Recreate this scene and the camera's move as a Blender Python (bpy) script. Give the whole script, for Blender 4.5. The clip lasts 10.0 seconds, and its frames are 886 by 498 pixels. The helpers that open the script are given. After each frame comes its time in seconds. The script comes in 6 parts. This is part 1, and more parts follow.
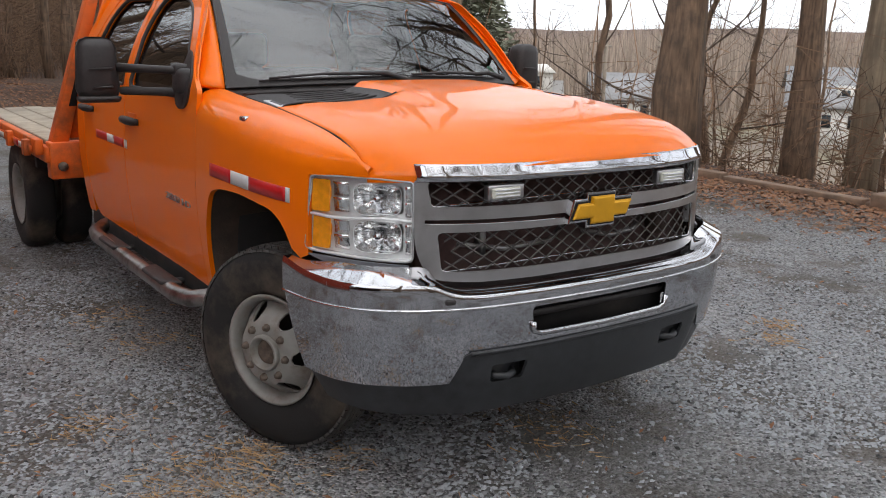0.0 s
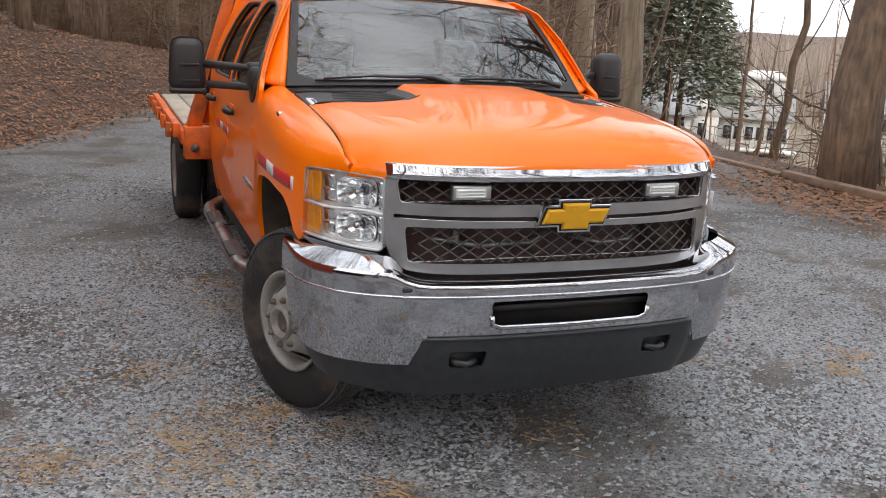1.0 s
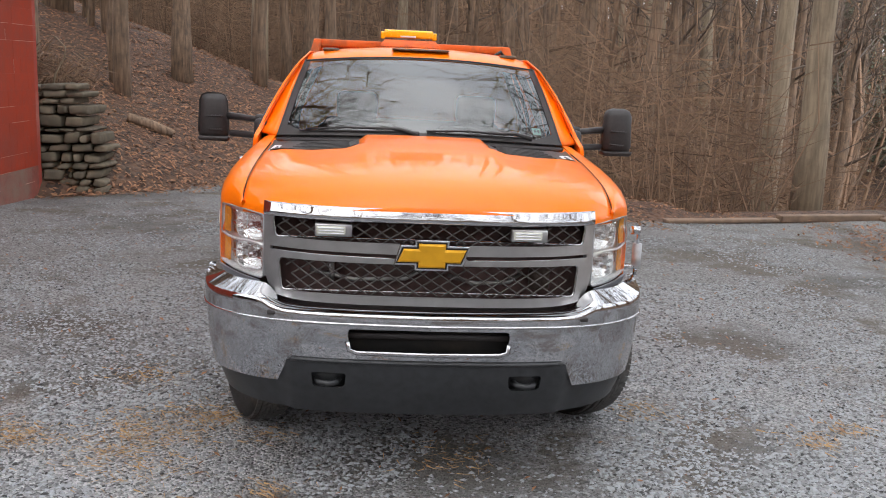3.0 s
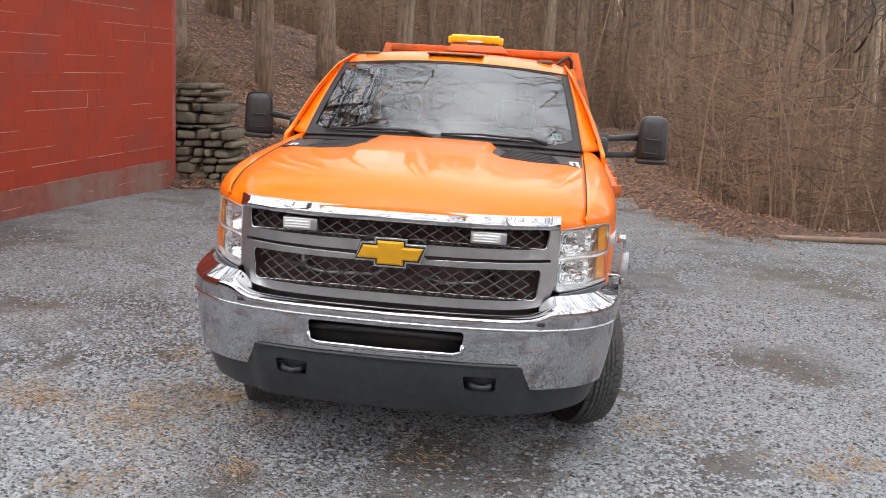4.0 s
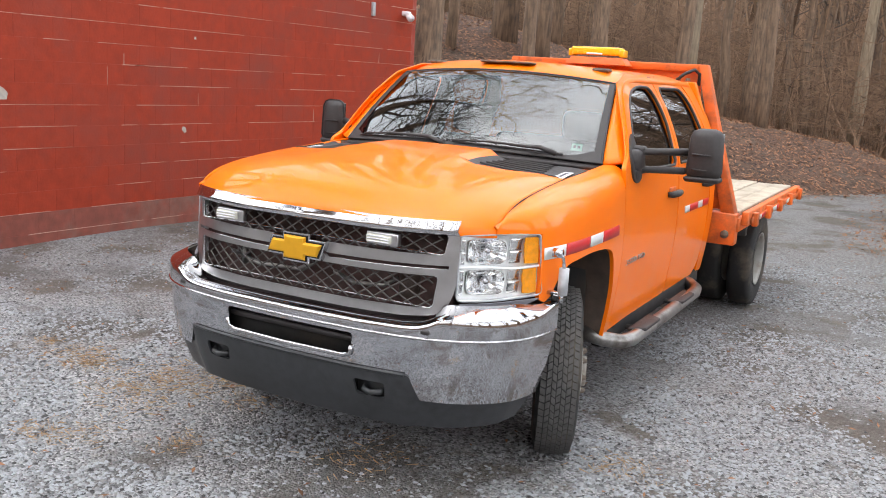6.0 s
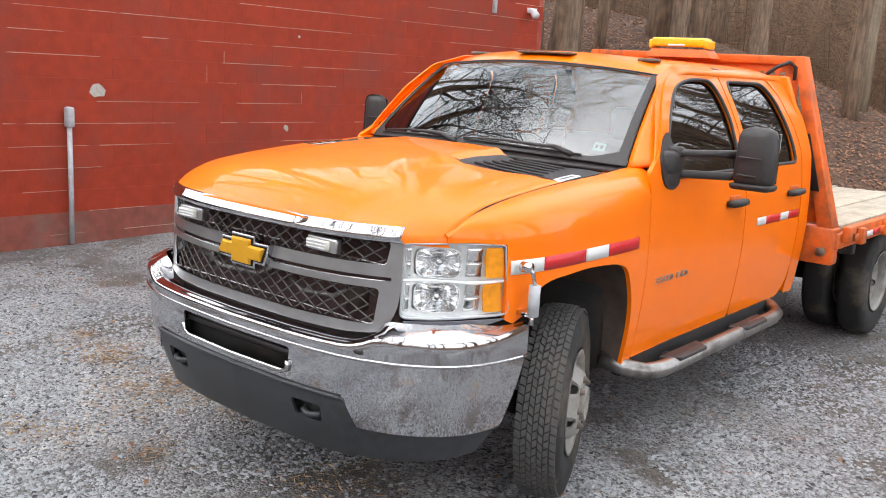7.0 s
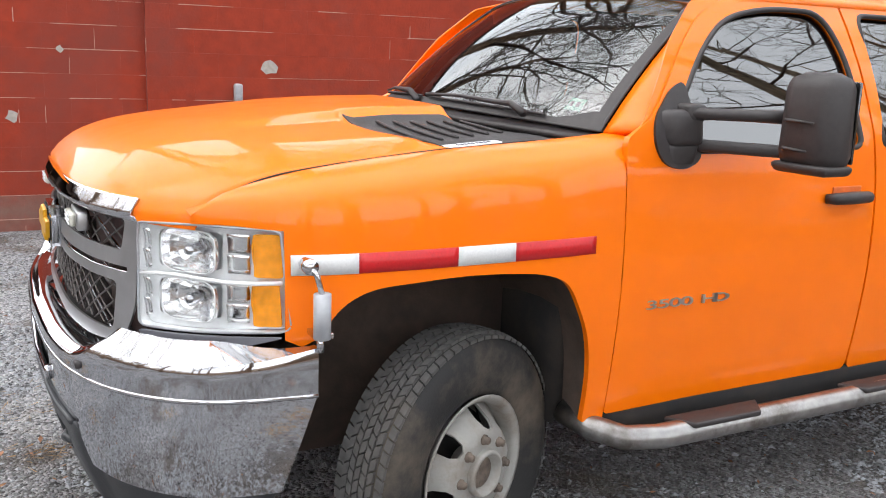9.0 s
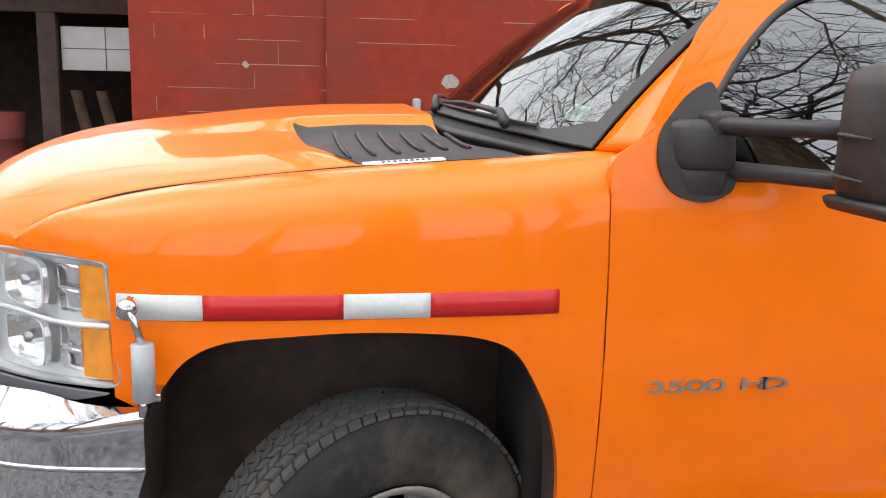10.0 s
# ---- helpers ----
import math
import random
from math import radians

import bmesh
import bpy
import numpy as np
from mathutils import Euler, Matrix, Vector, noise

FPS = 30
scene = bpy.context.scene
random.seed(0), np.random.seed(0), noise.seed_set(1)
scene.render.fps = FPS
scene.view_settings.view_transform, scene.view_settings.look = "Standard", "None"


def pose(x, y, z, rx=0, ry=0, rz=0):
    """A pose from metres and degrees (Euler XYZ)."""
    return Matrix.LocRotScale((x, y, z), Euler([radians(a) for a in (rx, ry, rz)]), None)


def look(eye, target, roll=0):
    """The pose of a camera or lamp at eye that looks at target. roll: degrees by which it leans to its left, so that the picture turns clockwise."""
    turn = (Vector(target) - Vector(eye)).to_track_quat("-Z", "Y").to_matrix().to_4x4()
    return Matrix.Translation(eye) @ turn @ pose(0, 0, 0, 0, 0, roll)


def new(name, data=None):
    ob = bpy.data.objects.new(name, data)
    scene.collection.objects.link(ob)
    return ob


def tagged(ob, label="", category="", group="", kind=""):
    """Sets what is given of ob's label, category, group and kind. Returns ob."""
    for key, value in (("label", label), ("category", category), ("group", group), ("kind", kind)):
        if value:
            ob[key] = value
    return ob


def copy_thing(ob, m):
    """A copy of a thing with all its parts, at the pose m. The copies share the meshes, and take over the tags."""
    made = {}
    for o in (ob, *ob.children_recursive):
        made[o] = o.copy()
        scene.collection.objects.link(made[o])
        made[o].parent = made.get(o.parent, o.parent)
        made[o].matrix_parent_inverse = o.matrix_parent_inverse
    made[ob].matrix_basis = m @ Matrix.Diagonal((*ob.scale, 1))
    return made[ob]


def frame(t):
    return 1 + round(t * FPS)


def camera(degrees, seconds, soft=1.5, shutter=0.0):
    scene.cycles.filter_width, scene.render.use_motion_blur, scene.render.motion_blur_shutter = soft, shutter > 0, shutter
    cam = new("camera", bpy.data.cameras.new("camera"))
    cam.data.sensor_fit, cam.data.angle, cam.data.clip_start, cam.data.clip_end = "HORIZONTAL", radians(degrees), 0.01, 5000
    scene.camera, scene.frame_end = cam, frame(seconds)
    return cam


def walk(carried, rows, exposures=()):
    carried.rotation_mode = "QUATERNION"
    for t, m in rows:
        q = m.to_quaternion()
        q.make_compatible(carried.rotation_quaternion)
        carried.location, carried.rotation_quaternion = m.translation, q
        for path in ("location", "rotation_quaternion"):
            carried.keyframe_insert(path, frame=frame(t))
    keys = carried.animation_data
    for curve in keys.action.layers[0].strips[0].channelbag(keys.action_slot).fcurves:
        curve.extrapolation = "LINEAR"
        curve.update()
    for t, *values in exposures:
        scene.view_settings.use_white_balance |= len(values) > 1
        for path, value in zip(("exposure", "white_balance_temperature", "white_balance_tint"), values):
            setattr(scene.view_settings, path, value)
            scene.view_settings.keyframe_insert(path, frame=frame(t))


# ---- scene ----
EXPOSURES = [(0.0, 0.64), (0.5, 0.78), (1.0, 0.92), (1.5, 0.84), (2.5, 0.99), (4.0, 1.38), (5.5, 1.55), (7.0, 1.6), (8.0, 1.56), (9.0, 1.56), (10.0, 1.4)]
cam = camera(52.0, 10.0, soft=1.0)
PATH = [
    (0, (-2.28, -3.065, 1.63), (-1.169, -1.466, 1.171), 1.3),
    (0.5, (-1.962, -3.399, 1.672), (-1.037, -1.681, 1.232), 2.4),
    (1, (-1.634, -3.693, 1.702), (-0.942, -1.878, 1.225), 2.8),
    (1.5, (-1.283, -3.918, 1.739), (-0.678, -2.055, 1.333), 3.3),
    (2, (-0.967, -4.158, 1.776), (-0.601, -2.232, 1.38), 3.9),
    (2.5, (-0.605, -4.282, 1.773), (-0.38, -2.333, 1.385), 2.8),
    (4, (0.639, -4.407, 1.809), (0.414, -2.459, 1.415), 3.3),
    (4.5, (1.105, -4.351, 1.814), (0.576, -2.463, 1.422), 2.9),
    (5, (1.567, -4.211, 1.79), (0.971, -2.342, 1.399), 2.6),
    (5.5, (1.971, -4.056, 1.785), (1.23, -2.237, 1.405), 3.2),
    (7, (2.789, -2.918, 1.769), (1.537, -1.408, 1.38), 3.3),
    (7.5, (2.879, -2.451, 1.736), (1.461, -1.098, 1.338), 3.4),
    (8, (2.985, -2.012, 1.683), (1.317, -0.984, 1.285), 2.4),
    (8.5, (3.038, -1.486, 1.656), (1.345, -0.51, 1.233), 1.6),
    (9, (3.034, -0.964, 1.611), (1.305, -0.055, 1.182), 2.2),
    (9.5, (2.916, -0.454, 1.575), (1.058, 0.144, 1.141), 1.9),
    (10, (2.764, 0.057, 1.571), (0.835, 0.396, 1.165), 1.5),
]
walk(cam, [(t, look(eye, target, roll)) for t, eye, target, roll in PATH], EXPOSURES)

# ---- world and light: a bright overcast afternoon ----
SUN_AT = (radians(60), radians(200))
world = bpy.data.worlds.new("overcast_sky")
scene.world = world
world.use_nodes = True
wn = world.node_tree
sky = wn.nodes.new("ShaderNodeTexSky")
sky.sky_type = "NISHITA"
sky.sun_disc = False
sky.sun_elevation, sky.sun_rotation = SUN_AT
sky.dust_density, sky.air_density, sky.ozone_density = 5.0, 1.3, 1.0
pale = wn.nodes.new("ShaderNodeHueSaturation")
pale.inputs["Saturation"].default_value = 0.22
wn.links.new(sky.outputs[0], pale.inputs["Color"])
deck_mix = wn.nodes.new("ShaderNodeMix")
deck_mix.data_type = "RGBA"
deck_mix.inputs[0].default_value = 0.7
deck_mix.inputs[7].default_value = (8.6, 9.0, 9.6, 1)
wn.links.new(pale.outputs[0], deck_mix.inputs[6])
wn.links.new(deck_mix.outputs[2], wn.nodes["Background"].inputs["Color"])
wn.nodes["Background"].inputs["Strength"].default_value = 0.143
sun = new("sun", bpy.data.lights.new("sun", "SUN"))
sun.data.energy, sun.data.angle, sun.data.color = 0.5, radians(110), (1.0, 0.95, 0.88)
sun.matrix_world = look((0, 0, 30), Vector((0, 0, 30)) - Vector((math.sin(SUN_AT[1]) * math.cos(SUN_AT[0]), math.cos(SUN_AT[1]) * math.cos(SUN_AT[0]), math.sin(SUN_AT[0]))))

# ---- materials ----
def shader(name, color, rough=0.6, metal=0.0, vary=0.0, scale=20.0, bump=0.0, bump_scale=80.0, coat=0.0, spread=None, stain=None,
           stain_scale=2.0, stain_amount=0.5, rand=0.0, spec=0.5, along=None, world=False):
    """A procedural surface: base colour with fine grain, larger stains, and relief."""
    m = bpy.data.materials.new(name)
    m.use_nodes = True
    nt = m.node_tree
    b = nt.nodes["Principled BSDF"]
    b.inputs["Roughness"].default_value = rough
    b.inputs["Metallic"].default_value = metal
    b.inputs["Coat Weight"].default_value = coat
    b.inputs["Coat Roughness"].default_value = 0.04
    b.inputs["Specular IOR Level"].default_value = spec
    coord = nt.nodes.new("ShaderNodeTexCoord")
    where = coord.outputs["Object"]
    if world:
        where = nt.nodes.new("ShaderNodeNewGeometry").outputs["Position"]
    spot = where
    if along:
        grain = nt.nodes.new("ShaderNodeMapping")
        grain.inputs["Scale"].default_value = (1, 1, along)
        nt.links.new(where, grain.inputs["Vector"])
        where = grain.outputs[0]
    col = nt.nodes.new("ShaderNodeRGB")
    col.outputs[0].default_value = (*color, 1)
    out = col.outputs[0]
    if vary:
        n = nt.nodes.new("ShaderNodeTexNoise")
        n.inputs["Scale"].default_value, n.inputs["Detail"].default_value = scale, 6
        nt.links.new(where, n.inputs["Vector"])
        r = nt.nodes.new("ShaderNodeMapRange")
        r.inputs[1].default_value, r.inputs[2].default_value = 0.3, 0.7
        r.inputs[3].default_value, r.inputs[4].default_value = 1 - vary, 1 + vary
        nt.links.new(n.outputs[0], r.inputs[0])
        mul = nt.nodes.new("ShaderNodeMix")
        mul.data_type, mul.blend_type = "RGBA", "MULTIPLY"
        mul.inputs[0].default_value = 1
        nt.links.new(out, mul.inputs[6])
        nt.links.new(r.outputs[0], mul.inputs[7])
        out = mul.outputs[2]
        rr = nt.nodes.new("ShaderNodeMapRange")
        rr.inputs[3].default_value, rr.inputs[4].default_value = max(0.02, rough * 0.75), min(1, rough * 1.3)
        nt.links.new(n.outputs[0], rr.inputs[0])
        nt.links.new(rr.outputs[0], b.inputs["Roughness"])
    if stain:
        n2 = nt.nodes.new("ShaderNodeTexNoise")
        n2.inputs["Scale"].default_value, n2.inputs["Detail"].default_value, n2.inputs["Roughness"].default_value = stain_scale, 9, 0.65
        nt.links.new(spot, n2.inputs["Vector"])
        r2 = nt.nodes.new("ShaderNodeMapRange")
        r2.inputs[1].default_value, r2.inputs[2].default_value, r2.inputs[4].default_value = 0.48, 0.68, stain_amount
        nt.links.new(n2.outputs[0], r2.inputs[0])
        mx = nt.nodes.new("ShaderNodeMix")
        mx.data_type = "RGBA"
        nt.links.new(r2.outputs[0], mx.inputs[0])
        nt.links.new(out, mx.inputs[6])
        mx.inputs[7].default_value = (*stain, 1)
        out = mx.outputs[2]
    if rand:
        info = nt.nodes.new("ShaderNodeObjectInfo")
        geo = nt.nodes.new("ShaderNodeNewGeometry")
        add = nt.nodes.new("ShaderNodeMath")
        nt.links.new(info.outputs["Random"], add.inputs[0])
        nt.links.new(geo.outputs["Random Per Island"], add.inputs[1])
        fr = nt.nodes.new("ShaderNodeMath")
        fr.operation = "FRACT"
        nt.links.new(add.outputs[0], fr.inputs[0])
        r3 = nt.nodes.new("ShaderNodeMapRange")
        r3.inputs[3].default_value, r3.inputs[4].default_value = 1 - rand, 1 + rand
        nt.links.new(fr.outputs[0], r3.inputs[0])
        mul = nt.nodes.new("ShaderNodeMix")
        mul.data_type, mul.blend_type = "RGBA", "MULTIPLY"
        mul.inputs[0].default_value = 1
        nt.links.new(out, mul.inputs[6])
        nt.links.new(r3.outputs[0], mul.inputs[7])
        out = mul.outputs[2]
        if spread:
            mx = nt.nodes.new("ShaderNodeMix")
            mx.data_type = "RGBA"
            nt.links.new(fr.outputs[0], mx.inputs[0])
            nt.links.new(out, mx.inputs[6])
            mx.inputs[7].default_value = (*spread, 1)
            out = mx.outputs[2]
    nt.links.new(out, b.inputs["Base Color"])
    if bump:
        n3 = nt.nodes.new("ShaderNodeTexNoise")
        n3.inputs["Scale"].default_value, n3.inputs["Detail"].default_value = bump_scale, 8
        nt.links.new(where, n3.inputs["Vector"])
        bp = nt.nodes.new("ShaderNodeBump")
        bp.inputs["Strength"].default_value, bp.inputs["Distance"].default_value = bump, 0.01
        nt.links.new(n3.outputs[0], bp.inputs["Height"])
        nt.links.new(bp.outputs[0], b.inputs["Normal"])
    return m


def glass(name, tint, gloss=0.03, ior=1.5, cap=1.0):
    """A thin pane: clear, tinted, with a mirror-like gloss that grows at grazing angles."""
    m = bpy.data.materials.new(name)
    m.use_nodes = True
    nt = m.node_tree
    nt.nodes.remove(nt.nodes["Principled BSDF"])
    tr = nt.nodes.new("ShaderNodeBsdfTransparent")
    tr.inputs[0].default_value = (*tint, 1)
    gl = nt.nodes.new("ShaderNodeBsdfGlossy")
    gl.inputs["Roughness"].default_value = gloss
    fr = nt.nodes.new("ShaderNodeFresnel")
    fr.inputs[0].default_value = ior
    mix = nt.nodes.new("ShaderNodeMixShader")
    weak = nt.nodes.new("ShaderNodeMath")
    weak.operation = "MULTIPLY"
    weak.inputs[1].default_value = cap
    nt.links.new(fr.outputs[0], weak.inputs[0])
    nt.links.new(weak.outputs[0], mix.inputs[0])
    nt.links.new(tr.outputs[0], mix.inputs[1])
    nt.links.new(gl.outputs[0], mix.inputs[2])
    nt.links.new(mix.outputs[0], nt.nodes["Material Output"].inputs[0])
    return m


ORANGE = shader("orange_paint", (0.95, 0.182, 0.0010), 0.38, vary=0.03, scale=6, coat=0.55, spec=0.12, bump=0.012, bump_scale=7)
WORN_ORANGE = shader("worn_orange_steel", (0.70, 0.125, 0.009), 0.5, vary=0.12, scale=9, stain=(0.11, 0.055, 0.03), stain_scale=5, stain_amount=0.7, bump=0.2)
CHROME = shader("chrome", (0.54, 0.54, 0.56), 0.05, 1.0, vary=0.02, scale=14, stain=(0.44, 0.40, 0.37), stain_scale=160, stain_amount=0.14, bump=0.008, bump_scale=5)
VALANCE = shader("black_valance", (0.0300, 0.0315, 0.0345), 0.38, vary=0.25, scale=25, bump=0.08, bump_scale=200)
SATIN = shader("satin_chrome", (0.49, 0.485, 0.49), 0.33, 1.0, vary=0.06, scale=14, stain=(0.33, 0.32, 0.31), stain_scale=6, stain_amount=0.4)
LAMP_BACK = shader("lamp_housing_silver", (0.95, 0.955, 0.96), 0.16, 0.3, vary=0.06, scale=40, bump=0.5, bump_scale=20)
DULL_METAL = shader("worn_steel_tube", (0.36, 0.35, 0.34), 0.35, 1.0, vary=0.15, scale=30, stain=(0.12, 0.10, 0.085), stain_scale=7, stain_amount=0.85, bump=0.05)
BLACK = shader("black_plastic", (0.031, 0.026, 0.026), 0.5, vary=0.2, scale=60, bump=0.08, bump_scale=300)
DARK = shader("dark_underbody", (0.012, 0.011, 0.011), 0.85, vary=0.4, scale=12, stain=(0.05, 0.035, 0.025), stain_scale=4)
TREAD = shader("dusty_tread", (0.075, 0.072, 0.07), 0.85, vary=0.25, scale=40, stain=(0.13, 0.11, 0.09), stain_scale=3, stain_amount=0.4, bump=0.1)
RUBBER = shader("tyre_rubber", (0.016, 0.0155, 0.0155), 0.8, vary=0.3, scale=25, stain=(0.16, 0.125, 0.09), stain_scale=3.5, stain_amount=0.55, bump=0.15, bump_scale=120)
LINER = shader("dusty_liner", (0.075, 0.052, 0.041), 0.95, vary=0.3, scale=14, stain=(0.12, 0.09, 0.068), stain_scale=3, stain_amount=0.6, bump=0.2)
RIM = shader("grey_painted_wheel", (0.29, 0.28, 0.26), 0.5, vary=0.12, scale=18, stain=(0.13, 0.09, 0.06), stain_scale=9, stain_amount=0.7, bump=0.05)
RUSTY = shader("rusty_hub", (0.15, 0.118, 0.095), 0.75, metal=0.3, vary=0.4, scale=40, bump=0.3)
GOLD = shader("gold_emblem", (0.72, 0.36, 0.015), 0.35, 0.35, vary=0.06, scale=30, bump=0.05, bump_scale=200)
LAMP_WHITE = shader("lamp_lens_white", (0.58, 0.57, 0.50), 0.25, vary=0.08, scale=90)
AMBER = shader("amber_lens", (0.92, 0.33, 0.012), 0.2, vary=0.15, scale=40, coat=0.5)
BEACON_AMBER = shader("amber_beacon_plastic", (0.86, 0.48, 0.008), 0.25, vary=0.08, scale=30, coat=0.5)
MIRROR_BOWL = shader("reflector", (0.96, 0.96, 0.96), 0.17, 1.0, vary=0.04, scale=30, bump=0.25, bump_scale=24)
WHITE_TAPE = shader("white_reflective_tape", (0.66, 0.66, 0.65), 0.35, vary=0.06, scale=150)
RED_TAPE = shader("red_reflective_tape", (0.55, 0.012, 0.015), 0.3, vary=0.08, scale=150)
WHITE_PLATE = shader("pale_plate", (0.75, 0.75, 0.78), 0.35, vary=0.03)
GREY_TEXT = shader("grey_lettering", (0.16, 0.16, 0.18), 0.5)
STICKER_GREEN = shader("pale_green_sticker", (0.30, 0.62, 0.50), 0.5, vary=0.1, scale=120)
# seat cloth near-black: the dimness inside the cab is put into its colour
SEAT = shader("shaded_seat_cloth", (0.014, 0.014, 0.015), 0.95, vary=0.2, scale=80, spec=0.05)
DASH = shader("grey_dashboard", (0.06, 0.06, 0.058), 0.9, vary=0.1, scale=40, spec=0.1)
WOOD_DECK = shader("weathered_deck_wood", (0.42, 0.36, 0.28), 0.8, vary=0.2, scale=14, stain=(0.2, 0.16, 0.12), stain_scale=3, bump=0.25, rand=0.15)
WINDSHIELD = glass("windshield_glass", (0.62, 0.70, 0.67), 0.003, 2.4)
SIDE_GLASS = glass("tinted_side_glass", (0.16, 0.18, 0.18), 0.012, 2.45)
LENS = glass("clear_lens", (0.95, 0.96, 0.96), 0.03, 1.35, 0.35)
MESH_GREY = shader("dark_grey_mesh", (0.085, 0.074, 0.070), 0.55, vary=0.2, scale=60, spec=0.4)
RADIATOR = shader("dusty_radiator", (0.085, 0.045, 0.042), 0.8, vary=0.3, scale=30, stain=(0.10, 0.075, 0.065), stain_scale=6, stain_amount=0.5)
# near-black: shade of gaps and holes put into the colour; also dark print
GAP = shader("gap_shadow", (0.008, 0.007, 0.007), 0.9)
BLOCK = shader("red_painted_block", (0.305, 0.038, 0.016), 0.66, vary=0.13, scale=9, stain=(0.225, 0.047, 0.032), stain_scale=1.1, stain_amount=0.8, bump=0.25, bump_scale=45, rand=0.04, spec=0.25, world=True)
MORTAR = shader("red_painted_mortar", (0.31, 0.045, 0.028), 0.75, vary=0.15, scale=20, stain=(0.40, 0.20, 0.16), stain_scale=1.7, stain_amount=0.6, bump=0.3, world=True)
BARE_BLOCK = shader("bare_grey_block", (0.42, 0.38, 0.34), 0.85, vary=0.15, scale=30, bump=0.4)
DIRTY_BLOCK = shader("dirty_grey_block", (0.25, 0.18, 0.15), 0.9, vary=0.2, scale=30, bump=0.4)
FOOT = shader("dirty_wall_foot", (0.22, 0.062, 0.044), 0.85, vary=0.2, scale=10, stain=(0.20, 0.135, 0.105), stain_scale=1.3, stain_amount=0.9, bump=0.3, world=True)
STONE = shader("field_stone", (0.115, 0.09, 0.062), 0.9, vary=0.4, scale=7, stain=(0.07, 0.07, 0.045), stain_scale=3, bump=0.6, bump_scale=18, rand=0.25)
TIMBER = shader("old_edging_timber", (0.22, 0.145, 0.10), 0.85, vary=0.25, scale=9, stain=(0.12, 0.09, 0.07), stain_scale=3, bump=0.4, rand=0.15)
BARK = shader("grey_brown_bark", (0.20, 0.132, 0.088), 0.95, vary=0.5, scale=22, stain=(0.08, 0.064, 0.05), stain_scale=3.5, stain_amount=0.7, bump=1.0, bump_scale=30, along=0.12)
PALE_BARK = shader("pale_smooth_bark", (0.27, 0.21, 0.145), 0.9, vary=0.35, scale=18, stain=(0.15, 0.115, 0.085), stain_scale=2.5, stain_amount=0.7, bump=0.7, bump_scale=26, along=0.12)
TWIG = shader("twig_bark", (0.105, 0.078, 0.06), 0.95, vary=0.2, scale=5, rand=0.3)
BRUSH = shader("dry_brush", (0.21, 0.132, 0.084), 0.95, vary=0.2, scale=4, rand=0.5)
# paler than TWIG and BRUSH: haze over the far hills is mixed into this
FAR_HAZE_TWIGS = shader("far_haze_twigs", (0.31, 0.245, 0.195), 0.95, rand=0.3)
LEAF = shader("dry_leaf", (0.47, 0.235, 0.115), 0.75, vary=0.2, scale=30, rand=0.75, spread=(0.12, 0.05, 0.026))
NEEDLE = shader("straw_needles", (0.52, 0.34, 0.16), 0.8, rand=0.4, spread=(0.36, 0.22, 0.11))
PEBBLE = shader("gravel_stone", (0.24, 0.233, 0.233), 0.85, vary=0.2, scale=60, rand=0.85, spread=(0.32, 0.335, 0.355))
EVERGREEN = shader("evergreen_needles", (0.16, 0.17, 0.125), 0.95, vary=0.3, scale=6, rand=0.4, spec=0.1)
HOUSE_WHITE = shader("white_siding", (0.58, 0.555, 0.51), 0.7, vary=0.05, scale=3, bump=0.1)
PALE_ROOF = shader("pale_shingle", (0.27, 0.255, 0.24), 0.85, vary=0.1, scale=4)
HOUSE_ROOF = shader("grey_shingle", (0.24, 0.235, 0.235), 0.9, vary=0.2, scale=4)
WINDOW_DARK = shader("dark_window", (0.03, 0.035, 0.04), 0.15)
POLE_WOOD = shader("pole_wood", (0.22, 0.18, 0.14), 0.9, vary=0.2)
PIPE_GREY = shader("grey_conduit", (0.42, 0.43, 0.45), 0.45, vary=0.15, scale=25, stain=(0.25, 0.18, 0.15), stain_scale=6)
SHED_WOOD = shader("dark_shed_wood", (0.075, 0.05, 0.04), 0.9, vary=0.3, scale=6, bump=0.3)
DOOR_WHITE = shader("white_garage_door", (0.62, 0.62, 0.61), 0.6, vary=0.06, scale=5)
SIGN_RED = shader("faded_red_sign", (0.20, 0.045, 0.035), 0.8, vary=0.15, scale=8)
CABLE = shader("black_cable", (0.02, 0.02, 0.02), 0.6)


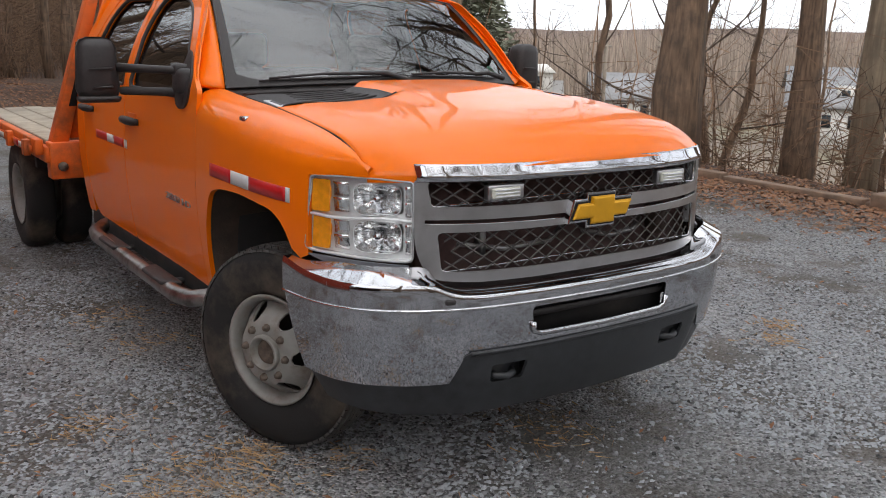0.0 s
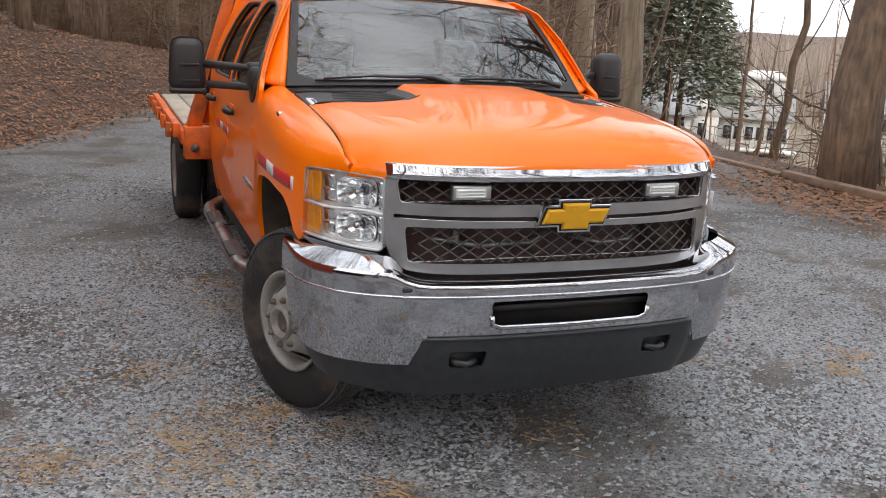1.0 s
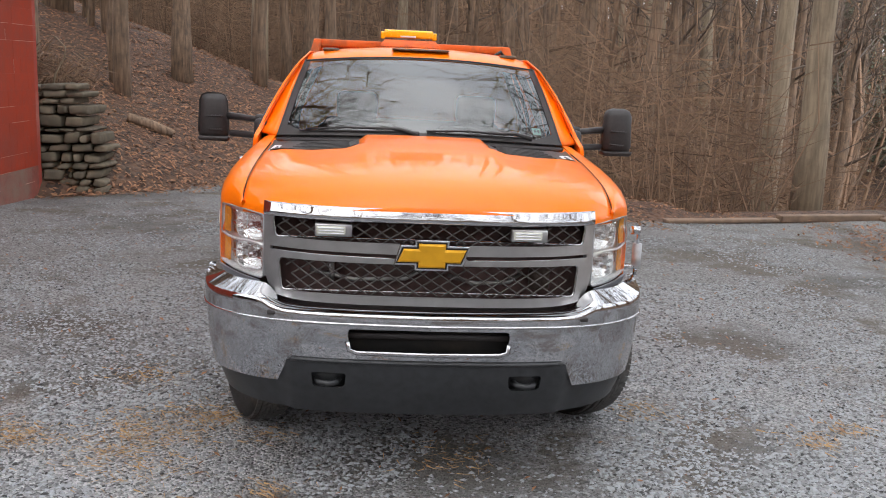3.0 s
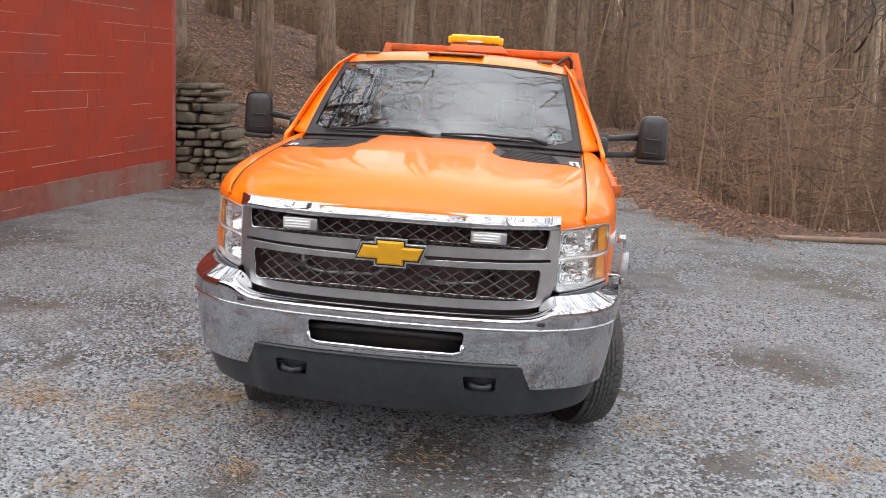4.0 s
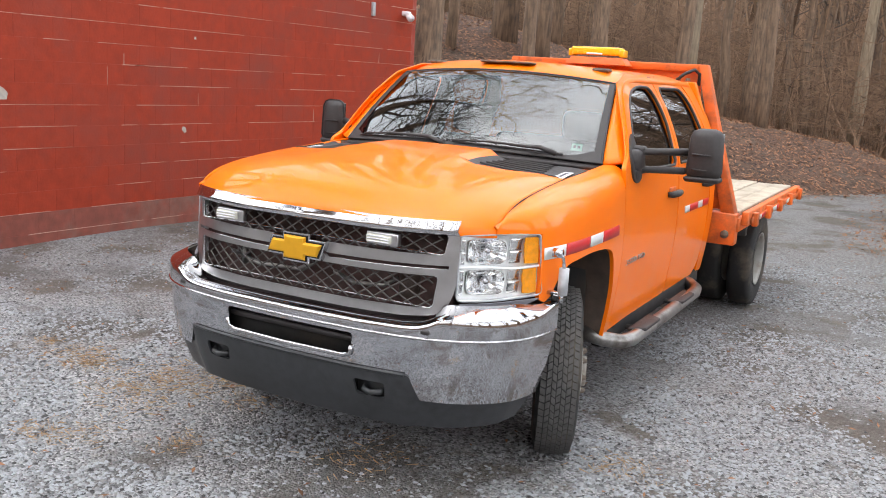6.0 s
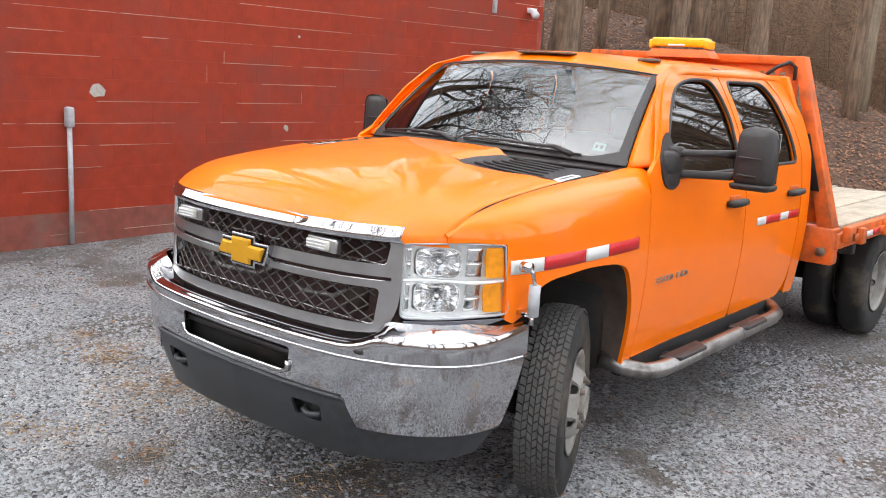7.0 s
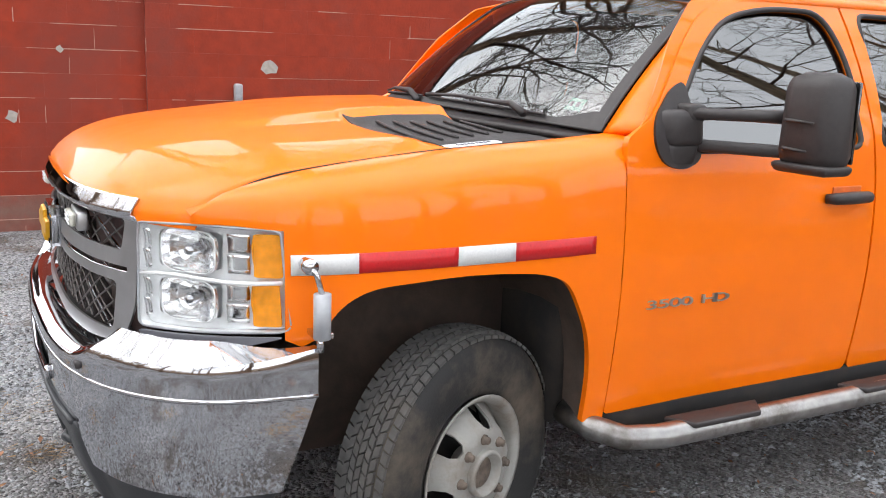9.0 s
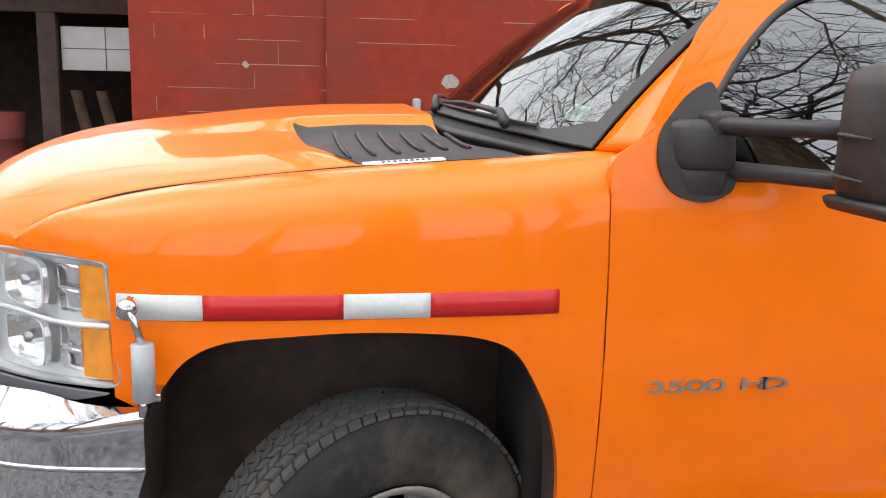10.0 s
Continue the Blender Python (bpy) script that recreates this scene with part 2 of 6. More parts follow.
def ground_material(name, layers, bump, pit, track=None):
    """Loose ground: cells of stones in several tones, with damp and dry patches."""
    m = bpy.data.materials.new(name)
    m.use_nodes = True
    nt = m.node_tree
    b = nt.nodes["Principled BSDF"]
    b.inputs["Roughness"].default_value = 0.85
    co = nt.nodes.new("ShaderNodeTexCoord")
    vo = nt.nodes.new("ShaderNodeTexVoronoi")
    vo.inputs["Scale"].default_value = pit
    nt.links.new(co.outputs["Object"], vo.inputs["Vector"])
    sep = nt.nodes.new("ShaderNodeSeparateColor")
    nt.links.new(vo.outputs["Color"], sep.inputs[0])
    ramp = nt.nodes.new("ShaderNodeValToRGB")
    els = ramp.color_ramp.elements
    for k, c in enumerate(layers[0]):
        e = els[k] if k < 2 else els.new(0.5)
        e.position, e.color = k / (len(layers[0]) - 1), (*c, 1)
    nt.links.new(sep.outputs[0], ramp.inputs[0])
    out = ramp.outputs[0]
    if track:
        color, y0, y1, amount = track
        xyz = nt.nodes.new("ShaderNodeSeparateXYZ")
        nt.links.new(co.outputs["Object"], xyz.inputs[0])
        wob = nt.nodes.new("ShaderNodeTexNoise")
        wob.inputs["Scale"].default_value, wob.inputs["Detail"].default_value = 0.5, 7
        nt.links.new(co.outputs["Object"], wob.inputs["Vector"])
        mad = nt.nodes.new("ShaderNodeMath")
        mad.operation = "MULTIPLY_ADD"
        mad.inputs[1].default_value = 7.0
        nt.links.new(wob.outputs[0], mad.inputs[0])
        nt.links.new(xyz.outputs[1], mad.inputs[2])
        r = nt.nodes.new("ShaderNodeMapRange")
        r.inputs[1].default_value, r.inputs[2].default_value, r.inputs[4].default_value = y0 + 3.5, y1 + 3.5, amount
        nt.links.new(mad.outputs[0], r.inputs[0])
        mx = nt.nodes.new("ShaderNodeMix")
        mx.data_type = "RGBA"
        nt.links.new(r.outputs[0], mx.inputs[0])
        nt.links.new(out, mx.inputs[6])
        mx.inputs[7].default_value = (*color, 1)
        out = mx.outputs[2]
    for color, scale, low, high, amount in layers[1:]:
        n = nt.nodes.new("ShaderNodeTexNoise")
        n.inputs["Scale"].default_value, n.inputs["Detail"].default_value, n.inputs["Roughness"].default_value = scale, 8, 0.6
        nt.links.new(co.outputs["Object"], n.inputs["Vector"])
        r = nt.nodes.new("ShaderNodeMapRange")
        r.inputs[1].default_value, r.inputs[2].default_value, r.inputs[4].default_value = low, high, amount
        nt.links.new(n.outputs[0], r.inputs[0])
        mx = nt.nodes.new("ShaderNodeMix")
        mx.data_type = "RGBA"
        nt.links.new(r.outputs[0], mx.inputs[0])
        nt.links.new(out, mx.inputs[6])
        mx.inputs[7].default_value = (*color, 1)
        out = mx.outputs[2]
    nt.links.new(out, b.inputs["Base Color"])
    n = nt.nodes.new("ShaderNodeTexNoise")
    n.inputs["Scale"].default_value, n.inputs["Detail"].default_value = 18, 6
    nt.links.new(co.outputs["Object"], n.inputs["Vector"])
    sub = nt.nodes.new("ShaderNodeMath")
    sub.operation = "SUBTRACT"
    nt.links.new(n.outputs[0], sub.inputs[0])
    nt.links.new(vo.outputs["Distance"], sub.inputs[1])
    bp = nt.nodes.new("ShaderNodeBump")
    bp.inputs["Strength"].default_value, bp.inputs["Distance"].default_value = bump, 0.02
    nt.links.new(sub.outputs[0], bp.inputs["Height"])
    nt.links.new(bp.outputs[0], b.inputs["Normal"])
    return m


GRAVEL = ground_material("gravel", [((0.05, 0.05, 0.052), (0.25, 0.25, 0.256), (0.13, 0.13, 0.134), (0.58, 0.58, 0.59)),
                                    ((0.115, 0.09, 0.07), 1.0, 0.51, 0.59, 0.8), ((0.075, 0.066, 0.06), 0.45, 0.52, 0.62, 0.6), ((0.20, 0.14, 0.08), 3.0, 0.60, 0.75, 0.5), ((0.24, 0.245, 0.25), 0.8, 0.52, 0.7, 0.45)], 1.0, 80, ((0.125, 0.112, 0.10), -1.5, 3.0, 0.6))
LITTER = ground_material("leaf_litter_soil", [((0.022, 0.012, 0.008), (0.07, 0.034, 0.020), (0.042, 0.022, 0.014), (0.13, 0.066, 0.038)),
                                              ((0.07, 0.05, 0.035), 0.8, 0.5, 0.7, 0.7)], 1.0, 16)
FIELD = ground_material("winter_field", [((0.16, 0.12, 0.08), (0.21, 0.155, 0.105), (0.14, 0.115, 0.07)),
                                         ((0.14, 0.105, 0.08), 0.03, 0.45, 0.6, 0.8), ((0.13, 0.125, 0.06), 0.05, 0.55, 0.65, 0.5)], 0.5, 1.5)

# ---- modelling tools ----
from mathutils.geometry import delaunay_2d_cdt


def part(name, bm, material, parent=None, label="", smooth=True):
    """Links a bmesh as one mesh object under a thing or a part."""
    me = bpy.data.meshes.new(name)
    bm.to_mesh(me)
    bm.free()
    if smooth:
        me.shade_smooth()
    me.materials.append(material)
    ob = new(name, me)
    if parent is not None:
        ob.parent = parent
    if label:
        tagged(ob, label)
    return ob


def thing(name, label, category, at=None, group="", kind=""):
    ob = new(name)
    if at is not None:
        ob.matrix_basis = at
    return tagged(ob, label, category, group, kind)


def curve(xs, ys):
    """A smooth function through the given knots (monotone cubic)."""
    xs, ys = np.array(xs, float), np.array(ys, float)
    h = np.diff(xs)
    d = np.diff(ys) / h
    m = np.zeros(len(xs))
    m[0], m[-1] = d[0], d[-1]
    for i in range(1, len(xs) - 1):
        if d[i - 1] * d[i] > 0:
            m[i] = 2 * d[i - 1] * d[i] / (d[i - 1] + d[i])

    def f(x):
        x = min(max(float(x), xs[0]), xs[-1])
        i = min(int(np.searchsorted(xs, x, "right")) - 1, len(xs) - 2)
        t = (x - xs[i]) / h[i]
        return float((2 * t**3 - 3 * t**2 + 1) * ys[i] + (t**3 - 2 * t**2 + t) * h[i] * m[i] + (3 * t**2 - 2 * t**3) * ys[i + 1] + (t**3 - t**2) * h[i] * m[i + 1])

    return f


def rounded(points, r, n=5):
    """A closed outline with its corners rounded; r is one radius or one a corner."""
    out, k = [], len(points)
    rs = r if isinstance(r, (list, tuple)) else [r] * k
    for i in range(k):
        p, a, b = Vector(points[i]), Vector(points[i - 1]), Vector(points[(i + 1) % k])
        da, db = (a - p), (b - p)
        ra = min(rs[i], da.length * 0.48, db.length * 0.48)
        if ra < 1e-4:
            out.append(tuple(p))
            continue
        s, e = p + da.normalized() * ra, p + db.normalized() * ra
        for j in range(n + 1):
            t = j / n
            out.append(tuple((1 - t) ** 2 * s + 2 * t * (1 - t) * p + t * t * e))
    return out


def spline(points, n):
    """An open line through the points, rounded off between them."""
    p = [Vector(q) for q in [points[0]] + list(points) + [points[-1]]]
    out = []
    for i in range(1, len(p) - 2):
        for j in range(n):
            t = j / n
            out.append(tuple(0.5 * (2 * p[i] + (p[i + 1] - p[i - 1]) * t + (2 * p[i - 1] - 5 * p[i] + 4 * p[i + 1] - p[i + 2]) * t * t + (3 * p[i] - p[i - 1] - 3 * p[i + 1] + p[i + 2]) * t**3)))
    return out + [tuple(p[-1])]


def dense(points, step):
    out = []
    for i, p in enumerate(points):
        a, b = Vector(p), Vector(points[(i + 1) % len(points)])
        n = max(1, int((b - a).length / step))
        out += [tuple(a.lerp(b, j / n)) for j in range(n)]
    return out


def inside(poly, px, py):
    res = np.zeros(len(px), bool)
    for (x1, y1), (x2, y2) in zip(poly, poly[1:] + poly[:1]):
        if y1 != y2:
            res ^= ((y1 > py) != (y2 > py)) & (px < (x2 - x1) * (py - y1) / (y2 - y1) + x1)
    return res


def panel(outline, holes, f, step=0.06, thick=0.012, flip=False):
    """A curved sheet: an outline with holes in the (u, v) plane, laid in space by f(u, v), with thickness."""
    loops = [dense(outline, step)] + [dense(h, step) for h in holes]
    co, edges = [], []
    for lp in loops:
        n0 = len(co)
        co += [Vector(p) for p in lp]
        edges += [(n0 + i, n0 + (i + 1) % len(lp)) for i in range(len(lp))]
    o = np.array(loops[0])
    gx, gy = np.meshgrid(np.arange(o[:, 0].min() + step / 2, o[:, 0].max(), step), np.arange(o[:, 1].min() + step / 2, o[:, 1].max(), step))
    gx, gy = gx.ravel(), gy.ravel()
    keep = inside(loops[0], gx, gy)
    for h in loops[1:]:
        keep &= ~inside(h, gx, gy)
    allp = np.array([tuple(c) for c in co])
    gx, gy = gx[keep], gy[keep]
    if len(gx):
        far = np.array([np.min(np.hypot(allp[:, 0] - x, allp[:, 1] - y)) > step * 0.45 for x, y in zip(gx, gy)])
        co += [Vector((x, y)) for x, y in zip(gx[far], gy[far])]
    vs, es, fs = delaunay_2d_cdt(co, edges, [], 0, 1e-6)[:3]
    cen = np.array([sum((vs[i] for i in t), Vector((0, 0))) / 3 for t in fs])
    ok = inside(loops[0], cen[:, 0], cen[:, 1])
    for h in loops[1:]:
        ok &= ~inside(h, cen[:, 0], cen[:, 1])
    bm = bmesh.new()
    bv = [bm.verts.new(f(v.x, v.y)) for v in vs]
    for t, k in zip(fs, ok):
        if k:
            try:
                bm.faces.new([bv[i] for i in (reversed(t) if flip else t)])
            except ValueError:
                pass
    bmesh.ops.delete(bm, geom=[v for v in bm.verts if not v.link_faces], context="VERTS")
    if thick:
        bm.normal_update()
        rim = [e for e in bm.edges if len(e.link_faces) == 1]
        twin = {v: bm.verts.new(v.co - v.normal * thick) for v in list(bm.verts)}
        bm.verts.index_update()
        for fc in list(bm.faces):
            bm.faces.new([twin[v] for v in reversed(fc.verts)])
        for e in rim:
            lp = e.link_loops[0]
            a, b = lp.vert, lp.link_loop_next.vert
            bm.faces.new([b, a, twin[a], twin[b]])
        bm.normal_update()
        for e in rim:
            e.smooth = False
        for e in bm.edges:
            if e.calc_face_angle(0) > 0.9:
                e.smooth = False
        bmesh.ops.split_edges(bm, edges=[e for e in bm.edges if not e.smooth])
    return bm


def grid(f, us, vs, flip=False):
    bm = bmesh.new()
    rows = [[bm.verts.new(f(u, v)) for v in vs] for u in us]
    for i in range(len(us) - 1):
        for j in range(len(vs) - 1):
            q = [rows[i][j], rows[i + 1][j], rows[i + 1][j + 1], rows[i][j + 1]]
            bm.faces.new(q[::-1] if flip else q)
    return bm


def thicken(bm, t):
    bm.normal_update()
    bmesh.ops.solidify(bm, geom=bm.faces[:], thickness=t)
    return bm


def box(x0, x1, y0, y1, z0, z1, bevel=0.0, seg=2):
    bm = bmesh.new()
    bmesh.ops.create_cube(bm, size=1, matrix=Matrix.Translation(((x0 + x1) / 2, (y0 + y1) / 2, (z0 + z1) / 2)) @ Matrix.Diagonal((abs(x1 - x0), abs(y1 - y0), abs(z1 - z0), 1)))
    if bevel:
        bmesh.ops.bevel(bm, geom=bm.edges[:], offset=bevel, segments=seg, profile=0.5, affect="EDGES")
    return bm


def hexa(corners, bevel=0.0):
    """A solid from eight corners: four below, four above, in the same order."""
    bm = bmesh.new()
    v = [bm.verts.new(c) for c in corners]
    for q in ((3, 2, 1, 0), (4, 5, 6, 7), (0, 1, 5, 4), (1, 2, 6, 5), (2, 3, 7, 6), (3, 0, 4, 7)):
        bm.faces.new([v[i] for i in q])
    bmesh.ops.recalc_face_normals(bm, faces=bm.faces[:])
    if bevel:
        bmesh.ops.bevel(bm, geom=bm.edges[:], offset=bevel, segments=2, profile=0.5, affect="EDGES")
    return bm


def join(*bms):
    out = bms[0]
    for b in bms[1:]:
        me = bpy.data.meshes.new("temporary")
        b.to_mesh(me)
        b.free()
        out.from_mesh(me)
        bpy.data.meshes.remove(me)
    return out


def tube(points, r, sides=10, taper=None, caps=True):
    """A round bar along points; r is one radius, or one a point."""
    pts = [Vector(p) for p in points]
    bm = bmesh.new()
    rings, up = [], Vector((0.13, 0.21, 0.97))
    for i, p in enumerate(pts):
        d = (pts[min(i + 1, len(pts) - 1)] - pts[max(i - 1, 0)]).normalized()
        a = d.cross(up)
        a = a.normalized() if a.length > 1e-3 else d.cross(Vector((1, 0, 0))).normalized()
        b = d.cross(a)
        rr = r[i] if isinstance(r, (list, tuple)) else r
        rings.append([bm.verts.new(p + (a * math.cos(2 * math.pi * k / sides) + b * math.sin(2 * math.pi * k / sides)) * rr) for k in range(sides)])
    for q, w in zip(rings, rings[1:]):
        for k in range(sides):
            bm.faces.new([q[k], q[(k + 1) % sides], w[(k + 1) % sides], w[k]])
    if caps and sides > 2:
        bm.faces.new(rings[0][::-1])
        bm.faces.new(rings[-1])
    bm.normal_update()
    bmesh.ops.recalc_face_normals(bm, faces=bm.faces[:])
    return bm


def lathe(profile, sides=40, axis="X"):
    """A solid of revolution from (along, radius) pairs."""
    bm = bmesh.new()
    rings = []
    for a, r in profile:
        ring = []
        for k in range(sides):
            c, s = math.cos(2 * math.pi * k / sides) * r, math.sin(2 * math.pi * k / sides) * r
            ring.append(bm.verts.new((a, c, s) if axis == "X" else (c, s, a)))
        rings.append(ring)
    for q, w in zip(rings, rings[1:]):
        for k in range(sides):
            bm.faces.new([q[k], w[k], w[(k + 1) % sides], q[(k + 1) % sides]])
    bmesh.ops.recalc_face_normals(bm, faces=bm.faces[:])
    return bm


def lettering(text, size, depth, m):
    """Raised letters in the built-in font, as a bmesh laid by the matrix m."""
    cu = bpy.data.curves.new("letters", "FONT")
    cu.body, cu.size, cu.extrude, cu.align_x, cu.align_y = text, size, depth, "CENTER", "CENTER"
    ob = bpy.data.objects.new("letters", cu)
    me = ob.to_mesh()
    bm = bmesh.new()
    bm.from_mesh(me)
    bm.transform(m)
    ob.to_mesh_clear()
    bpy.data.objects.remove(ob)
    bpy.data.curves.remove(cu)
    return bm


def mirrored(bm):
    b = bm.copy()
    for v in b.verts:
        v.co.x = -v.co.x
    bmesh.ops.reverse_faces(b, faces=b.faces[:])
    return b


def both(name, bm, material, parent, label="", smooth=True):
    """The same part on either side of the truck."""
    other = mirrored(bm)
    return part(name, bm, material, parent, label, smooth), part(name, other, material, parent, label, smooth)

# ---- the truck: its nose points to -y, the ground under it is z = 0 ----
truck = thing("flatbed_truck", "bright orange flatbed truck with chrome bumper parked on gravel", "truck")

AXLE_F, AXLE_R, TYRE_R = 0.165, 4.20, 0.413
nose = curve([0, 0.25, 0.47, 0.60, 0.69, 0.80, 0.916, 0.95], [-0.742, -0.736, -0.705, -0.66, -0.61, -0.485, -0.296, -0.20])
hood_c = curve([0, 0.03, 0.10, 0.22, 0.40, 0.75, 1.20], [1.212, 1.252, 1.305, 1.345, 1.375, 1.405, 1.415])
hood_e = curve([0, 0.06, 0.20, 0.32, 0.50, 0.70, 1.0, 1.25], [1.180, 1.228, 1.280, 1.300, 1.322, 1.342, 1.364, 1.380])
fender_top = curve([-0.50, -0.42, -0.18, 0.19, 0.51, 0.70, 0.80], [1.185, 1.240, 1.298, 1.340, 1.362, 1.378, 1.386])
side_max = curve([-0.50, -0.40, -0.296, -0.10, 0.10, 0.45, 0.80, 1.10, 2.90], [0.803, 0.865, 0.922, 0.958, 0.968, 0.966, 0.945, 0.937, 0.935])


def smooth01(t):
    t = min(max(t, 0.0), 1.0)
    return t * t * (3 - 2 * t)


def hood_at(x, d):
    """The hood: d metres behind its front edge."""
    ax = abs(x)
    k = (ax / 0.80) ** 2.4
    z = hood_c(d) * (1 - k) + hood_e(d) * k
    dome = smooth01((0.40 - ax) / 0.09) * smooth01((d - 0.45) / 0.55)
    y = nose(ax) + d
    lead_in = 0.06 + 0.14 * max(0, (ax - 0.45) / 0.33) ** 1.6
    z -= 0.024 * smooth01((y - lead_in) / 0.05) * smooth01((ax - 0.29) / 0.05) * smooth01((0.805 - ax) / 0.03)
    z += 0.016 * dome - 0.010 * smooth01((d - 0.25) / 0.4) * smooth01((ax - 0.30) / 0.12) * smooth01((0.72 - ax) / 0.2)
    return Vector((x, nose(ax) + d, z))


HOOD_X = [-0.798 + 1.596 * i / 88 for i in range(89)]
hood_d = [0, 0.012, 0.03, 0.05, 0.08, 0.11] + [0.15 + 1.03 * i / 48 for i in range(49)]
hood_bm = grid(lambda d, x: hood_at(x, d), hood_d, HOOD_X)
hood_bm = join(hood_bm, grid(lambda k, x: hood_at(x, 0) + Vector((0, 0.004 * k, -0.03 * k)), [1, 0], HOOD_X))
hood_bm = join(hood_bm, grid(lambda k, d: hood_at(0.798, d) + Vector((-0.004 * k, 0, -0.03 * k)), [1, 0], hood_d), grid(lambda k, d: hood_at(-0.798, d) + Vector((0.004 * k, 0, -0.03 * k)), [0, 1], hood_d))
bmesh.ops.remove_doubles(hood_bm, verts=hood_bm.verts[:], dist=0.0005)
bmesh.ops.recalc_face_normals(hood_bm, faces=hood_bm.faces[:])
hood = part("hood", hood_bm, ORANGE, truck)
for s in (1, -1):
    part("hood_gap", tube([hood_at(0.7995, d) * 1.0 + Vector((0, 0, -0.001)) if s > 0 else Vector((-0.7995, hood_at(0.7995, d).y, hood_at(0.7995, d).z - 0.001)) for d in hood_d[:46]], 0.0035, 6), GAP, hood, "dark gap along the hood")


def on_hood(x, y, lift):
    p = hood_at(x, y - nose(abs(x)))
    return Vector((x, y, p.z + lift))


# black louvred corner panels of the hood, with slats and a maker's plate
for s in (1, -1):
    vent_out = rounded([(0.335 * s, 0.075), (0.58 * s, 0.125), (0.755 * s, 0.175), (0.787 * s, 0.25), (0.792 * s, 0.62), (0.60 * s, 0.52), (0.335 * s, 0.44), (0.33 * s, 0.25)], [0.015, 0.1, 0.04, 0.04, 0.02, 0.01, 0.02, 0.03])
    vent = part("hood_vent", panel(vent_out, [], lambda u, v: on_hood(u, v, 0.004), 0.025, 0.004, flip=s < 0), BLACK, hood, "black louvred plastic hood panel")
    for i in range(6):
        y0 = 0.19 + 0.058 * i
        bm = tube([on_hood((0.69 - 0.012 * i) * s, y0 + 0.010, 0.006), on_hood(0.60 * s, y0 + 0.0, 0.009), on_hood(0.48 * s, y0 - 0.005, 0.009), on_hood((0.37 + 0.004 * i) * s, y0 - 0.008, 0.006)], 0.0055, 6)
        part("slat", bm, BLACK, vent)
    a, b = on_hood(0.755 * s, 0.225, 0.006), on_hood(0.745 * s, 0.41, 0.006)
    w = Vector((0.024 * s, 0, 0))
    up = Vector((0, 0, 0.004))
    plate = part("plate", hexa([a - w, a + w, b + w, b - w, a - w + up, a + w + up, b + w + up, b - w + up], 0.005), WHITE_PLATE, vent, "pale narrow nameplate")
    for i in range(9):
        c = a.lerp(b, 0.25 + 0.07 * i) + Vector((0, 0, 0.005))
        part("letter_bar", hexa([c + Vector((x, y, z)) for z in (-0.002, 0.0015) for x, y in ((-0.007, -0.004), (0.007, -0.004), (0.007, 0.003), (-0.007, 0.003))]), GREY_TEXT, plate)


# fenders
def fender_h(y):
    return min(0.15, max(0.012, fender_top(y) - 1.168))


def side_at(y, z, xm=None):
    """The body's side below the shoulder and up to the roof."""
    x = side_max(y) if xm is None else xm
    if z < 0.95:
        x -= 0.045 * ((0.95 - z) / 0.45) ** 1.6
    elif z < 1.38:
        x -= 0.026 * ((z - 0.95) / 0.43) ** 2
    else:
        x -= 0.026 + 0.29 * (z - 1.38) + 0.42 * (z - 1.38) ** 2
    return x


def fender_at(y, v):
    h = fender_h(y)
    zc = fender_top(y) - h
    if v <= 1:
        z = v * zc
        return Vector((side_at(y, z), y, z))
    th = (v - 1) / 0.3 * math.pi / 2
    xe = side_at(y, zc)
    x0 = 0.803
    return Vector((x0 + (xe - x0) * math.cos(th) ** 0.9 if th < math.pi / 2 else x0, y, zc + h * math.sin(th)))


def fv(y, z):
    return (y, z / (fender_top(y) - fender_h(y)))


ARCH = [(-0.245, 0.80), (-0.205, 0.885), (-0.15, 0.96), (-0.07, 1.0), (0.05, 1.012), (0.20, 1.018), (0.35, 1.012), (0.46, 0.998), (0.535, 0.965), (0.585, 0.89), (0.63, 0.79), (0.655, 0.66), (0.66, 0.50)]
ARCH = spline(ARCH, 5)
fo = [fv(-0.294, 1.16), fv(-0.292, 0.88), fv(-0.25, 0.86)] + [fv(*p) for p in ARCH[5:]] + [fv(0.7435, 0.50), fv(0.7395, 0.9)]
fo += [(0.738, 1.0), (0.740, 1.12), (0.80, 1.16), (0.80, 1.3), (0.4, 1.3), (0.0, 1.3), (-0.3, 1.3), (-0.495, 1.3), (-0.495, 1.0), (-0.40, 1.0)]
fenders = []
for s in (1, -1):
    bm = panel(fo, [], fender_at, 0.035, 0.02)
    if s < 0:
        bm2 = mirrored(bm)
        bm.free()
        bm = bm2
    fenders.append(part("fender", bm, ORANGE, truck))

# wheel-arch liners
arch_line = [(-0.262, 0.45), (-0.258, 0.62)] + ARCH
liner = grid(lambda p, k: Vector((0.46 + (side_at(p[0], p[1]) - 0.474) * k, p[0], p[1] + 0.004 + 0.03 * math.sin(math.pi * k))), arch_line, [0, 0.25, 0.5, 0.75, 0.9, 1])
bmesh.ops.recalc_face_normals(liner, faces=liner.faces[:])
liner = join(liner, box(0.44, 0.47, -0.28, 0.70, 0.35, 1.0))
both("wheel_arch_liner", liner, LINER, truck, "dark muddy wheel-arch liner")


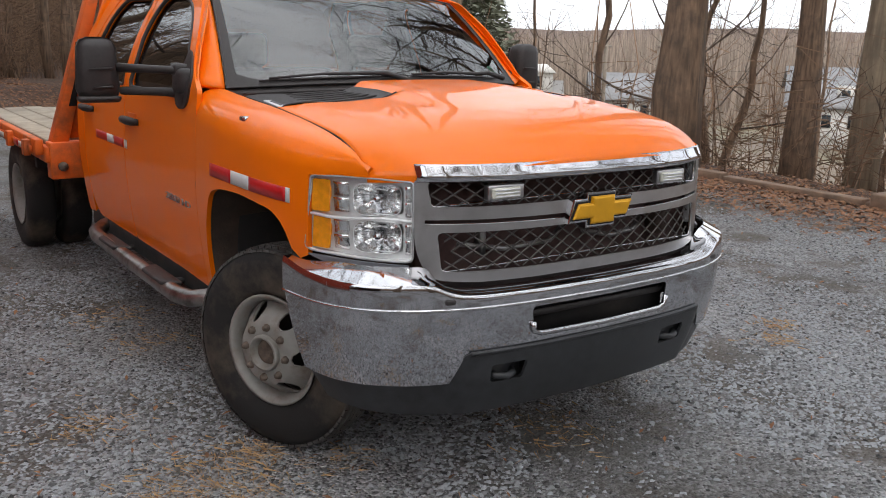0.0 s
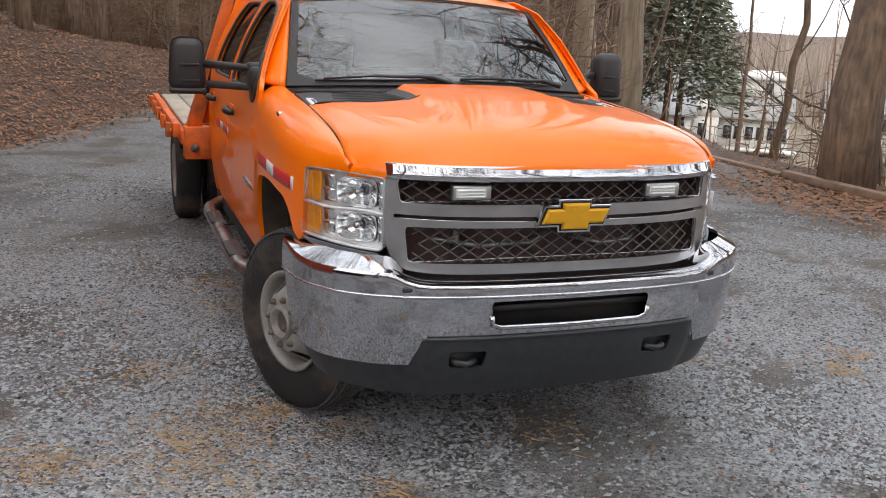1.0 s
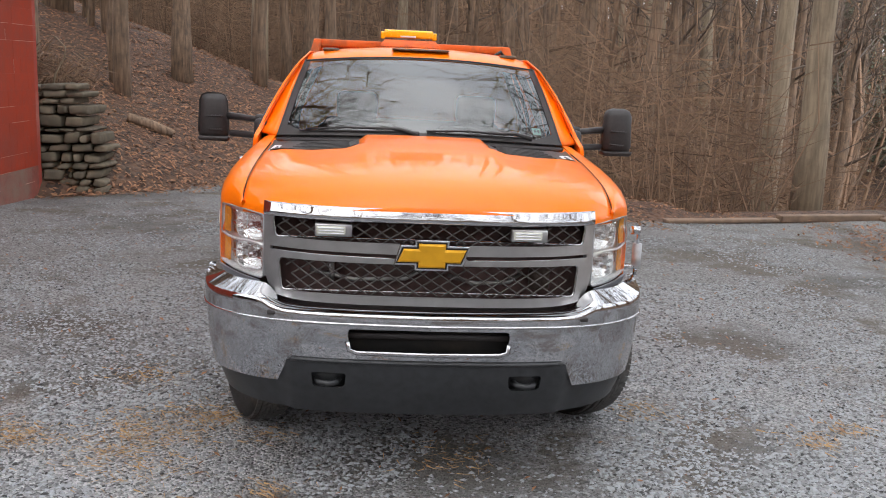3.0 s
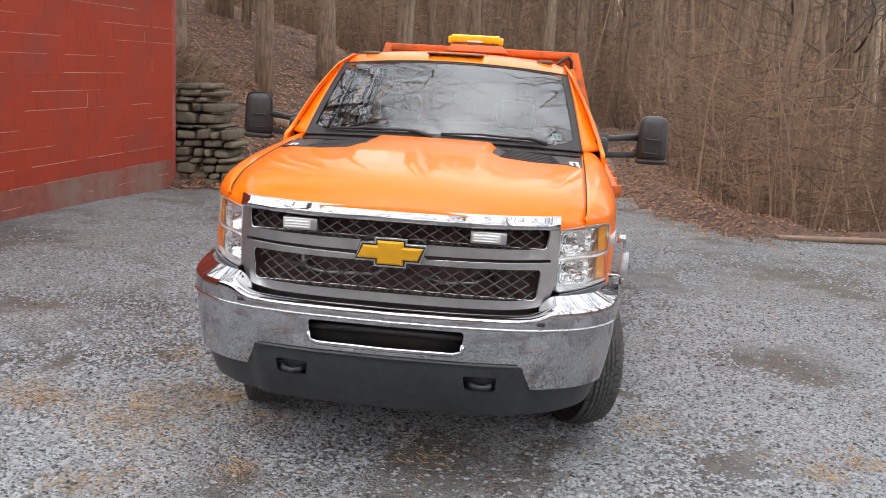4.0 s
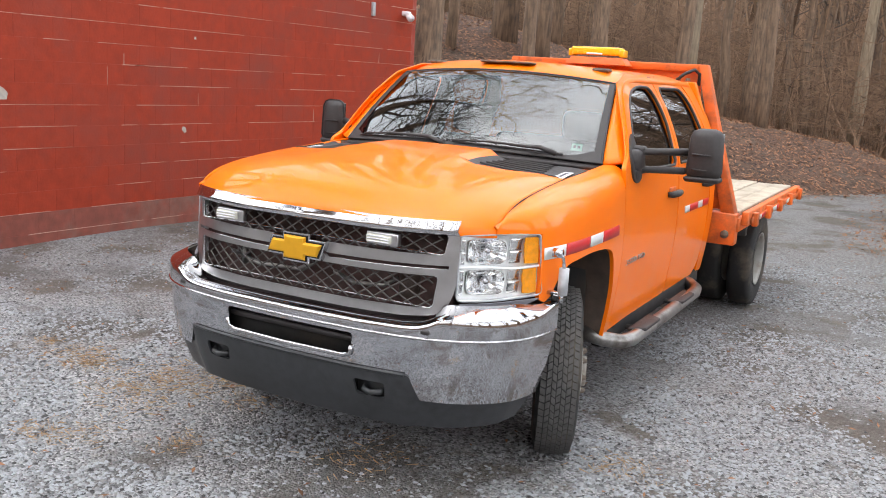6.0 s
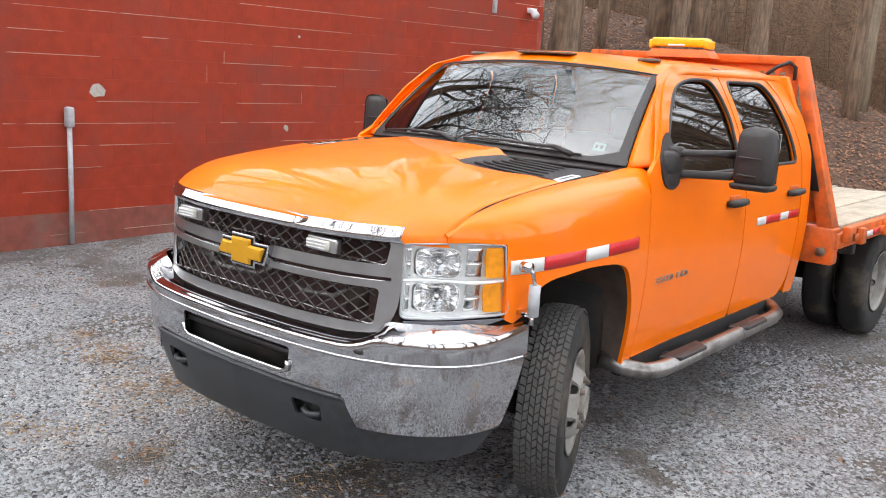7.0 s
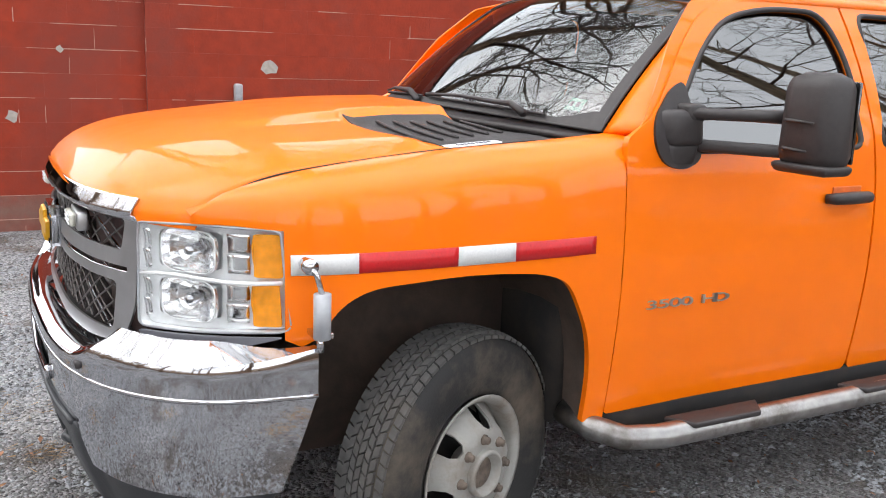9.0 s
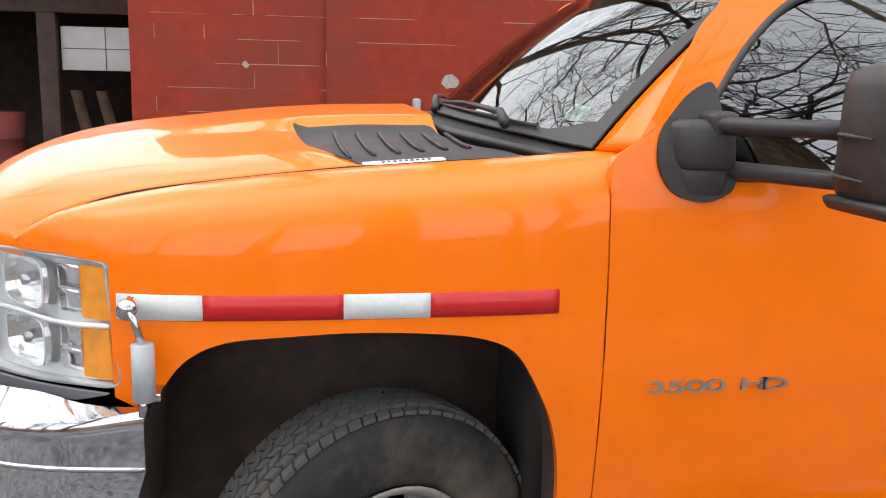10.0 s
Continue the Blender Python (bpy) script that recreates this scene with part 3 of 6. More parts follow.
# reflective tape on the fenders
def strip(y0, y1, z0, z1, f, lift=0.003):
    n = max(2, int((y1 - y0) / 0.02))
    bm = grid(lambda u, v: f(u, v) + Vector((lift, 0, 0)), [y0 + (y1 - y0) * i / n for i in range(n + 1)], [z0, (z0 + z1) / 2, z1])
    return thicken(bm, 0.002)


def fender_side(y, z):
    return fender_at(*fv(y, z))


for ob, s in zip(fenders, (1, -1)):
    spans = ((-0.28, -0.11, WHITE_TAPE), (-0.11, 0.17, RED_TAPE), (0.17, 0.35, WHITE_TAPE), (0.35, 0.63, RED_TAPE)) if s > 0 else ((-0.20, -0.175, WHITE_TAPE), (-0.175, 0.105, RED_TAPE), (0.105, 0.285, WHITE_TAPE), (0.285, 0.52, RED_TAPE))
    for y0, y1, m in spans:
        bm = strip(y0, y1, 1.048, 1.100, fender_side)
        part("tape", bm if s > 0 else mirrored(bm), m, ob, "reflective tape strip")


# ---- cab ----
def shell_at(y, z):
    return Vector((side_at(y, z), y, z))


FWIN = rounded([(0.93, 1.335), (0.925, 1.415), (1.08, 1.625), (1.23, 1.745), (1.45, 1.788), (1.70, 1.785), (1.755, 1.64), (1.765, 1.335)], [0.02, 0.05, 0.12, 0.15, 0.1, 0.08, 0.1, 0.03])
RWIN = rounded([(1.875, 1.340), (1.88, 1.785), (2.39, 1.785), (2.49, 1.70), (2.57, 1.50), (2.59, 1.340)], [0.03, 0.05, 0.08, 0.1, 0.08, 0.03])
FDOOR = rounded([(0.746, 0.51), (0.741, 1.375), (0.85, 1.44), (1.03, 1.67), (1.17, 1.785), (1.38, 1.832), (1.80, 1.832), (1.815, 1.42), (1.845, 1.2), (1.855, 0.51)], [0.02, 0.02, 0.05, 0.1, 0.12, 0.1, 0.02, 0.05, 0.1, 0.04])
RDOOR = rounded([(1.865, 0.51), (1.855, 1.2), (1.825, 1.42), (1.812, 1.832), (2.44, 1.830), (2.56, 1.74), (2.67, 1.50), (2.70, 1.20), (2.70, 0.62), (2.60, 0.51)], [0.04, 0.1, 0.05, 0.02, 0.1, 0.1, 0.1, 0.05, 0.12, 0.12])
inner = lambda y, z: shell_at(y, z) - Vector((0.020, 0, 0))
for s in (1, -1):
    def sided(bm):
        if s > 0:
            return bm
        b = mirrored(bm)
        bm.free()
        return b

    # shell behind the doors; its near-black colour paints the shade of the gaps
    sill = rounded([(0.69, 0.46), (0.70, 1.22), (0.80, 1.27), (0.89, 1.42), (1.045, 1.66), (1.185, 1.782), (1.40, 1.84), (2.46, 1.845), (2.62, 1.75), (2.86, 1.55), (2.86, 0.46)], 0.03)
    part("door_frame", sided(panel(sill, [FWIN, RWIN], lambda y, z: shell_at(y, z) - Vector((0.026, 0, 0)), 0.07, 0.03)), GAP, truck, "near-black backing that paints the shade in the door gaps")
    rail = rounded([(0.80, 1.40), (0.98, 1.665), (1.12, 1.795), (1.36, 1.856), (1.80, 1.856), (1.80, 1.81), (1.40, 1.81), (1.20, 1.765), (1.05, 1.64), (0.90, 1.44)], 0.02)
    part("door_rail", sided(panel(rail, [], lambda y, z: shell_at(y, z) - Vector((0.010, 0, 0)), 0.05, 0.006)), ORANGE, truck)
    fdoor = part("front_door", sided(panel(FDOOR, [FWIN], shell_at, 0.06, 0.022)), ORANGE, truck)
    rdoor = part("rear_door", sided(panel(RDOOR, [RWIN], shell_at, 0.06, 0.022)), ORANGE, truck)
    quarter = rounded([(2.71, 0.51), (2.71, 1.2), (2.685, 1.50), (2.575, 1.745), (2.47, 1.838), (2.80, 1.838), (2.86, 1.6), (2.86, 0.51)], [0.03, 0.05, 0.1, 0.1, 0.02, 0.05, 0.05, 0.03])
    part("cab_corner", sided(panel(quarter, [], shell_at, 0.06, 0.02)), ORANGE, truck)
    part("side_window", sided(panel(FWIN, [], inner, 0.08, 0.004)), SIDE_GLASS, fdoor, "tinted side window").visible_shadow = False
    part("side_window", sided(panel(RWIN, [], inner, 0.08, 0.004)), SIDE_GLASS, rdoor, "tinted side window").visible_shadow = False
    for out, door in ((FWIN, fdoor), (RWIN, rdoor)):
        seal = [shell_at(y, z) + Vector((-0.004, 0, 0)) for y, z in out]
        part("window_seal", sided(tube(seal + seal[:1], 0.010, 6, caps=False)), BLACK, door, "black rubber window seal")
    for y0, door in ((1.60, fdoor), (2.47, rdoor)):
        c = shell_at(y0 + 0.1, 1.16)
        bm = box(c.x - 0.004, c.x + 0.003, y0 + 0.03, y0 + 0.17, 1.145, 1.205, 0.003)
        part("handle_recess", sided(bm), WORN_ORANGE, door)
        pts = [(c.x, y0, 1.165), (c.x + 0.028, y0 + 0.02, 1.168), (c.x + 0.036, y0 + 0.1, 1.170), (c.x + 0.028, y0 + 0.18, 1.168), (c.x, y0 + 0.2, 1.165)]
        part("door_handle", sided(tube(pts, [0.016, 0.020, 0.022, 0.020, 0.016], 10)), BLACK, door, "black door handle")
    dtape = ((2.03, 2.16, WHITE_TAPE, rdoor), (2.16, 2.38, RED_TAPE, rdoor), (2.38, 2.51, WHITE_TAPE, rdoor), (2.51, 2.69, RED_TAPE, rdoor)) if s > 0 else ((1.80, 1.85, WHITE_TAPE, fdoor), (1.87, 2.05, RED_TAPE, rdoor), (2.05, 2.19, WHITE_TAPE, rdoor), (2.19, 2.42, RED_TAPE, rdoor))
    for y0, y1, m, door in dtape:
        part("tape", sided(strip(y0, y1, 1.01, 1.056, shell_at)), m, door, "reflective tape strip")
    # the raised capacity badge
    c = shell_at(1.015, 0.863)
    face = Matrix.Translation(c + Vector((0.003, 0, 0))) @ Euler((math.pi / 2, 0, math.pi / 2)).to_matrix().to_4x4()
    if s < 0:
        face = Matrix.Translation(Vector((-c.x - 0.003, c.y, c.z))) @ Euler((math.pi / 2, 0, -math.pi / 2)).to_matrix().to_4x4()
    for i, ch in enumerate("3500 HD"):
        if ch != " ":
            at = face @ Matrix.Translation((0.0475 * (i - 3), 0, 0)) @ Matrix.Diagonal((1.75, 0.66, 1, 1))
            part("badge_letter", lettering(ch, 0.062, 0.004, at), SATIN, fdoor, "silver raised badge letter", smooth=False)


# roof
def roof_at(y, x):
    e = abs(x) / 0.715
    lead = 1.105 + 0.10 * e * e
    tail = 2.80
    yy = lead + (tail - lead) * y
    z = 1.900 - 0.05 * e**2 - 0.028 * max(0, e - 0.75) ** 2 / 0.0625
    z -= 0.070 * max(0, 0.16 - y) ** 2 / 0.0256 + 0.05 * max(0, y - 0.88) ** 2 / 0.0144
    return Vector((x, yy, z))


roof_bm = grid(roof_at, [0, 0.02, 0.05, 0.09, 0.14, 0.2] + [0.2 + 0.8 * i / 14 for i in range(1, 15)], [-0.715 + 1.43 * i / 28 for i in range(29)], flip=True)
bmesh.ops.recalc_face_normals(roof_bm, faces=roof_bm.faces[:])
roof = part("roof", thicken(roof_bm, 0.03), ORANGE, truck)
part("cab_back", box(-0.90, 0.90, 2.80, 2.86, 0.55, 1.38, 0.02), ORANGE, truck)
part("cab_back", hexa([(-0.9, 2.80, 1.38), (0.9, 2.80, 1.38), (0.9, 2.86, 1.38), (-0.9, 2.86, 1.38), (-0.74, 2.74, 1.84), (0.74, 2.74, 1.84), (0.74, 2.80, 1.84), (-0.74, 2.80, 1.84)], 0.01), ORANGE, truck)
for x, y in ((-0.54, 1.34), (0, 1.21), (0.54, 1.34)):
    w = 0.17 if x == 0 else 0.05
    bm = box(x - w, x + w, y - 0.035, y + 0.045, 1.842 + 0.035 * (1 - abs(x)), 1.868 + 0.022 * (1 - abs(x)), 0.010)
    part("roof_marker", bm, RUSTY, roof, "dark amber roof marker lamp")


# windshield
def glass_at(t, k):
    e = k * k
    base = Vector((0.796 * k, 0.52 + 0.220 * e, 1.412 - 0.032 * e))
    top = Vector((0.684 * k, 1.10 + 0.10 * e, 1.834 - 0.040 * e))
    return base.lerp(top, t) + Vector((0, -0.02, 0.03)) * (4 * t * (1 - t)) * (1 - 0.5 * e)


door_lead = curve([1.375, 1.41, 1.44, 1.67, 1.76, 1.80, 1.835], [0.742, 0.80, 0.85, 1.030, 1.14, 1.22, 1.36])
for s in (1, -1):
    def pillar_at(t, k):
        g = glass_at(t, 1.0) + Vector((0.003, 0.004, 0.004))
        z = g.z + 0.012
        y = door_lead(z) + 0.075
        o = Vector((side_at(y, z) - 0.003, y, z))
        p = g.lerp(o, k) + Vector((0.010, -0.010, 0.006)) * math.sin(math.pi * k) * (1 - 0.4 * t)
        return Vector((p.x * s, p.y, p.z))

    ap = grid(pillar_at, [i / 16 for i in range(17)], [0, 0.2, 0.4, 0.6, 0.8, 1], flip=s < 0)
    bmesh.ops.recalc_face_normals(ap, faces=ap.faces[:])
    part("windshield_pillar", thicken(ap, 0.02), ORANGE, truck)

ks, ts = [-1 + i / 16 for i in range(33)], [i / 16 for i in range(17)]
ws_bm = grid(glass_at, ts, ks, flip=True)
bmesh.ops.recalc_face_normals(ws_bm, faces=ws_bm.faces[:])
windshield = part("windshield", ws_bm, WINDSHIELD, truck, "curved windshield reflecting bare branches and sky")
windshield.visible_shadow = False
edge = [glass_at(0.005, k) for k in ks] + [glass_at(t, 0.995) for t in ts[1:]] + [glass_at(0.995, k) for k in ks[::-1]] + [glass_at(t, -0.995) for t in ts[::-1]]
part("windshield_seal", tube([p + Vector((0, -0.003, 0.003)) for p in edge], 0.005, 6, caps=False), BLACK, windshield, "black windshield seal")
over = Vector((0, -0.0025, 0.0025))
for s in (1, -1):
    part("black_border", grid(lambda t, k: glass_at(t, s * (0.947 + 0.050 * k)) + over, ts, [0, 0.5, 1]), BLACK, windshield, "dark border of the glass")
part("black_border", grid(lambda t, k: glass_at(0.995 - 0.022 * t, k) + over, [0, 1], ks), BLACK, windshield)
part("black_border", grid(lambda t, k: glass_at(t * (0.045 + 0.09 * smooth01((abs(k) - 0.80) / 0.2)), 0.994 * k) + over * 1.3, [0, 0.33, 0.66, 1], ks), BLACK, windshield)
part("inspection_sticker", grid(lambda t, k: glass_at(0.11 + 0.075 * t, 0.80 + 0.065 * k) + Vector((0, 0.005, -0.004)), [0, 1], [0, 0.5, 1]), STICKER_GREEN, windshield, "pale green inspection sticker")
for i in range(2):
    part("letter_bar", grid(lambda t, k: glass_at(0.13 + 0.03 * t, 0.812 + 0.026 * i + 0.016 * k) + Vector((0, 0.002, -0.001)), [0, 1], [0, 1]), GREY_TEXT, windshield)
# cowl and wipers
cowl = grid(lambda t, k: Vector((0.79 * k, 0.425 + 0.235 * k * k, 1.404 - 0.028 * k * k)).lerp(glass_at(0, k) + Vector((0, 0.02, 0.0)), t) + Vector((0, 0, -0.012 * math.sin(math.pi * t))), [0, 0.5, 1], ks)
bmesh.ops.recalc_face_normals(cowl, faces=cowl.faces[:])
part("cowl", thicken(cowl, 0.02), BLACK, truck, "black windshield cowl")
for x0, x1 in ((-0.02, -0.62), (0.60, 0.02)):
    pivot = Vector((x0, 0.51 + 0.2 * x0 * x0, 1.425))
    mid = Vector((x0 * 0.8 + x1 * 0.2, 0.50 + 0.15 * (x0 * 0.8 + x1 * 0.2) ** 2, 1.462))
    k1 = x1 / 0.78
    tip = glass_at(0.035, k1) + Vector((0, -0.012, 0.02))
    knee = glass_at(0.045, (0.72 * x0 + 0.28 * x1) / 0.78) + Vector((0, -0.014, 0.022))
    wiper = part("wiper", tube([pivot, pivot.lerp(knee, 0.6) + Vector((0, 0, 0.012)), knee, knee.lerp(tip, 0.5) + Vector((0, -0.006, 0.008)), tip], [0.014, 0.011, 0.009, 0.006, 0.005], 7), BLACK, truck, "black windshield wiper")
    blade = [glass_at(0.034, (x0 * (1 - q) * 1.0 + x1 * 1.06 * q) / 0.78) + Vector((0, -0.008, 0.012)) for q in (0, 0.25, 0.5, 0.75, 1)]
    part("wiper_blade", tube(blade, 0.005, 6), BLACK, wiper)

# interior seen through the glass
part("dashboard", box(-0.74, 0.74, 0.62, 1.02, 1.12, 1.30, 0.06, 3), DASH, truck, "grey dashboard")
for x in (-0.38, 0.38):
    seat = part("front_seat", box(x - 0.25, x + 0.25, 1.45, 1.62, 0.85, 1.42, 0.05, 3), SEAT, truck, "cloth seat coloured near-black for the cab's shade")
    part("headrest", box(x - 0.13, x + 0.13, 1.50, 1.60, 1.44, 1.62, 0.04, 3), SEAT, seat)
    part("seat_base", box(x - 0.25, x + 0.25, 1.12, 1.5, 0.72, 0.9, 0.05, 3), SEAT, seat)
part("rear_bench", box(-0.66, 0.66, 2.45, 2.62, 0.80, 1.40, 0.06, 3), SEAT, truck, "cloth rear bench coloured near-black for the cab's shade")
wheel_ring = [Vector((0.38 + 0.18 * math.cos(a), 1.10 + 0.09 * math.sin(a), 1.22 + 0.15 * math.sin(a))) for a in [2 * math.pi * i / 24 for i in range(25)]]
part("steering_wheel", tube(wheel_ring, 0.014, 8, caps=False), BLACK, truck, "black steering wheel")
part("cab_floor", box(-0.86, 0.86, 0.70, 2.84, 0.46, 0.54), DARK, truck)
part("firewall", box(-0.80, 0.80, 0.62, 0.70, 0.46, 1.33), DARK, truck)


# ---- front end ----
def face_at(x, z, back=0.0):
    return Vector((x, nose(abs(x)) + back + 0.05 * (z - 0.9), z))


surround = rounded([(-0.690, 1.165), (-0.688, 0.93), (-0.650, 0.835), (-0.52, 0.822), (0.52, 0.822), (0.650, 0.835), (0.688, 0.93), (0.690, 1.165)], [0.01, 0.05, 0.06, 0.2, 0.2, 0.06, 0.05, 0.01])
g_up = rounded([(-0.652, 1.160), (-0.640, 1.078), (0.640, 1.078), (0.652, 1.160)], 0.016)
g_low = rounded([(-0.625, 0.993), (-0.612, 0.860), (0.612, 0.860), (0.625, 0.993)], 0.02)
g_sl = [rounded([(s * 0.66, 1.036), (s * 0.66, 1.022), (s * 0.15, 1.016), (s * 0.13, 1.033)], 0.004) for s in (1, -1)]
grille = part("grille", panel(surround, [g_up, g_low] + g_sl, lambda x, z: face_at(x, z, 0.0), 0.035, 0.007, flip=True), SATIN, truck, "chrome grille surround with two mesh openings")
for lp, z0 in ((g_up, 1.07), (g_low, 0.85)):
    part("trim", tube([face_at(x, z, 0.002) for x, z in lp + lp[:1]], 0.0038, 6, caps=False), CHROME, grille)
# added chrome beads: highlight lines of rounded grille edges, put into shape
for s in (1, -1):
    part("trim", tube([face_at(s * (0.15 + 0.51 * i / 12), 1.0145 + 0.006 * i / 12, -0.001) for i in range(13)], 0.0038, 6), CHROME, grille)
part("trim", tube([face_at(0.60 * i / 24, 0.8285 + 0.006 * max(0, abs(i) - 20) / 4, -0.001) for i in range(-24, 25)], 0.005, 6), CHROME, grille)
bar = [(-0.692 + 1.384 * i / 40) for i in range(41)]
bar_bm = grid(lambda k, x: face_at(x, 1.19) + Vector((0, -0.034 * math.sin(min(1, k / 0.3) * math.pi / 2) + 0.026 * max(0, (k - 0.2) / 0.8), -0.030 + 0.060 * k - 0.006 * max(0, 0.3 - k) / 0.3)), [0, 0.1, 0.25, 0.45, 0.6, 0.75, 0.9, 1], bar)
bmesh.ops.recalc_face_normals(bar_bm, faces=bar_bm.faces[:])
part("chrome_bar", thicken(bar_bm, 0.012), CHROME, grille, "polished chrome bar along the hood edge")


def mesh_bars(x0, x1, z0, z1, pitch, r):
    """Crossed diagonal bars of a grille mesh."""
    bms = []
    dz = z1 - z0
    for sgn in (1, -1):
        n = int((x1 - x0 + dz * 1.5) / pitch)
        for i in range(n + 1):
            a = x0 - dz * 1.5 + i * pitch + (dz * 1.5 if sgn < 0 else 0)
            pts = []
            for q in range(5):
                t = q / 4
                x = a + sgn * dz * 1.5 * t
                if x0 <= x <= x1:
                    pts.append(face_at(x, z0 + dz * t, 0.014))
            if len(pts) > 1:
                bms.append(tube(pts, r, 4, caps=False))
    return join(*bms)


part("grille_mesh", mesh_bars(-0.645, 0.645, 1.075, 1.160, 0.072, 0.0034), MESH_GREY, grille, "black diamond mesh")
part("grille_mesh", mesh_bars(-0.617, 0.617, 0.860, 0.993, 0.072, 0.0034), MESH_GREY, grille, "black diamond mesh")
part("radiator", box(-0.66, 0.66, -0.58, -0.54, 0.60, 1.16), RADIATOR, truck, "dark radiator behind the grille")
part("hose", tube([(-0.5, -0.59, 0.93), (-0.32, -0.62, 0.90), (-0.1, -0.61, 0.905), (-0.02, -0.59, 0.95)], 0.010, 6), DULL_METAL, truck)
part("bracket", box(-0.42, -0.40, -0.62, -0.58, 0.885, 0.975), DULL_METAL, truck)
part("hose", tube([(0.08, -0.59, 0.92), (0.2, -0.62, 0.895), (0.34, -0.60, 0.90), (0.40, -0.58, 0.94)], 0.010, 6), DULL_METAL, truck)
part("canister", tube([(0.47, -0.60, 0.88), (0.47, -0.60, 0.99)], 0.045, 14), SHED_WOOD, truck)
for s in (1, -1):
    y = nose(0.40) - 0.006
    lamp = part("strobe_lamp", box(s * 0.325, s * 0.475, y - 0.002, y + 0.03, 1.098, 1.150, 0.006), SATIN, grille, "small rectangular strobe lamp")
    a, b = (s * 0.350, s * 0.468) if s < 0 else (s * 0.332, s * 0.450)
    part("lens", box(a, b, y - 0.018, y + 0.0, 1.106, 1.142, 0.008, 3), LAMP_WHITE, lamp, "white ribbed lens")
    for i in range(3):
        part("rib", box(a + 0.008 * s / abs(s), b - 0.008 * s / abs(s), y - 0.020, y - 0.0175, 1.111 + 0.011 * i, 1.116 + 0.011 * i), WHITE_PLATE, lamp)
bow = [(-0.139, 1.012), (-0.115, 1.066), (-0.055, 1.066), (-0.055, 1.088), (0.055, 1.088), (0.055, 1.066), (0.139, 1.066), (0.115, 1.012), (0.055, 1.012), (0.055, 0.990), (-0.055, 0.990), (-0.055, 1.012)]


def plaque(points, grow, y0, y1, bev):
    bm = bmesh.new()
    c = Vector((0, 0, 1.039))
    vs = [bm.verts.new(Vector((x + math.copysign(grow, x), y0, z + math.copysign(grow, z - 1.039)))) for x, z in points]
    f = bm.faces.new(vs)
    ext = bmesh.ops.extrude_face_region(bm, geom=[f])
    bmesh.ops.translate(bm, verts=[v for v in ext["geom"] if isinstance(v, bmesh.types.BMVert)], vec=(0, y1 - y0, 0))
    bmesh.ops.recalc_face_normals(bm, faces=bm.faces[:])
    front = [e for e in bm.edges if all(abs(v.co.y - y1) < 1e-5 for v in e.verts)]
    bmesh.ops.bevel(bm, geom=front, offset=bev, segments=2, profile=0.5, affect="EDGES")
    return bm


emblem = part("emblem_frame", plaque(bow, 0.015, -0.72, -0.766, 0.004), CHROME, grille, "chrome emblem frame", smooth=False)
part("emblem_border", plaque(bow, 0.006, -0.75, -0.770, 0.002), GAP, emblem, "dark emblem border", smooth=False)
part("emblem_face", plaque(bow, 0.0, -0.76, -0.782, 0.008), GOLD, emblem, "gold cross-shaped emblem", smooth=False)

# bumper
B_ARC = [0, 0.30, 0.55, 0.75, 0.90, 1.00, 1.10, 1.22, 1.36]
bx = curve(B_ARC, [0, 0.30, 0.545, 0.725, 0.842, 0.905, 0.950, 0.975, 0.986])
by = curve(B_ARC, [-0.822, -0.812, -0.782, -0.720, -0.640, -0.570, -0.485, -0.370, -0.222])
b_top = curve([0, 0.50, 0.60, 0.66, 0.71, 0.76, 1.00, 1.20, 1.36], [0.797, 0.799, 0.803, 0.817, 0.838, 0.843, 0.842, 0.849, 0.872])
b_line = curve([0, 0.6, 1.0, 1.36], [0.755, 0.757, 0.756, 0.748])
b_low = curve([0, 0.57, 0.60, 0.635, 1.0, 1.36], [0.594, 0.591, 0.575, 0.489, 0.484, 0.478])


def bump_at(s, z, out=0.0):
    a = abs(s)
    x, y = bx(a), by(a)
    e = 0.01
    t = Vector((bx(min(a + e, 1.36)) - bx(max(a - e, 0)), by(min(a + e, 1.36)) - by(max(a - e, 0)), 0)).normalized()
    n = Vector((t.y, -t.x, 0))
    ln = b_line(a)
    top = b_top(a)
    off = -0.004 - 0.030 * ((ln - z) / 0.27) ** 2 if z < ln else 0.004 - 0.007 * (max(0, (z - ln)) / max(0.03, top - ln)) ** 10
    p = Vector((x, y, z)) + n * (off + out)
    if s < 0:
        p.x = -p.x
    return p


def arc_out(fn_top, fn_low, a0, a1, n, tuck=0.942):
    ss = [a0 + (a1 - a0) * i / n for i in range(n + 1)]
    pull = lambda s: s * (1 - (1 - tuck) * smooth01((abs(s) - 0.95) / 0.40))
    return [(pull(s), fn_low(abs(pull(s)))) for s in ss] + [(s, fn_top(abs(s))) for s in ss[::-1]]


slot = rounded([(-0.333, 0.736), (-0.320, 0.640), (0.320, 0.640), (0.333, 0.736)], 0.022)
upper = grid(lambda k, s: bump_at(s, b_line(abs(s)) + 0.003 + (b_top(abs(s)) - b_line(abs(s)) - 0.003) * k), [0, 0.25, 0.5, 0.65, 0.78, 0.87, 0.94, 1], [-1.355 + 2.71 * i / 130 for i in range(131)])
bmesh.ops.recalc_face_normals(upper, faces=upper.faces[:])
lower = panel(arc_out(lambda a: b_line(a) - 0.003, b_low, -1.355, 1.355, 110), [slot], bump_at, 0.03, 0.006)
crease = tube([bump_at(s, b_line(abs(s)), -0.002) for s in [-1.355 + 2.71 * i / 90 for i in range(91)]], 0.0065, 6)
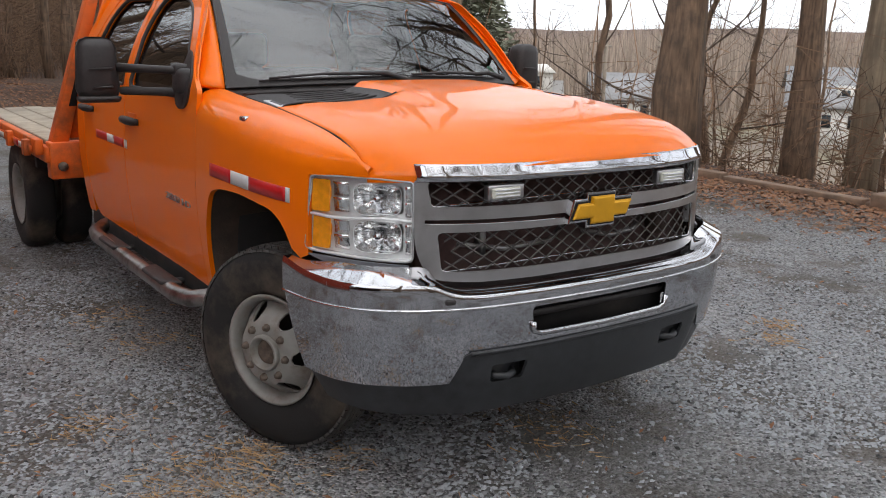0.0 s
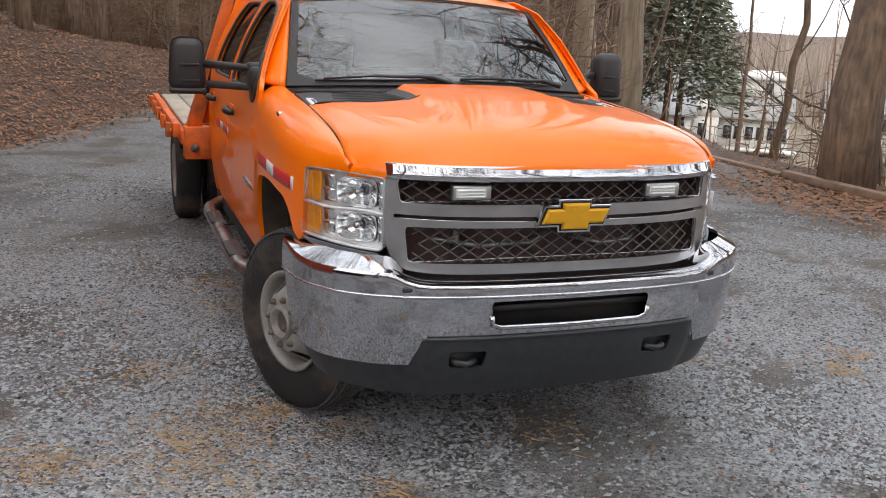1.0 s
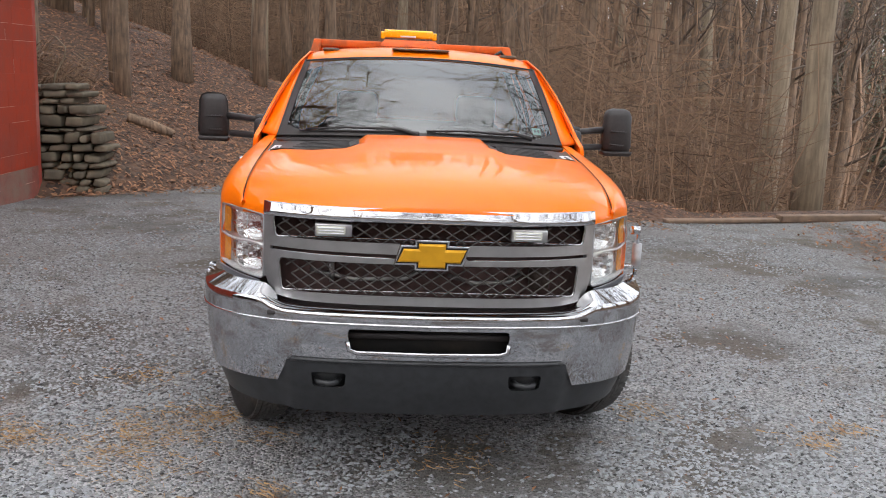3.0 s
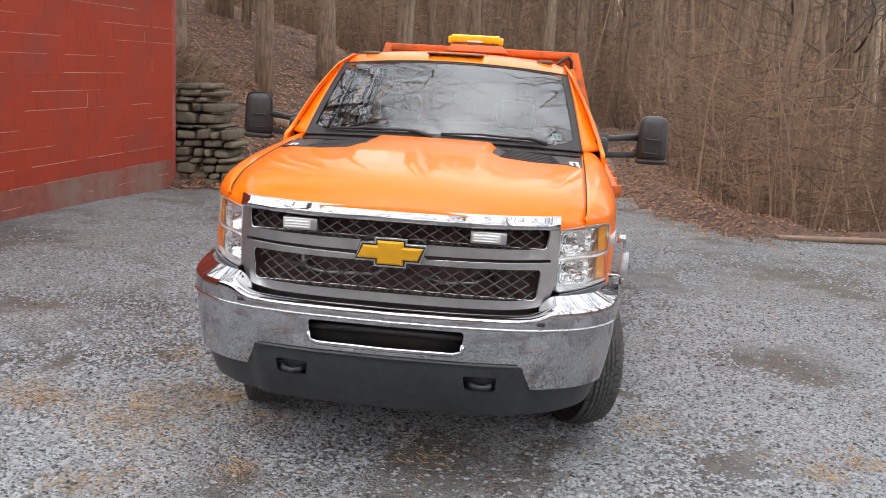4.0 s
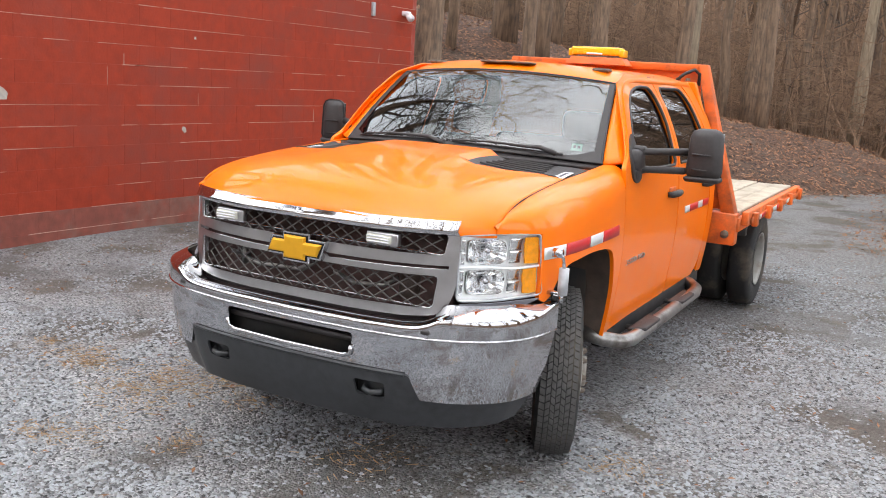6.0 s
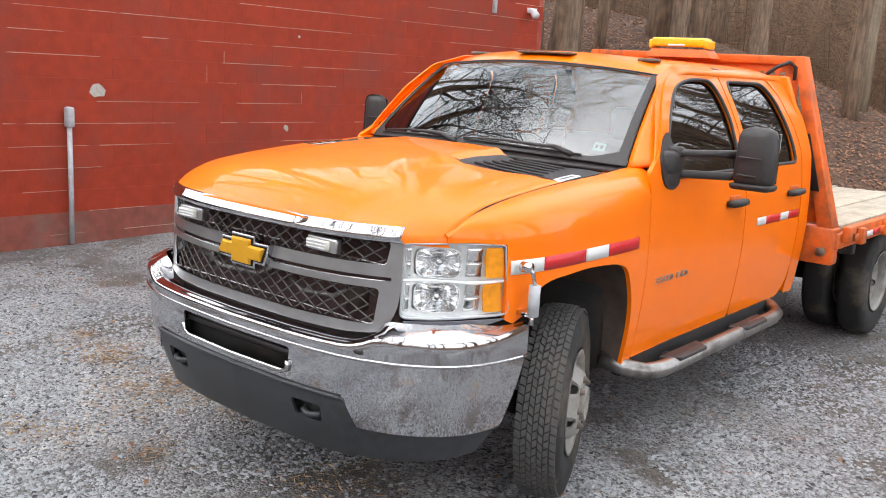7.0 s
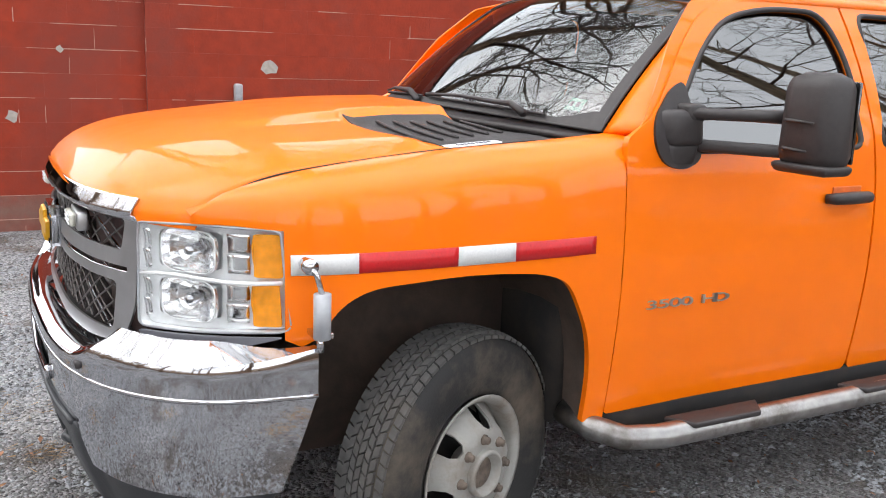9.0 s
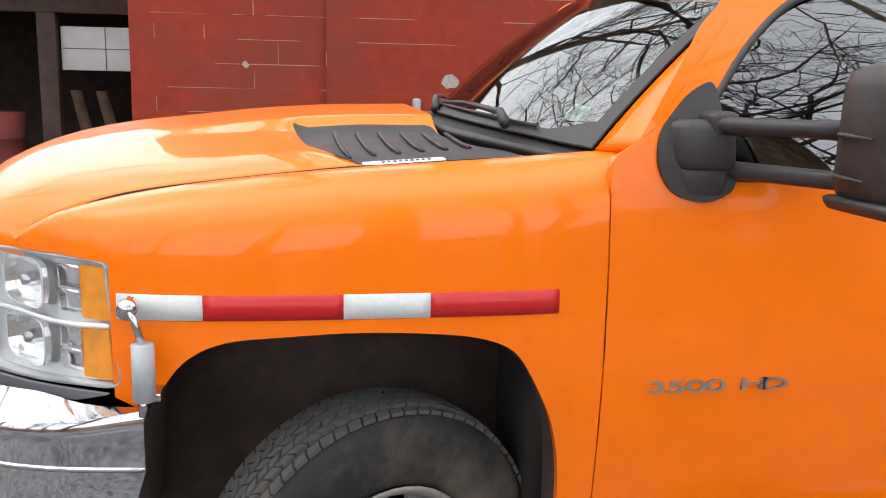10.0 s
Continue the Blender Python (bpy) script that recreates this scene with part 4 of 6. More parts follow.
bumper = part("front_bumper", join(upper, lower, crease), CHROME, truck, "wide chrome front bumper with dusty lower face")


def ledge_at(k, s):
    """The top of the bumper: a flat shelf under the grille, and under each headlight a slope that rises to the lamp."""
    a = abs(s)
    lamp = smooth01((a - 0.66) / 0.08)
    p = bump_at(s, b_top(a))
    e = 0.01
    t = Vector((bx(min(a + e, 1.36)) - bx(max(a - e, 0)), by(min(a + e, 1.36)) - by(max(a - e, 0)), 0)).normalized()
    n = Vector((t.y, -t.x, 0))
    if s < 0:
        n.x = -n.x
    fade = smooth01((1.37 - a) / 0.30)
    deep = 0.10 - 0.025 * lamp
    rise = 0.042 * lamp * fade
    ridge = 0.012 * (1 - lamp) * math.sin(math.pi * min(1, k * 1.6)) ** 2
    return p - n * deep * k * (0.35 + 0.65 * fade) + Vector((0, 0, rise * k + ridge))


ledge = grid(ledge_at, [0, 0.06, 0.15, 0.25, 0.35, 0.5, 0.65, 0.8, 1], [-1.355 + 2.71 * i / 130 for i in range(131)], flip=True)
bmesh.ops.recalc_face_normals(ledge, faces=ledge.faces[:])
part("bumper_top", ledge, CHROME, bumper)
part("grille_shelf", box(-0.66, 0.66, -0.765, -0.58, 0.775, 0.795, 0.006), BLACK, truck, "black filler between grille and bumper")
lip = [bump_at(x, z, 0.004) for x, z in ((-0.330, 0.682), (-0.324, 0.649), (-0.29, 0.637), (0, 0.635), (0.29, 0.637), (0.324, 0.649), (0.330, 0.682))]
part("slot_lip", tube(lip, 0.011, 8), CHROME, bumper, "polished lip of the bumper slot")
part("slot_recess", box(-0.36, 0.36, -0.755, -0.70, 0.61, 0.75), DARK, bumper)
part("slot_bar", box(-0.34, 0.34, -0.780, -0.760, 0.690, 0.712), BLACK, bumper)
v_top = curve([0, 0.57, 0.60, 0.635, 1.0, 1.30], [0.601, 0.598, 0.582, 0.496, 0.490, 0.482])
v_low = curve([0, 0.6, 1.0, 1.30], [0.350, 0.352, 0.368, 0.385])
hook_holes = [rounded([(s * 0.335, 0.543), (s * 0.345, 0.474), (s * 0.478, 0.474), (s * 0.482, 0.543)], 0.015) for s in (1, -1)]


def val_at(s, z):
    a = abs(s)
    bulge = 0.019 * smooth01((0.62 - a) / 0.04)
    return bump_at(s, min(z, 0.605), -0.012 + bulge - 0.10 * max(0, 0.52 - z))


valance = part("valance", panel(arc_out(v_top, v_low, -1.28, 1.28, 100), hook_holes, val_at, 0.035, 0.012), VALANCE, bumper, "black plastic lower valance")
part("valance_lip", tube([val_at(0.57 * i / 20, 0.5955) for i in range(-20, 21)], 0.0075, 8), VALANCE, valance, "rounded top lip")
for s in (1, -1):
    part("hook_pocket", box(s * 0.33, s * 0.49, -0.745, -0.69, 0.462, 0.556), VALANCE, valance)
    part("tow_hook", tube([(s * 0.36, -0.73, 0.502), (s * 0.375, -0.765, 0.496), (s * 0.41, -0.778, 0.492), (s * 0.445, -0.765, 0.496), (s * 0.46, -0.73, 0.502)], 0.013, 8), VALANCE, valance, "black tow hook")

# headlights
for s in (1, -1):
    def head_at(x, z, back=0.0):
        n = Vector((0.80, -0.58, 0)) if x > 0.80 else Vector((0.62, -0.78, 0))
        p = Vector((x, nose(x) + 0.02 * (z - 1.0), z)) - n * back
        if s < 0:
            p.x = -p.x
        return p

    hl = rounded([(0.694, 1.160), (0.694, 0.892), (0.80, 0.888), (0.925, 0.900), (0.912, 1.160), (0.80, 1.166)], [0.012, 0.02, 0.2, 0.02, 0.012, 0.2])
    ports = [rounded([(0.720, zc - 0.049), (0.832, zc - 0.049), (0.832, zc + 0.049), (0.720, zc + 0.049)], 0.016) for zc in (0.965, 1.092)]
    housing = part("headlight", panel(hl, ports, lambda x, z: head_at(x, z, 0.042), 0.03, 0.006, flip=s > 0), LAMP_BACK, truck, "clear twin-beam headlight with amber corner")
    part("lens", panel(hl, [], lambda x, z: head_at(x, z, -0.004), 0.03, 0, flip=s > 0), LENS, housing, "clear lens").visible_shadow = False
    part("bezel", tube([head_at(x, z, 0.0) for x, z in dense(hl, 0.03) + hl[:1]], 0.0035, 6, caps=False), PIPE_GREY, housing, "grey bezel")
    wall = grid(lambda q, b: head_at(q[0], q[1], b), dense(hl, 0.02) + hl[:1], [0.002, 0.025, 0.05])
    part("side_wall", thicken(wall, 0.002), LAMP_BACK, housing)
    part("divider", tube([head_at(0.694 + 0.22 * i / 6, 1.027 + 0.006 * math.sin(i * 1.05), 0.004) for i in range(7)], 0.006, 6), LAMP_BACK, housing)
    for zc in (0.965, 1.092):
        c = head_at(0.778, zc, 0.030)
        nrm = Vector((0.66 * s, -0.75, 0)).normalized()
        q = nrm.to_track_quat("Z", "Y").to_matrix().to_4x4()
        fit_ = Matrix.Translation(c) @ q
        bowl = lathe([(-0.050, 0.010), (-0.044, 0.026), (-0.030, 0.041), (-0.012, 0.051), (0.010, 0.057), (-0.002, 0.059)], 20, "Z")
        ring = lathe([(0.010, 0.0565), (0.013, 0.0578), (0.010, 0.0592), (0.008, 0.0578), (0.010, 0.0565)], 40, "Z")
        for bm in (bowl, ring):
            for v in bm.verts:
                r = math.hypot(v.co.x, v.co.y)
                if r > 1e-4:
                    cx, cy = abs(v.co.x) / r, abs(v.co.y) / r
                    k = (cx**4 + cy**4) ** -0.25
                    k = 1 + (k - 1) * min(1, r / 0.05)
                    v.co.x *= k * 1.42
                    v.co.y *= k * 0.95
            bm.transform(fit_)
        part("reflector_bowl", bowl, MIRROR_BOWL, housing, "bright faceted reflector bowl", smooth=False)
        part("bowl_rim", ring, LAMP_BACK, housing)
        bulb = lathe([(-0.04, 0.001), (-0.04, 0.017), (0.0, 0.017), (0.012, 0.011), (0.014, 0.001)], 12, "Z")
        bulb.transform(Matrix.Translation(c) @ q)
        part("bulb", bulb, CHROME, housing)
        am = panel(rounded([(0.880, zc - 0.055), (0.914, zc - 0.055), (0.910, zc + 0.055), (0.878, zc + 0.055)], 0.006), [], lambda x, z: head_at(x, z, 0.016), 0.02, 0.006, flip=s > 0)
        part("amber_reflector", am, AMBER, housing, "amber corner reflector")
        for x0, x1, back in ((0.699, 0.714, 0.020), (0.842, 0.873, 0.026)):
            for i in range(2):
                z0 = zc - 0.052 + 0.053 * i
                facet = grid(lambda x, q: head_at(x, z0 + 0.050 * q, back - 0.010 * q + 0.003 * math.sin(math.pi * q)), [x0, (x0 + x1) / 2, x1], [0, 0.25, 0.5, 0.75, 1])
                part("reflector_facet", thicken(facet, 0.002), MIRROR_BOWL, housing)
    part("lower_seal", panel(rounded([(0.70, 0.884), (0.72, 0.862), (0.88, 0.866), (0.92, 0.890), (0.80, 0.884)], 0.008), [], lambda x, z: head_at(x, z, -0.006), 0.03, 0.01, flip=s > 0), GREY_TEXT, housing, "grey seal strip below the lens")
    part("headlight_back", panel(hl, [], lambda x, z: head_at(x, z, 0.088), 0.06, 0.004, flip=s > 0), LAMP_BACK, housing)


# ---- wheels ----
def wheel(at, dual=False, dished=False):
    """A truck wheel, its axle along x and its outer side at +x."""
    prof = [(0.055, 0.215), (0.08, 0.222), (0.09, 0.245), (0.098, 0.30), (0.098, 0.345), (0.088, 0.378), (0.072, 0.394), (0.06, 0.3985), (0.03, 0.401), (0.0, 0.402), (-0.03, 0.401), (-0.06, 0.3985), (-0.072, 0.394), (-0.088, 0.378), (-0.098, 0.33), (-0.085, 0.23), (-0.055, 0.215)]
    rim_prof = [(-0.09, 0.20), (-0.085, 0.225), (0.07, 0.20), (0.088, 0.222), (0.094, 0.226), (0.092, 0.214), (0.074, 0.198), (0.02, 0.196)]
    rim_bm = lathe(rim_prof, 40)
    k = 1 if not dished else -1
    holes = [rounded([(0.160 * math.cos(a) + 0.033 * math.cos(b), 0.160 * math.sin(a) + 0.033 * math.sin(b)) for b in [2 * math.pi * j / 10 for j in range(10)]], 0.0) for a in [math.pi * i / 3 + 0.3 for i in range(6)]]
    disc_out = [(0.198 * math.cos(2 * math.pi * i / 40), 0.198 * math.sin(2 * math.pi * i / 40)) for i in range(40)]
    bore = [(0.060 * math.cos(2 * math.pi * i / 20), 0.060 * math.sin(2 * math.pi * i / 20)) for i in range(20)]
    dz = curve([0.0, 0.125, 0.143, 0.178, 0.20], [0.122, 0.119, 0.102, 0.045, 0.022]) if not dished else curve([0, 0.105, 0.125, 0.17, 0.2], [-0.07, -0.07, -0.06, 0.0, 0.03])
    disc = panel(disc_out, holes + [bore], lambda u, v: Vector((dz(math.hypot(u, v)), u, v)), 0.03, 0.008)
    ob = part("wheel", join(rim_bm, disc), RIM, truck, "grey-white steel wheel with rust-stained hub")
    part("tyre", lathe(prof, 56), RUBBER, ob, "muddy black truck tyre")
    if not dual:
        tread = []
        for i in range(72):
            a0 = 2 * math.pi * i / 72
            for x0, x1, sk in ((-0.082, -0.058, 0.02), (-0.053, -0.034, -0.03), (-0.030, -0.012, 0.03), (-0.008, 0.010, -0.03), (0.014, 0.032, 0.03), (0.036, 0.055, -0.03), (0.060, 0.083, 0.02)):
                a1 = a0 + 2 * math.pi / 72 * 0.84
                cs = []
                for r in (0.390, 0.4105 - 0.010 * (abs(x0 + x1) / 0.14) ** 3):
                    for x, a in ((x0, a0), (x1, a0 + sk), (x1, a1 + sk), (x0, a1)):
                        cs.append((x, r * math.cos(a), r * math.sin(a)))
                tread.append(cs)
        bm = bmesh.new()
        for cs in tread:
            v = [bm.verts.new(c) for c in cs]
            for q in ((4, 5, 6, 7), (0, 1, 5, 4), (1, 2, 6, 5), (2, 3, 7, 6), (3, 0, 4, 7)):
                bm.faces.new([v[j] for j in q])
        bmesh.ops.recalc_face_normals(bm, faces=bm.faces[:])
        tagged(part("tread", bm, TREAD, ob, "blocky worn tread", smooth=False), kind="stuff")
    hx = 0.119 if not dished else -0.07
    part("hub", lathe([(hx - 0.08, 0.06), (hx + 0.012, 0.074), (hx + 0.022, 0.070), (hx + 0.022, 0.060), (hx - 0.02, 0.054), (hx - 0.025, 0.001)], 24), RIM, ob, "worn steel hub")
    part("hub_bore", lathe([(hx - 0.012, 0.001), (hx + 0.0, 0.022), (hx - 0.002, 0.046), (hx - 0.018, 0.053)], 20), RUSTY, ob, "rusty axle end")
    for i in range(8):
        a = 2 * math.pi * i / 8
        nut = lathe([(hx - 0.01, 0.016), (hx + 0.006, 0.016), (hx + 0.007, 0.012), (hx + 0.019, 0.011), (hx + 0.021, 0.001)], 8)
        nut.transform(Matrix.Translation((0, 0.103 * math.cos(a), 0.103 * math.sin(a))))
        part("lug_nut", nut, RUSTY, ob)
    part("brake_drum", lathe([(-0.08, 0.001), (-0.08, 0.165), (0.0, 0.165), (0.005, 0.001)], 24), DARK, ob)
    ob.matrix_basis = at
    return ob


STEER = 23
wheel(pose(0.825, AXLE_F + 0.085, TYRE_R, 0, 0, STEER))
wheel(pose(-0.82, AXLE_F - 0.05, TYRE_R, 40, 0, 180 + STEER))
for s in (1, -1):
    turn = 0 if s > 0 else 180
    wheel(pose(s * 0.99, AXLE_R, TYRE_R, 25, 0, turn), dual=True, dished=True)
    wheel(pose(s * 0.74, AXLE_R, TYRE_R, 0, 0, turn), dual=True, dished=True)
part("axle", tube([(-0.70, AXLE_F, 0.38), (0.70, AXLE_F, 0.38)], 0.05, 10), DARK, truck)
part("axle", tube([(-0.70, AXLE_R, 0.40), (0.70, AXLE_R, 0.40)], 0.07, 10), DARK, truck)
for s in (1, -1):
    part("frame_rail", box(s * 0.38, s * 0.46, -0.60, 5.4, 0.55, 0.75), DARK, truck)
part("engine_sump", box(-0.36, 0.36, -0.45, 0.9, 0.36, 0.9, 0.04), DARK, truck)
part("skid_plate", box(-0.58, 0.58, -0.68, -0.42, 0.42, 0.50), DARK, truck)

# step bars
for s in (1, -1):
    pts = [(0.80, 0.66, 0.50), (0.90, 0.70, 0.475), (0.975, 0.78, 0.455), (1.0, 0.90, 0.45), (1.0, 1.6, 0.45), (1.0, 2.28, 0.455), (0.985, 2.38, 0.46), (0.92, 2.46, 0.475), (0.80, 2.50, 0.50)]
    stepbar = part("step_bar", tube([(x * s, y, z) for x, y, z in pts], 0.040, 14), DULL_METAL, truck, "scuffed bright metal tube step")
    for y0 in (0.95, 1.75):
        part("step_pad", hexa([(s * x, y, z) for z in (0.472, 0.492) for x, y in ((0.955, y0), (1.042, y0 + 0.06), (1.042, y0 + 0.34), (0.955, y0 + 0.40))], 0.006), BLACK, stepbar, "ribbed black step pad")
        part("bracket", box(s * 0.75, s * 0.98, y0 + 0.15, y0 + 0.20, 0.44, 0.46), DARK, stepbar)
both("rocker", box(0.83, 0.895, 0.70, 2.80, 0.42, 0.53, 0.02), DARK, truck)

# towing mirrors
for s in (1, -1):
    def m(pts):
        flat = 0.5 if s < 0 else 1.0
        return [Vector((s * (x - 0.012), 1.0 + (y - 1.0) * (flat if x > 1.1 else 1.0) - 0.02 + 0.205 * smooth01((x - 0.92) / 0.22), z)) for x, y, z in pts]

    head = hexa(m([(1.135, 0.92, 1.315), (1.325, 0.94, 1.315), (1.325, 1.06, 1.315), (1.135, 1.06, 1.315), (1.150, 0.915, 1.588), (1.312, 0.94, 1.588), (1.312, 1.06, 1.588), (1.150, 1.06, 1.588)]), 0.045)
    mirror = part("towing_mirror", head, BLACK, truck, "large black extending towing mirror")
    part("mirror_glass", box(s * 1.15, s * 1.295, 1.24 - (0.03 if s < 0 else 0), 1.249 - (0.03 if s < 0 else 0), 1.335, 1.565, 0.004), SIDE_GLASS, mirror)
    part("mirror_lip", hexa(m([(1.141, 0.925, 1.302), (1.318, 0.94, 1.302), (1.318, 1.05, 1.302), (1.141, 1.05, 1.302), (1.134, 0.912, 1.332), (1.326, 0.932, 1.332), (1.326, 1.055, 1.332), (1.134, 1.055, 1.332)]), 0.014), BLACK, mirror)
    for z, reach in ((1.452, 0.115), (1.372, 0.10)):
        part("rib", tube(m([(1.175, 0.922, z), (1.19, 0.914, z), (1.16 + reach, 0.922, z - 0.002)]), [0.006, 0.006, 0.003], 8), BLACK, mirror)
    part("arm", tube(m([(0.88, 0.985, 1.452), (0.95, 0.985, 1.452), (1.0, 0.99, 1.452), (1.06, 0.99, 1.453), (1.145, 0.995, 1.455)]), [0.018, 0.018, 0.018, 0.019, 0.022], 8), BLACK, mirror, "black mirror arm")
    part("arm", hexa(m([(0.86, 0.965, 1.335), (1.14, 0.965, 1.335), (1.14, 1.01, 1.335), (0.86, 1.01, 1.335), (0.86, 0.965, 1.372), (1.14, 0.965, 1.372), (1.14, 1.01, 1.372), (0.86, 1.01, 1.372)]), 0.012), BLACK, mirror)
    part("pivot_block", hexa(m([(0.87, 0.955, 1.425), (0.96, 0.955, 1.425), (0.96, 1.02, 1.425), (0.87, 1.02, 1.425), (0.87, 0.955, 1.48), (0.96, 0.955, 1.48), (0.96, 1.02, 1.48), (0.87, 1.02, 1.48)]), 0.014), BLACK, mirror)
    part("mount", hexa(m([(0.890, 0.868, 1.352), (0.962, 0.90, 1.352), (0.962, 1.02, 1.352), (0.890, 1.05, 1.352), (0.875, 0.868, 1.462), (0.955, 0.90, 1.462), (0.955, 1.02, 1.462), (0.875, 1.04, 1.462)]), 0.024), BLACK, mirror, "black mirror mount")
    part("mount_foot", hexa(m([(0.90, 0.905, 1.288), (0.945, 0.92, 1.288), (0.945, 1.01, 1.288), (0.90, 1.02, 1.288), (0.895, 0.885, 1.36), (0.95, 0.905, 1.36), (0.95, 1.02, 1.36), (0.895, 1.03, 1.36)]), 0.014), BLACK, mirror)
    part("mount_plate", panel(rounded([(0.838, 1.37), (0.852, 1.44), (0.925, 1.52), (0.985, 1.548), (1.005, 1.45), (1.03, 1.31), (0.96, 1.278), (0.875, 1.30)], [0.04, 0.03, 0.05, 0.025, 0.03, 0.03, 0.04, 0.05]), [], lambda y, z: Vector((s * (side_at(y, z) + 0.010), y, z)), 0.05, 0.014, flip=s < 0), BLACK, mirror)

# plow-lamp post beside the driver's headlight, and the hood pin on the other fender
post = part("marker_post", tube([(0.995, -0.225, 0.865), (0.995, -0.225, 0.905)], 0.010, 8), CHROME, truck, "bright metal socket post beside the headlight")
part("socket", tube([(0.998, -0.222, 0.90), (0.998, -0.222, 1.015)], 0.022, 14), PIPE_GREY, post)
part("rod", tube([(0.998, -0.222, 1.01), (0.994, -0.235, 1.06), (0.985, -0.25, 1.085)], 0.008, 8), CHROME, post)
part("swivel", tube([(0.955, -0.25, 1.082), (0.995, -0.25, 1.082)], 0.020, 10), CHROME, post)
part("lower_clip", box(0.93, 1.0, -0.24, -0.19, 0.895, 0.912, 0.004), CHROME, post)
part("hood_latch", hexa([Vector((-0.91 + dx, 0.26 + dy, 1.30 + dz)) for dz in (-0.03, 0.010) for dx, dy in ((-0.015, -0.03), (0.02, -0.03), (0.02, 0.03), (-0.015, 0.03))], 0.008), CHROME, truck, "chrome hood latch")

# ---- flat deck and headboard ----
HB_Y = 2.97
head = part("headboard", join(box(-0.76, 0.76, HB_Y - 0.03, HB_Y + 0.03, 1.915, 1.97, 0.006), box(-0.80, 0.80, HB_Y - 0.02, HB_Y + 0.02, 1.40, 1.45, 0.004)), WORN_ORANGE, truck, "orange steel headboard behind the cab")
for s in (1, -1):
    def q(pts):
        return [Vector((s * x, y, z)) for x, y, z in pts]
    part("headboard_post", hexa(q([(0.98, 2.93, 0.92), (1.08, 2.93, 0.92), (1.08, 3.05, 0.92), (0.98, 3.05, 0.92), (0.70, 2.93, 1.97), (0.765, 2.93, 1.97), (0.765, 3.03, 1.97), (0.70, 3.03, 1.97)]), 0.006), WORN_ORANGE, head, "slanted orange headboard post")
    part("gusset", hexa(q([(0.86, 2.955, 0.95), (0.99, 2.955, 0.95), (0.99, 2.965, 0.95), (0.86, 2.965, 0.95), (0.66, 2.955, 1.55), (0.84, 2.955, 1.55), (0.84, 2.965, 1.55), (0.66, 2.965, 1.55)])), WORN_ORANGE, head)
    part("slot", hexa(q([(0.90, 2.922, 1.15), (0.965, 2.922, 1.15), (0.965, 2.928, 1.15), (0.90, 2.928, 1.15), (0.845, 2.922, 1.50), (0.862, 2.922, 1.50), (0.862, 2.928, 1.50), (0.845, 2.928, 1.50)])), GAP, head)
holes = [[(x - 0.018, z - 0.010), (x + 0.018, z - 0.010), (x + 0.018, z + 0.010), (x - 0.018, z + 0.010)] for s in (1, -1) for i in range(4) for j in range(9) for x, z in [(s * (0.42 + 0.07 * i), 1.50 + 0.045 * j)]]
part("punched_panel", panel([(-0.76, 1.44), (0.76, 1.44), (0.72, 1.92), (-0.72, 1.92)], holes, lambda x, z: Vector((x, HB_Y, z)), 0.2, 0.004), WORN_ORANGE, head, "punched steel panel", smooth=False)
part("cable", tube([(0.58, 2.80, 1.84), (0.64, 2.84, 1.90), (0.69, 2.90, 1.93), (0.72, 2.93, 1.90), (0.72, 2.93, 1.82)], 0.012, 8), CABLE, truck, "black cable loop")
deck = part("deck_frame", box(-1.12, 1.12, 2.93, 5.55, 0.80, 0.90, 0.008), WORN_ORANGE, truck, "worn orange steel deck frame")
for i in range(14):
    x0 = -1.09 + i * 0.156
    part("plank", box(x0, x0 + 0.150, 3.06, 5.52, 0.90, 0.938 + 0.004 * ((i * 7) % 3), 0.004, 1), WOOD_DECK, deck, "weathered deck plank")
for s in (1, -1):
    rail = part("side_rail", box(s * 1.12, s * 1.17, 2.98, 5.56, 0.845, 0.945, 0.008), WORN_ORANGE, deck, "rusty orange side rail")
    part("rub_rail", box(s * 1.175, s * 1.185, 3.05, 5.5, 0.855, 0.90), WORN_ORANGE, rail)
    for i in range(5):
        part("stake_pocket", box(s * 1.17, s * 1.21, 3.12 + 0.56 * i, 3.20 + 0.56 * i, 0.83, 0.93, 0.004), WORN_ORANGE, rail)
    for i in range(3):
        for k, mt in ((0, WHITE_TAPE), (1, RED_TAPE)):
            part("tape", box(s * 1.186, s * 1.188, 3.25 + 0.7 * i + 0.17 * k, 3.42 + 0.7 * i + 0.17 * k, 0.86, 0.895), mt, rail)
    part("corner_box", box(s * 0.80, s * 1.10, 2.90, 3.02, 0.70, 0.93, 0.01), WORN_ORANGE, deck, "rusty orange corner bracket")
    part("eyelet", tube([(s * 1.03, 2.88, 0.78), (s * 1.03, 2.905, 0.78)], 0.03, 10), RUSTY, deck)
    part("cross_brace", box(s * 0.30, s * 1.10, 3.3, 3.4, 0.72, 0.80), DARK, deck)
part("deck_subframe", box(-0.5, 0.5, 2.95, 5.4, 0.74, 0.80), DARK, truck)
beacon = part("light_bar", box(-0.225, 0.155, 2.80, 2.93, 2.0, 2.060, 0.014, 3), BEACON_AMBER, truck, "yellow amber warning light bar")
part("end_cap", box(-0.25, -0.215, 2.81, 2.92, 1.99, 2.045, 0.008), BEACON_AMBER, beacon)
part("end_cap", box(0.145, 0.18, 2.81, 2.92, 1.99, 2.045, 0.008), BEACON_AMBER, beacon)
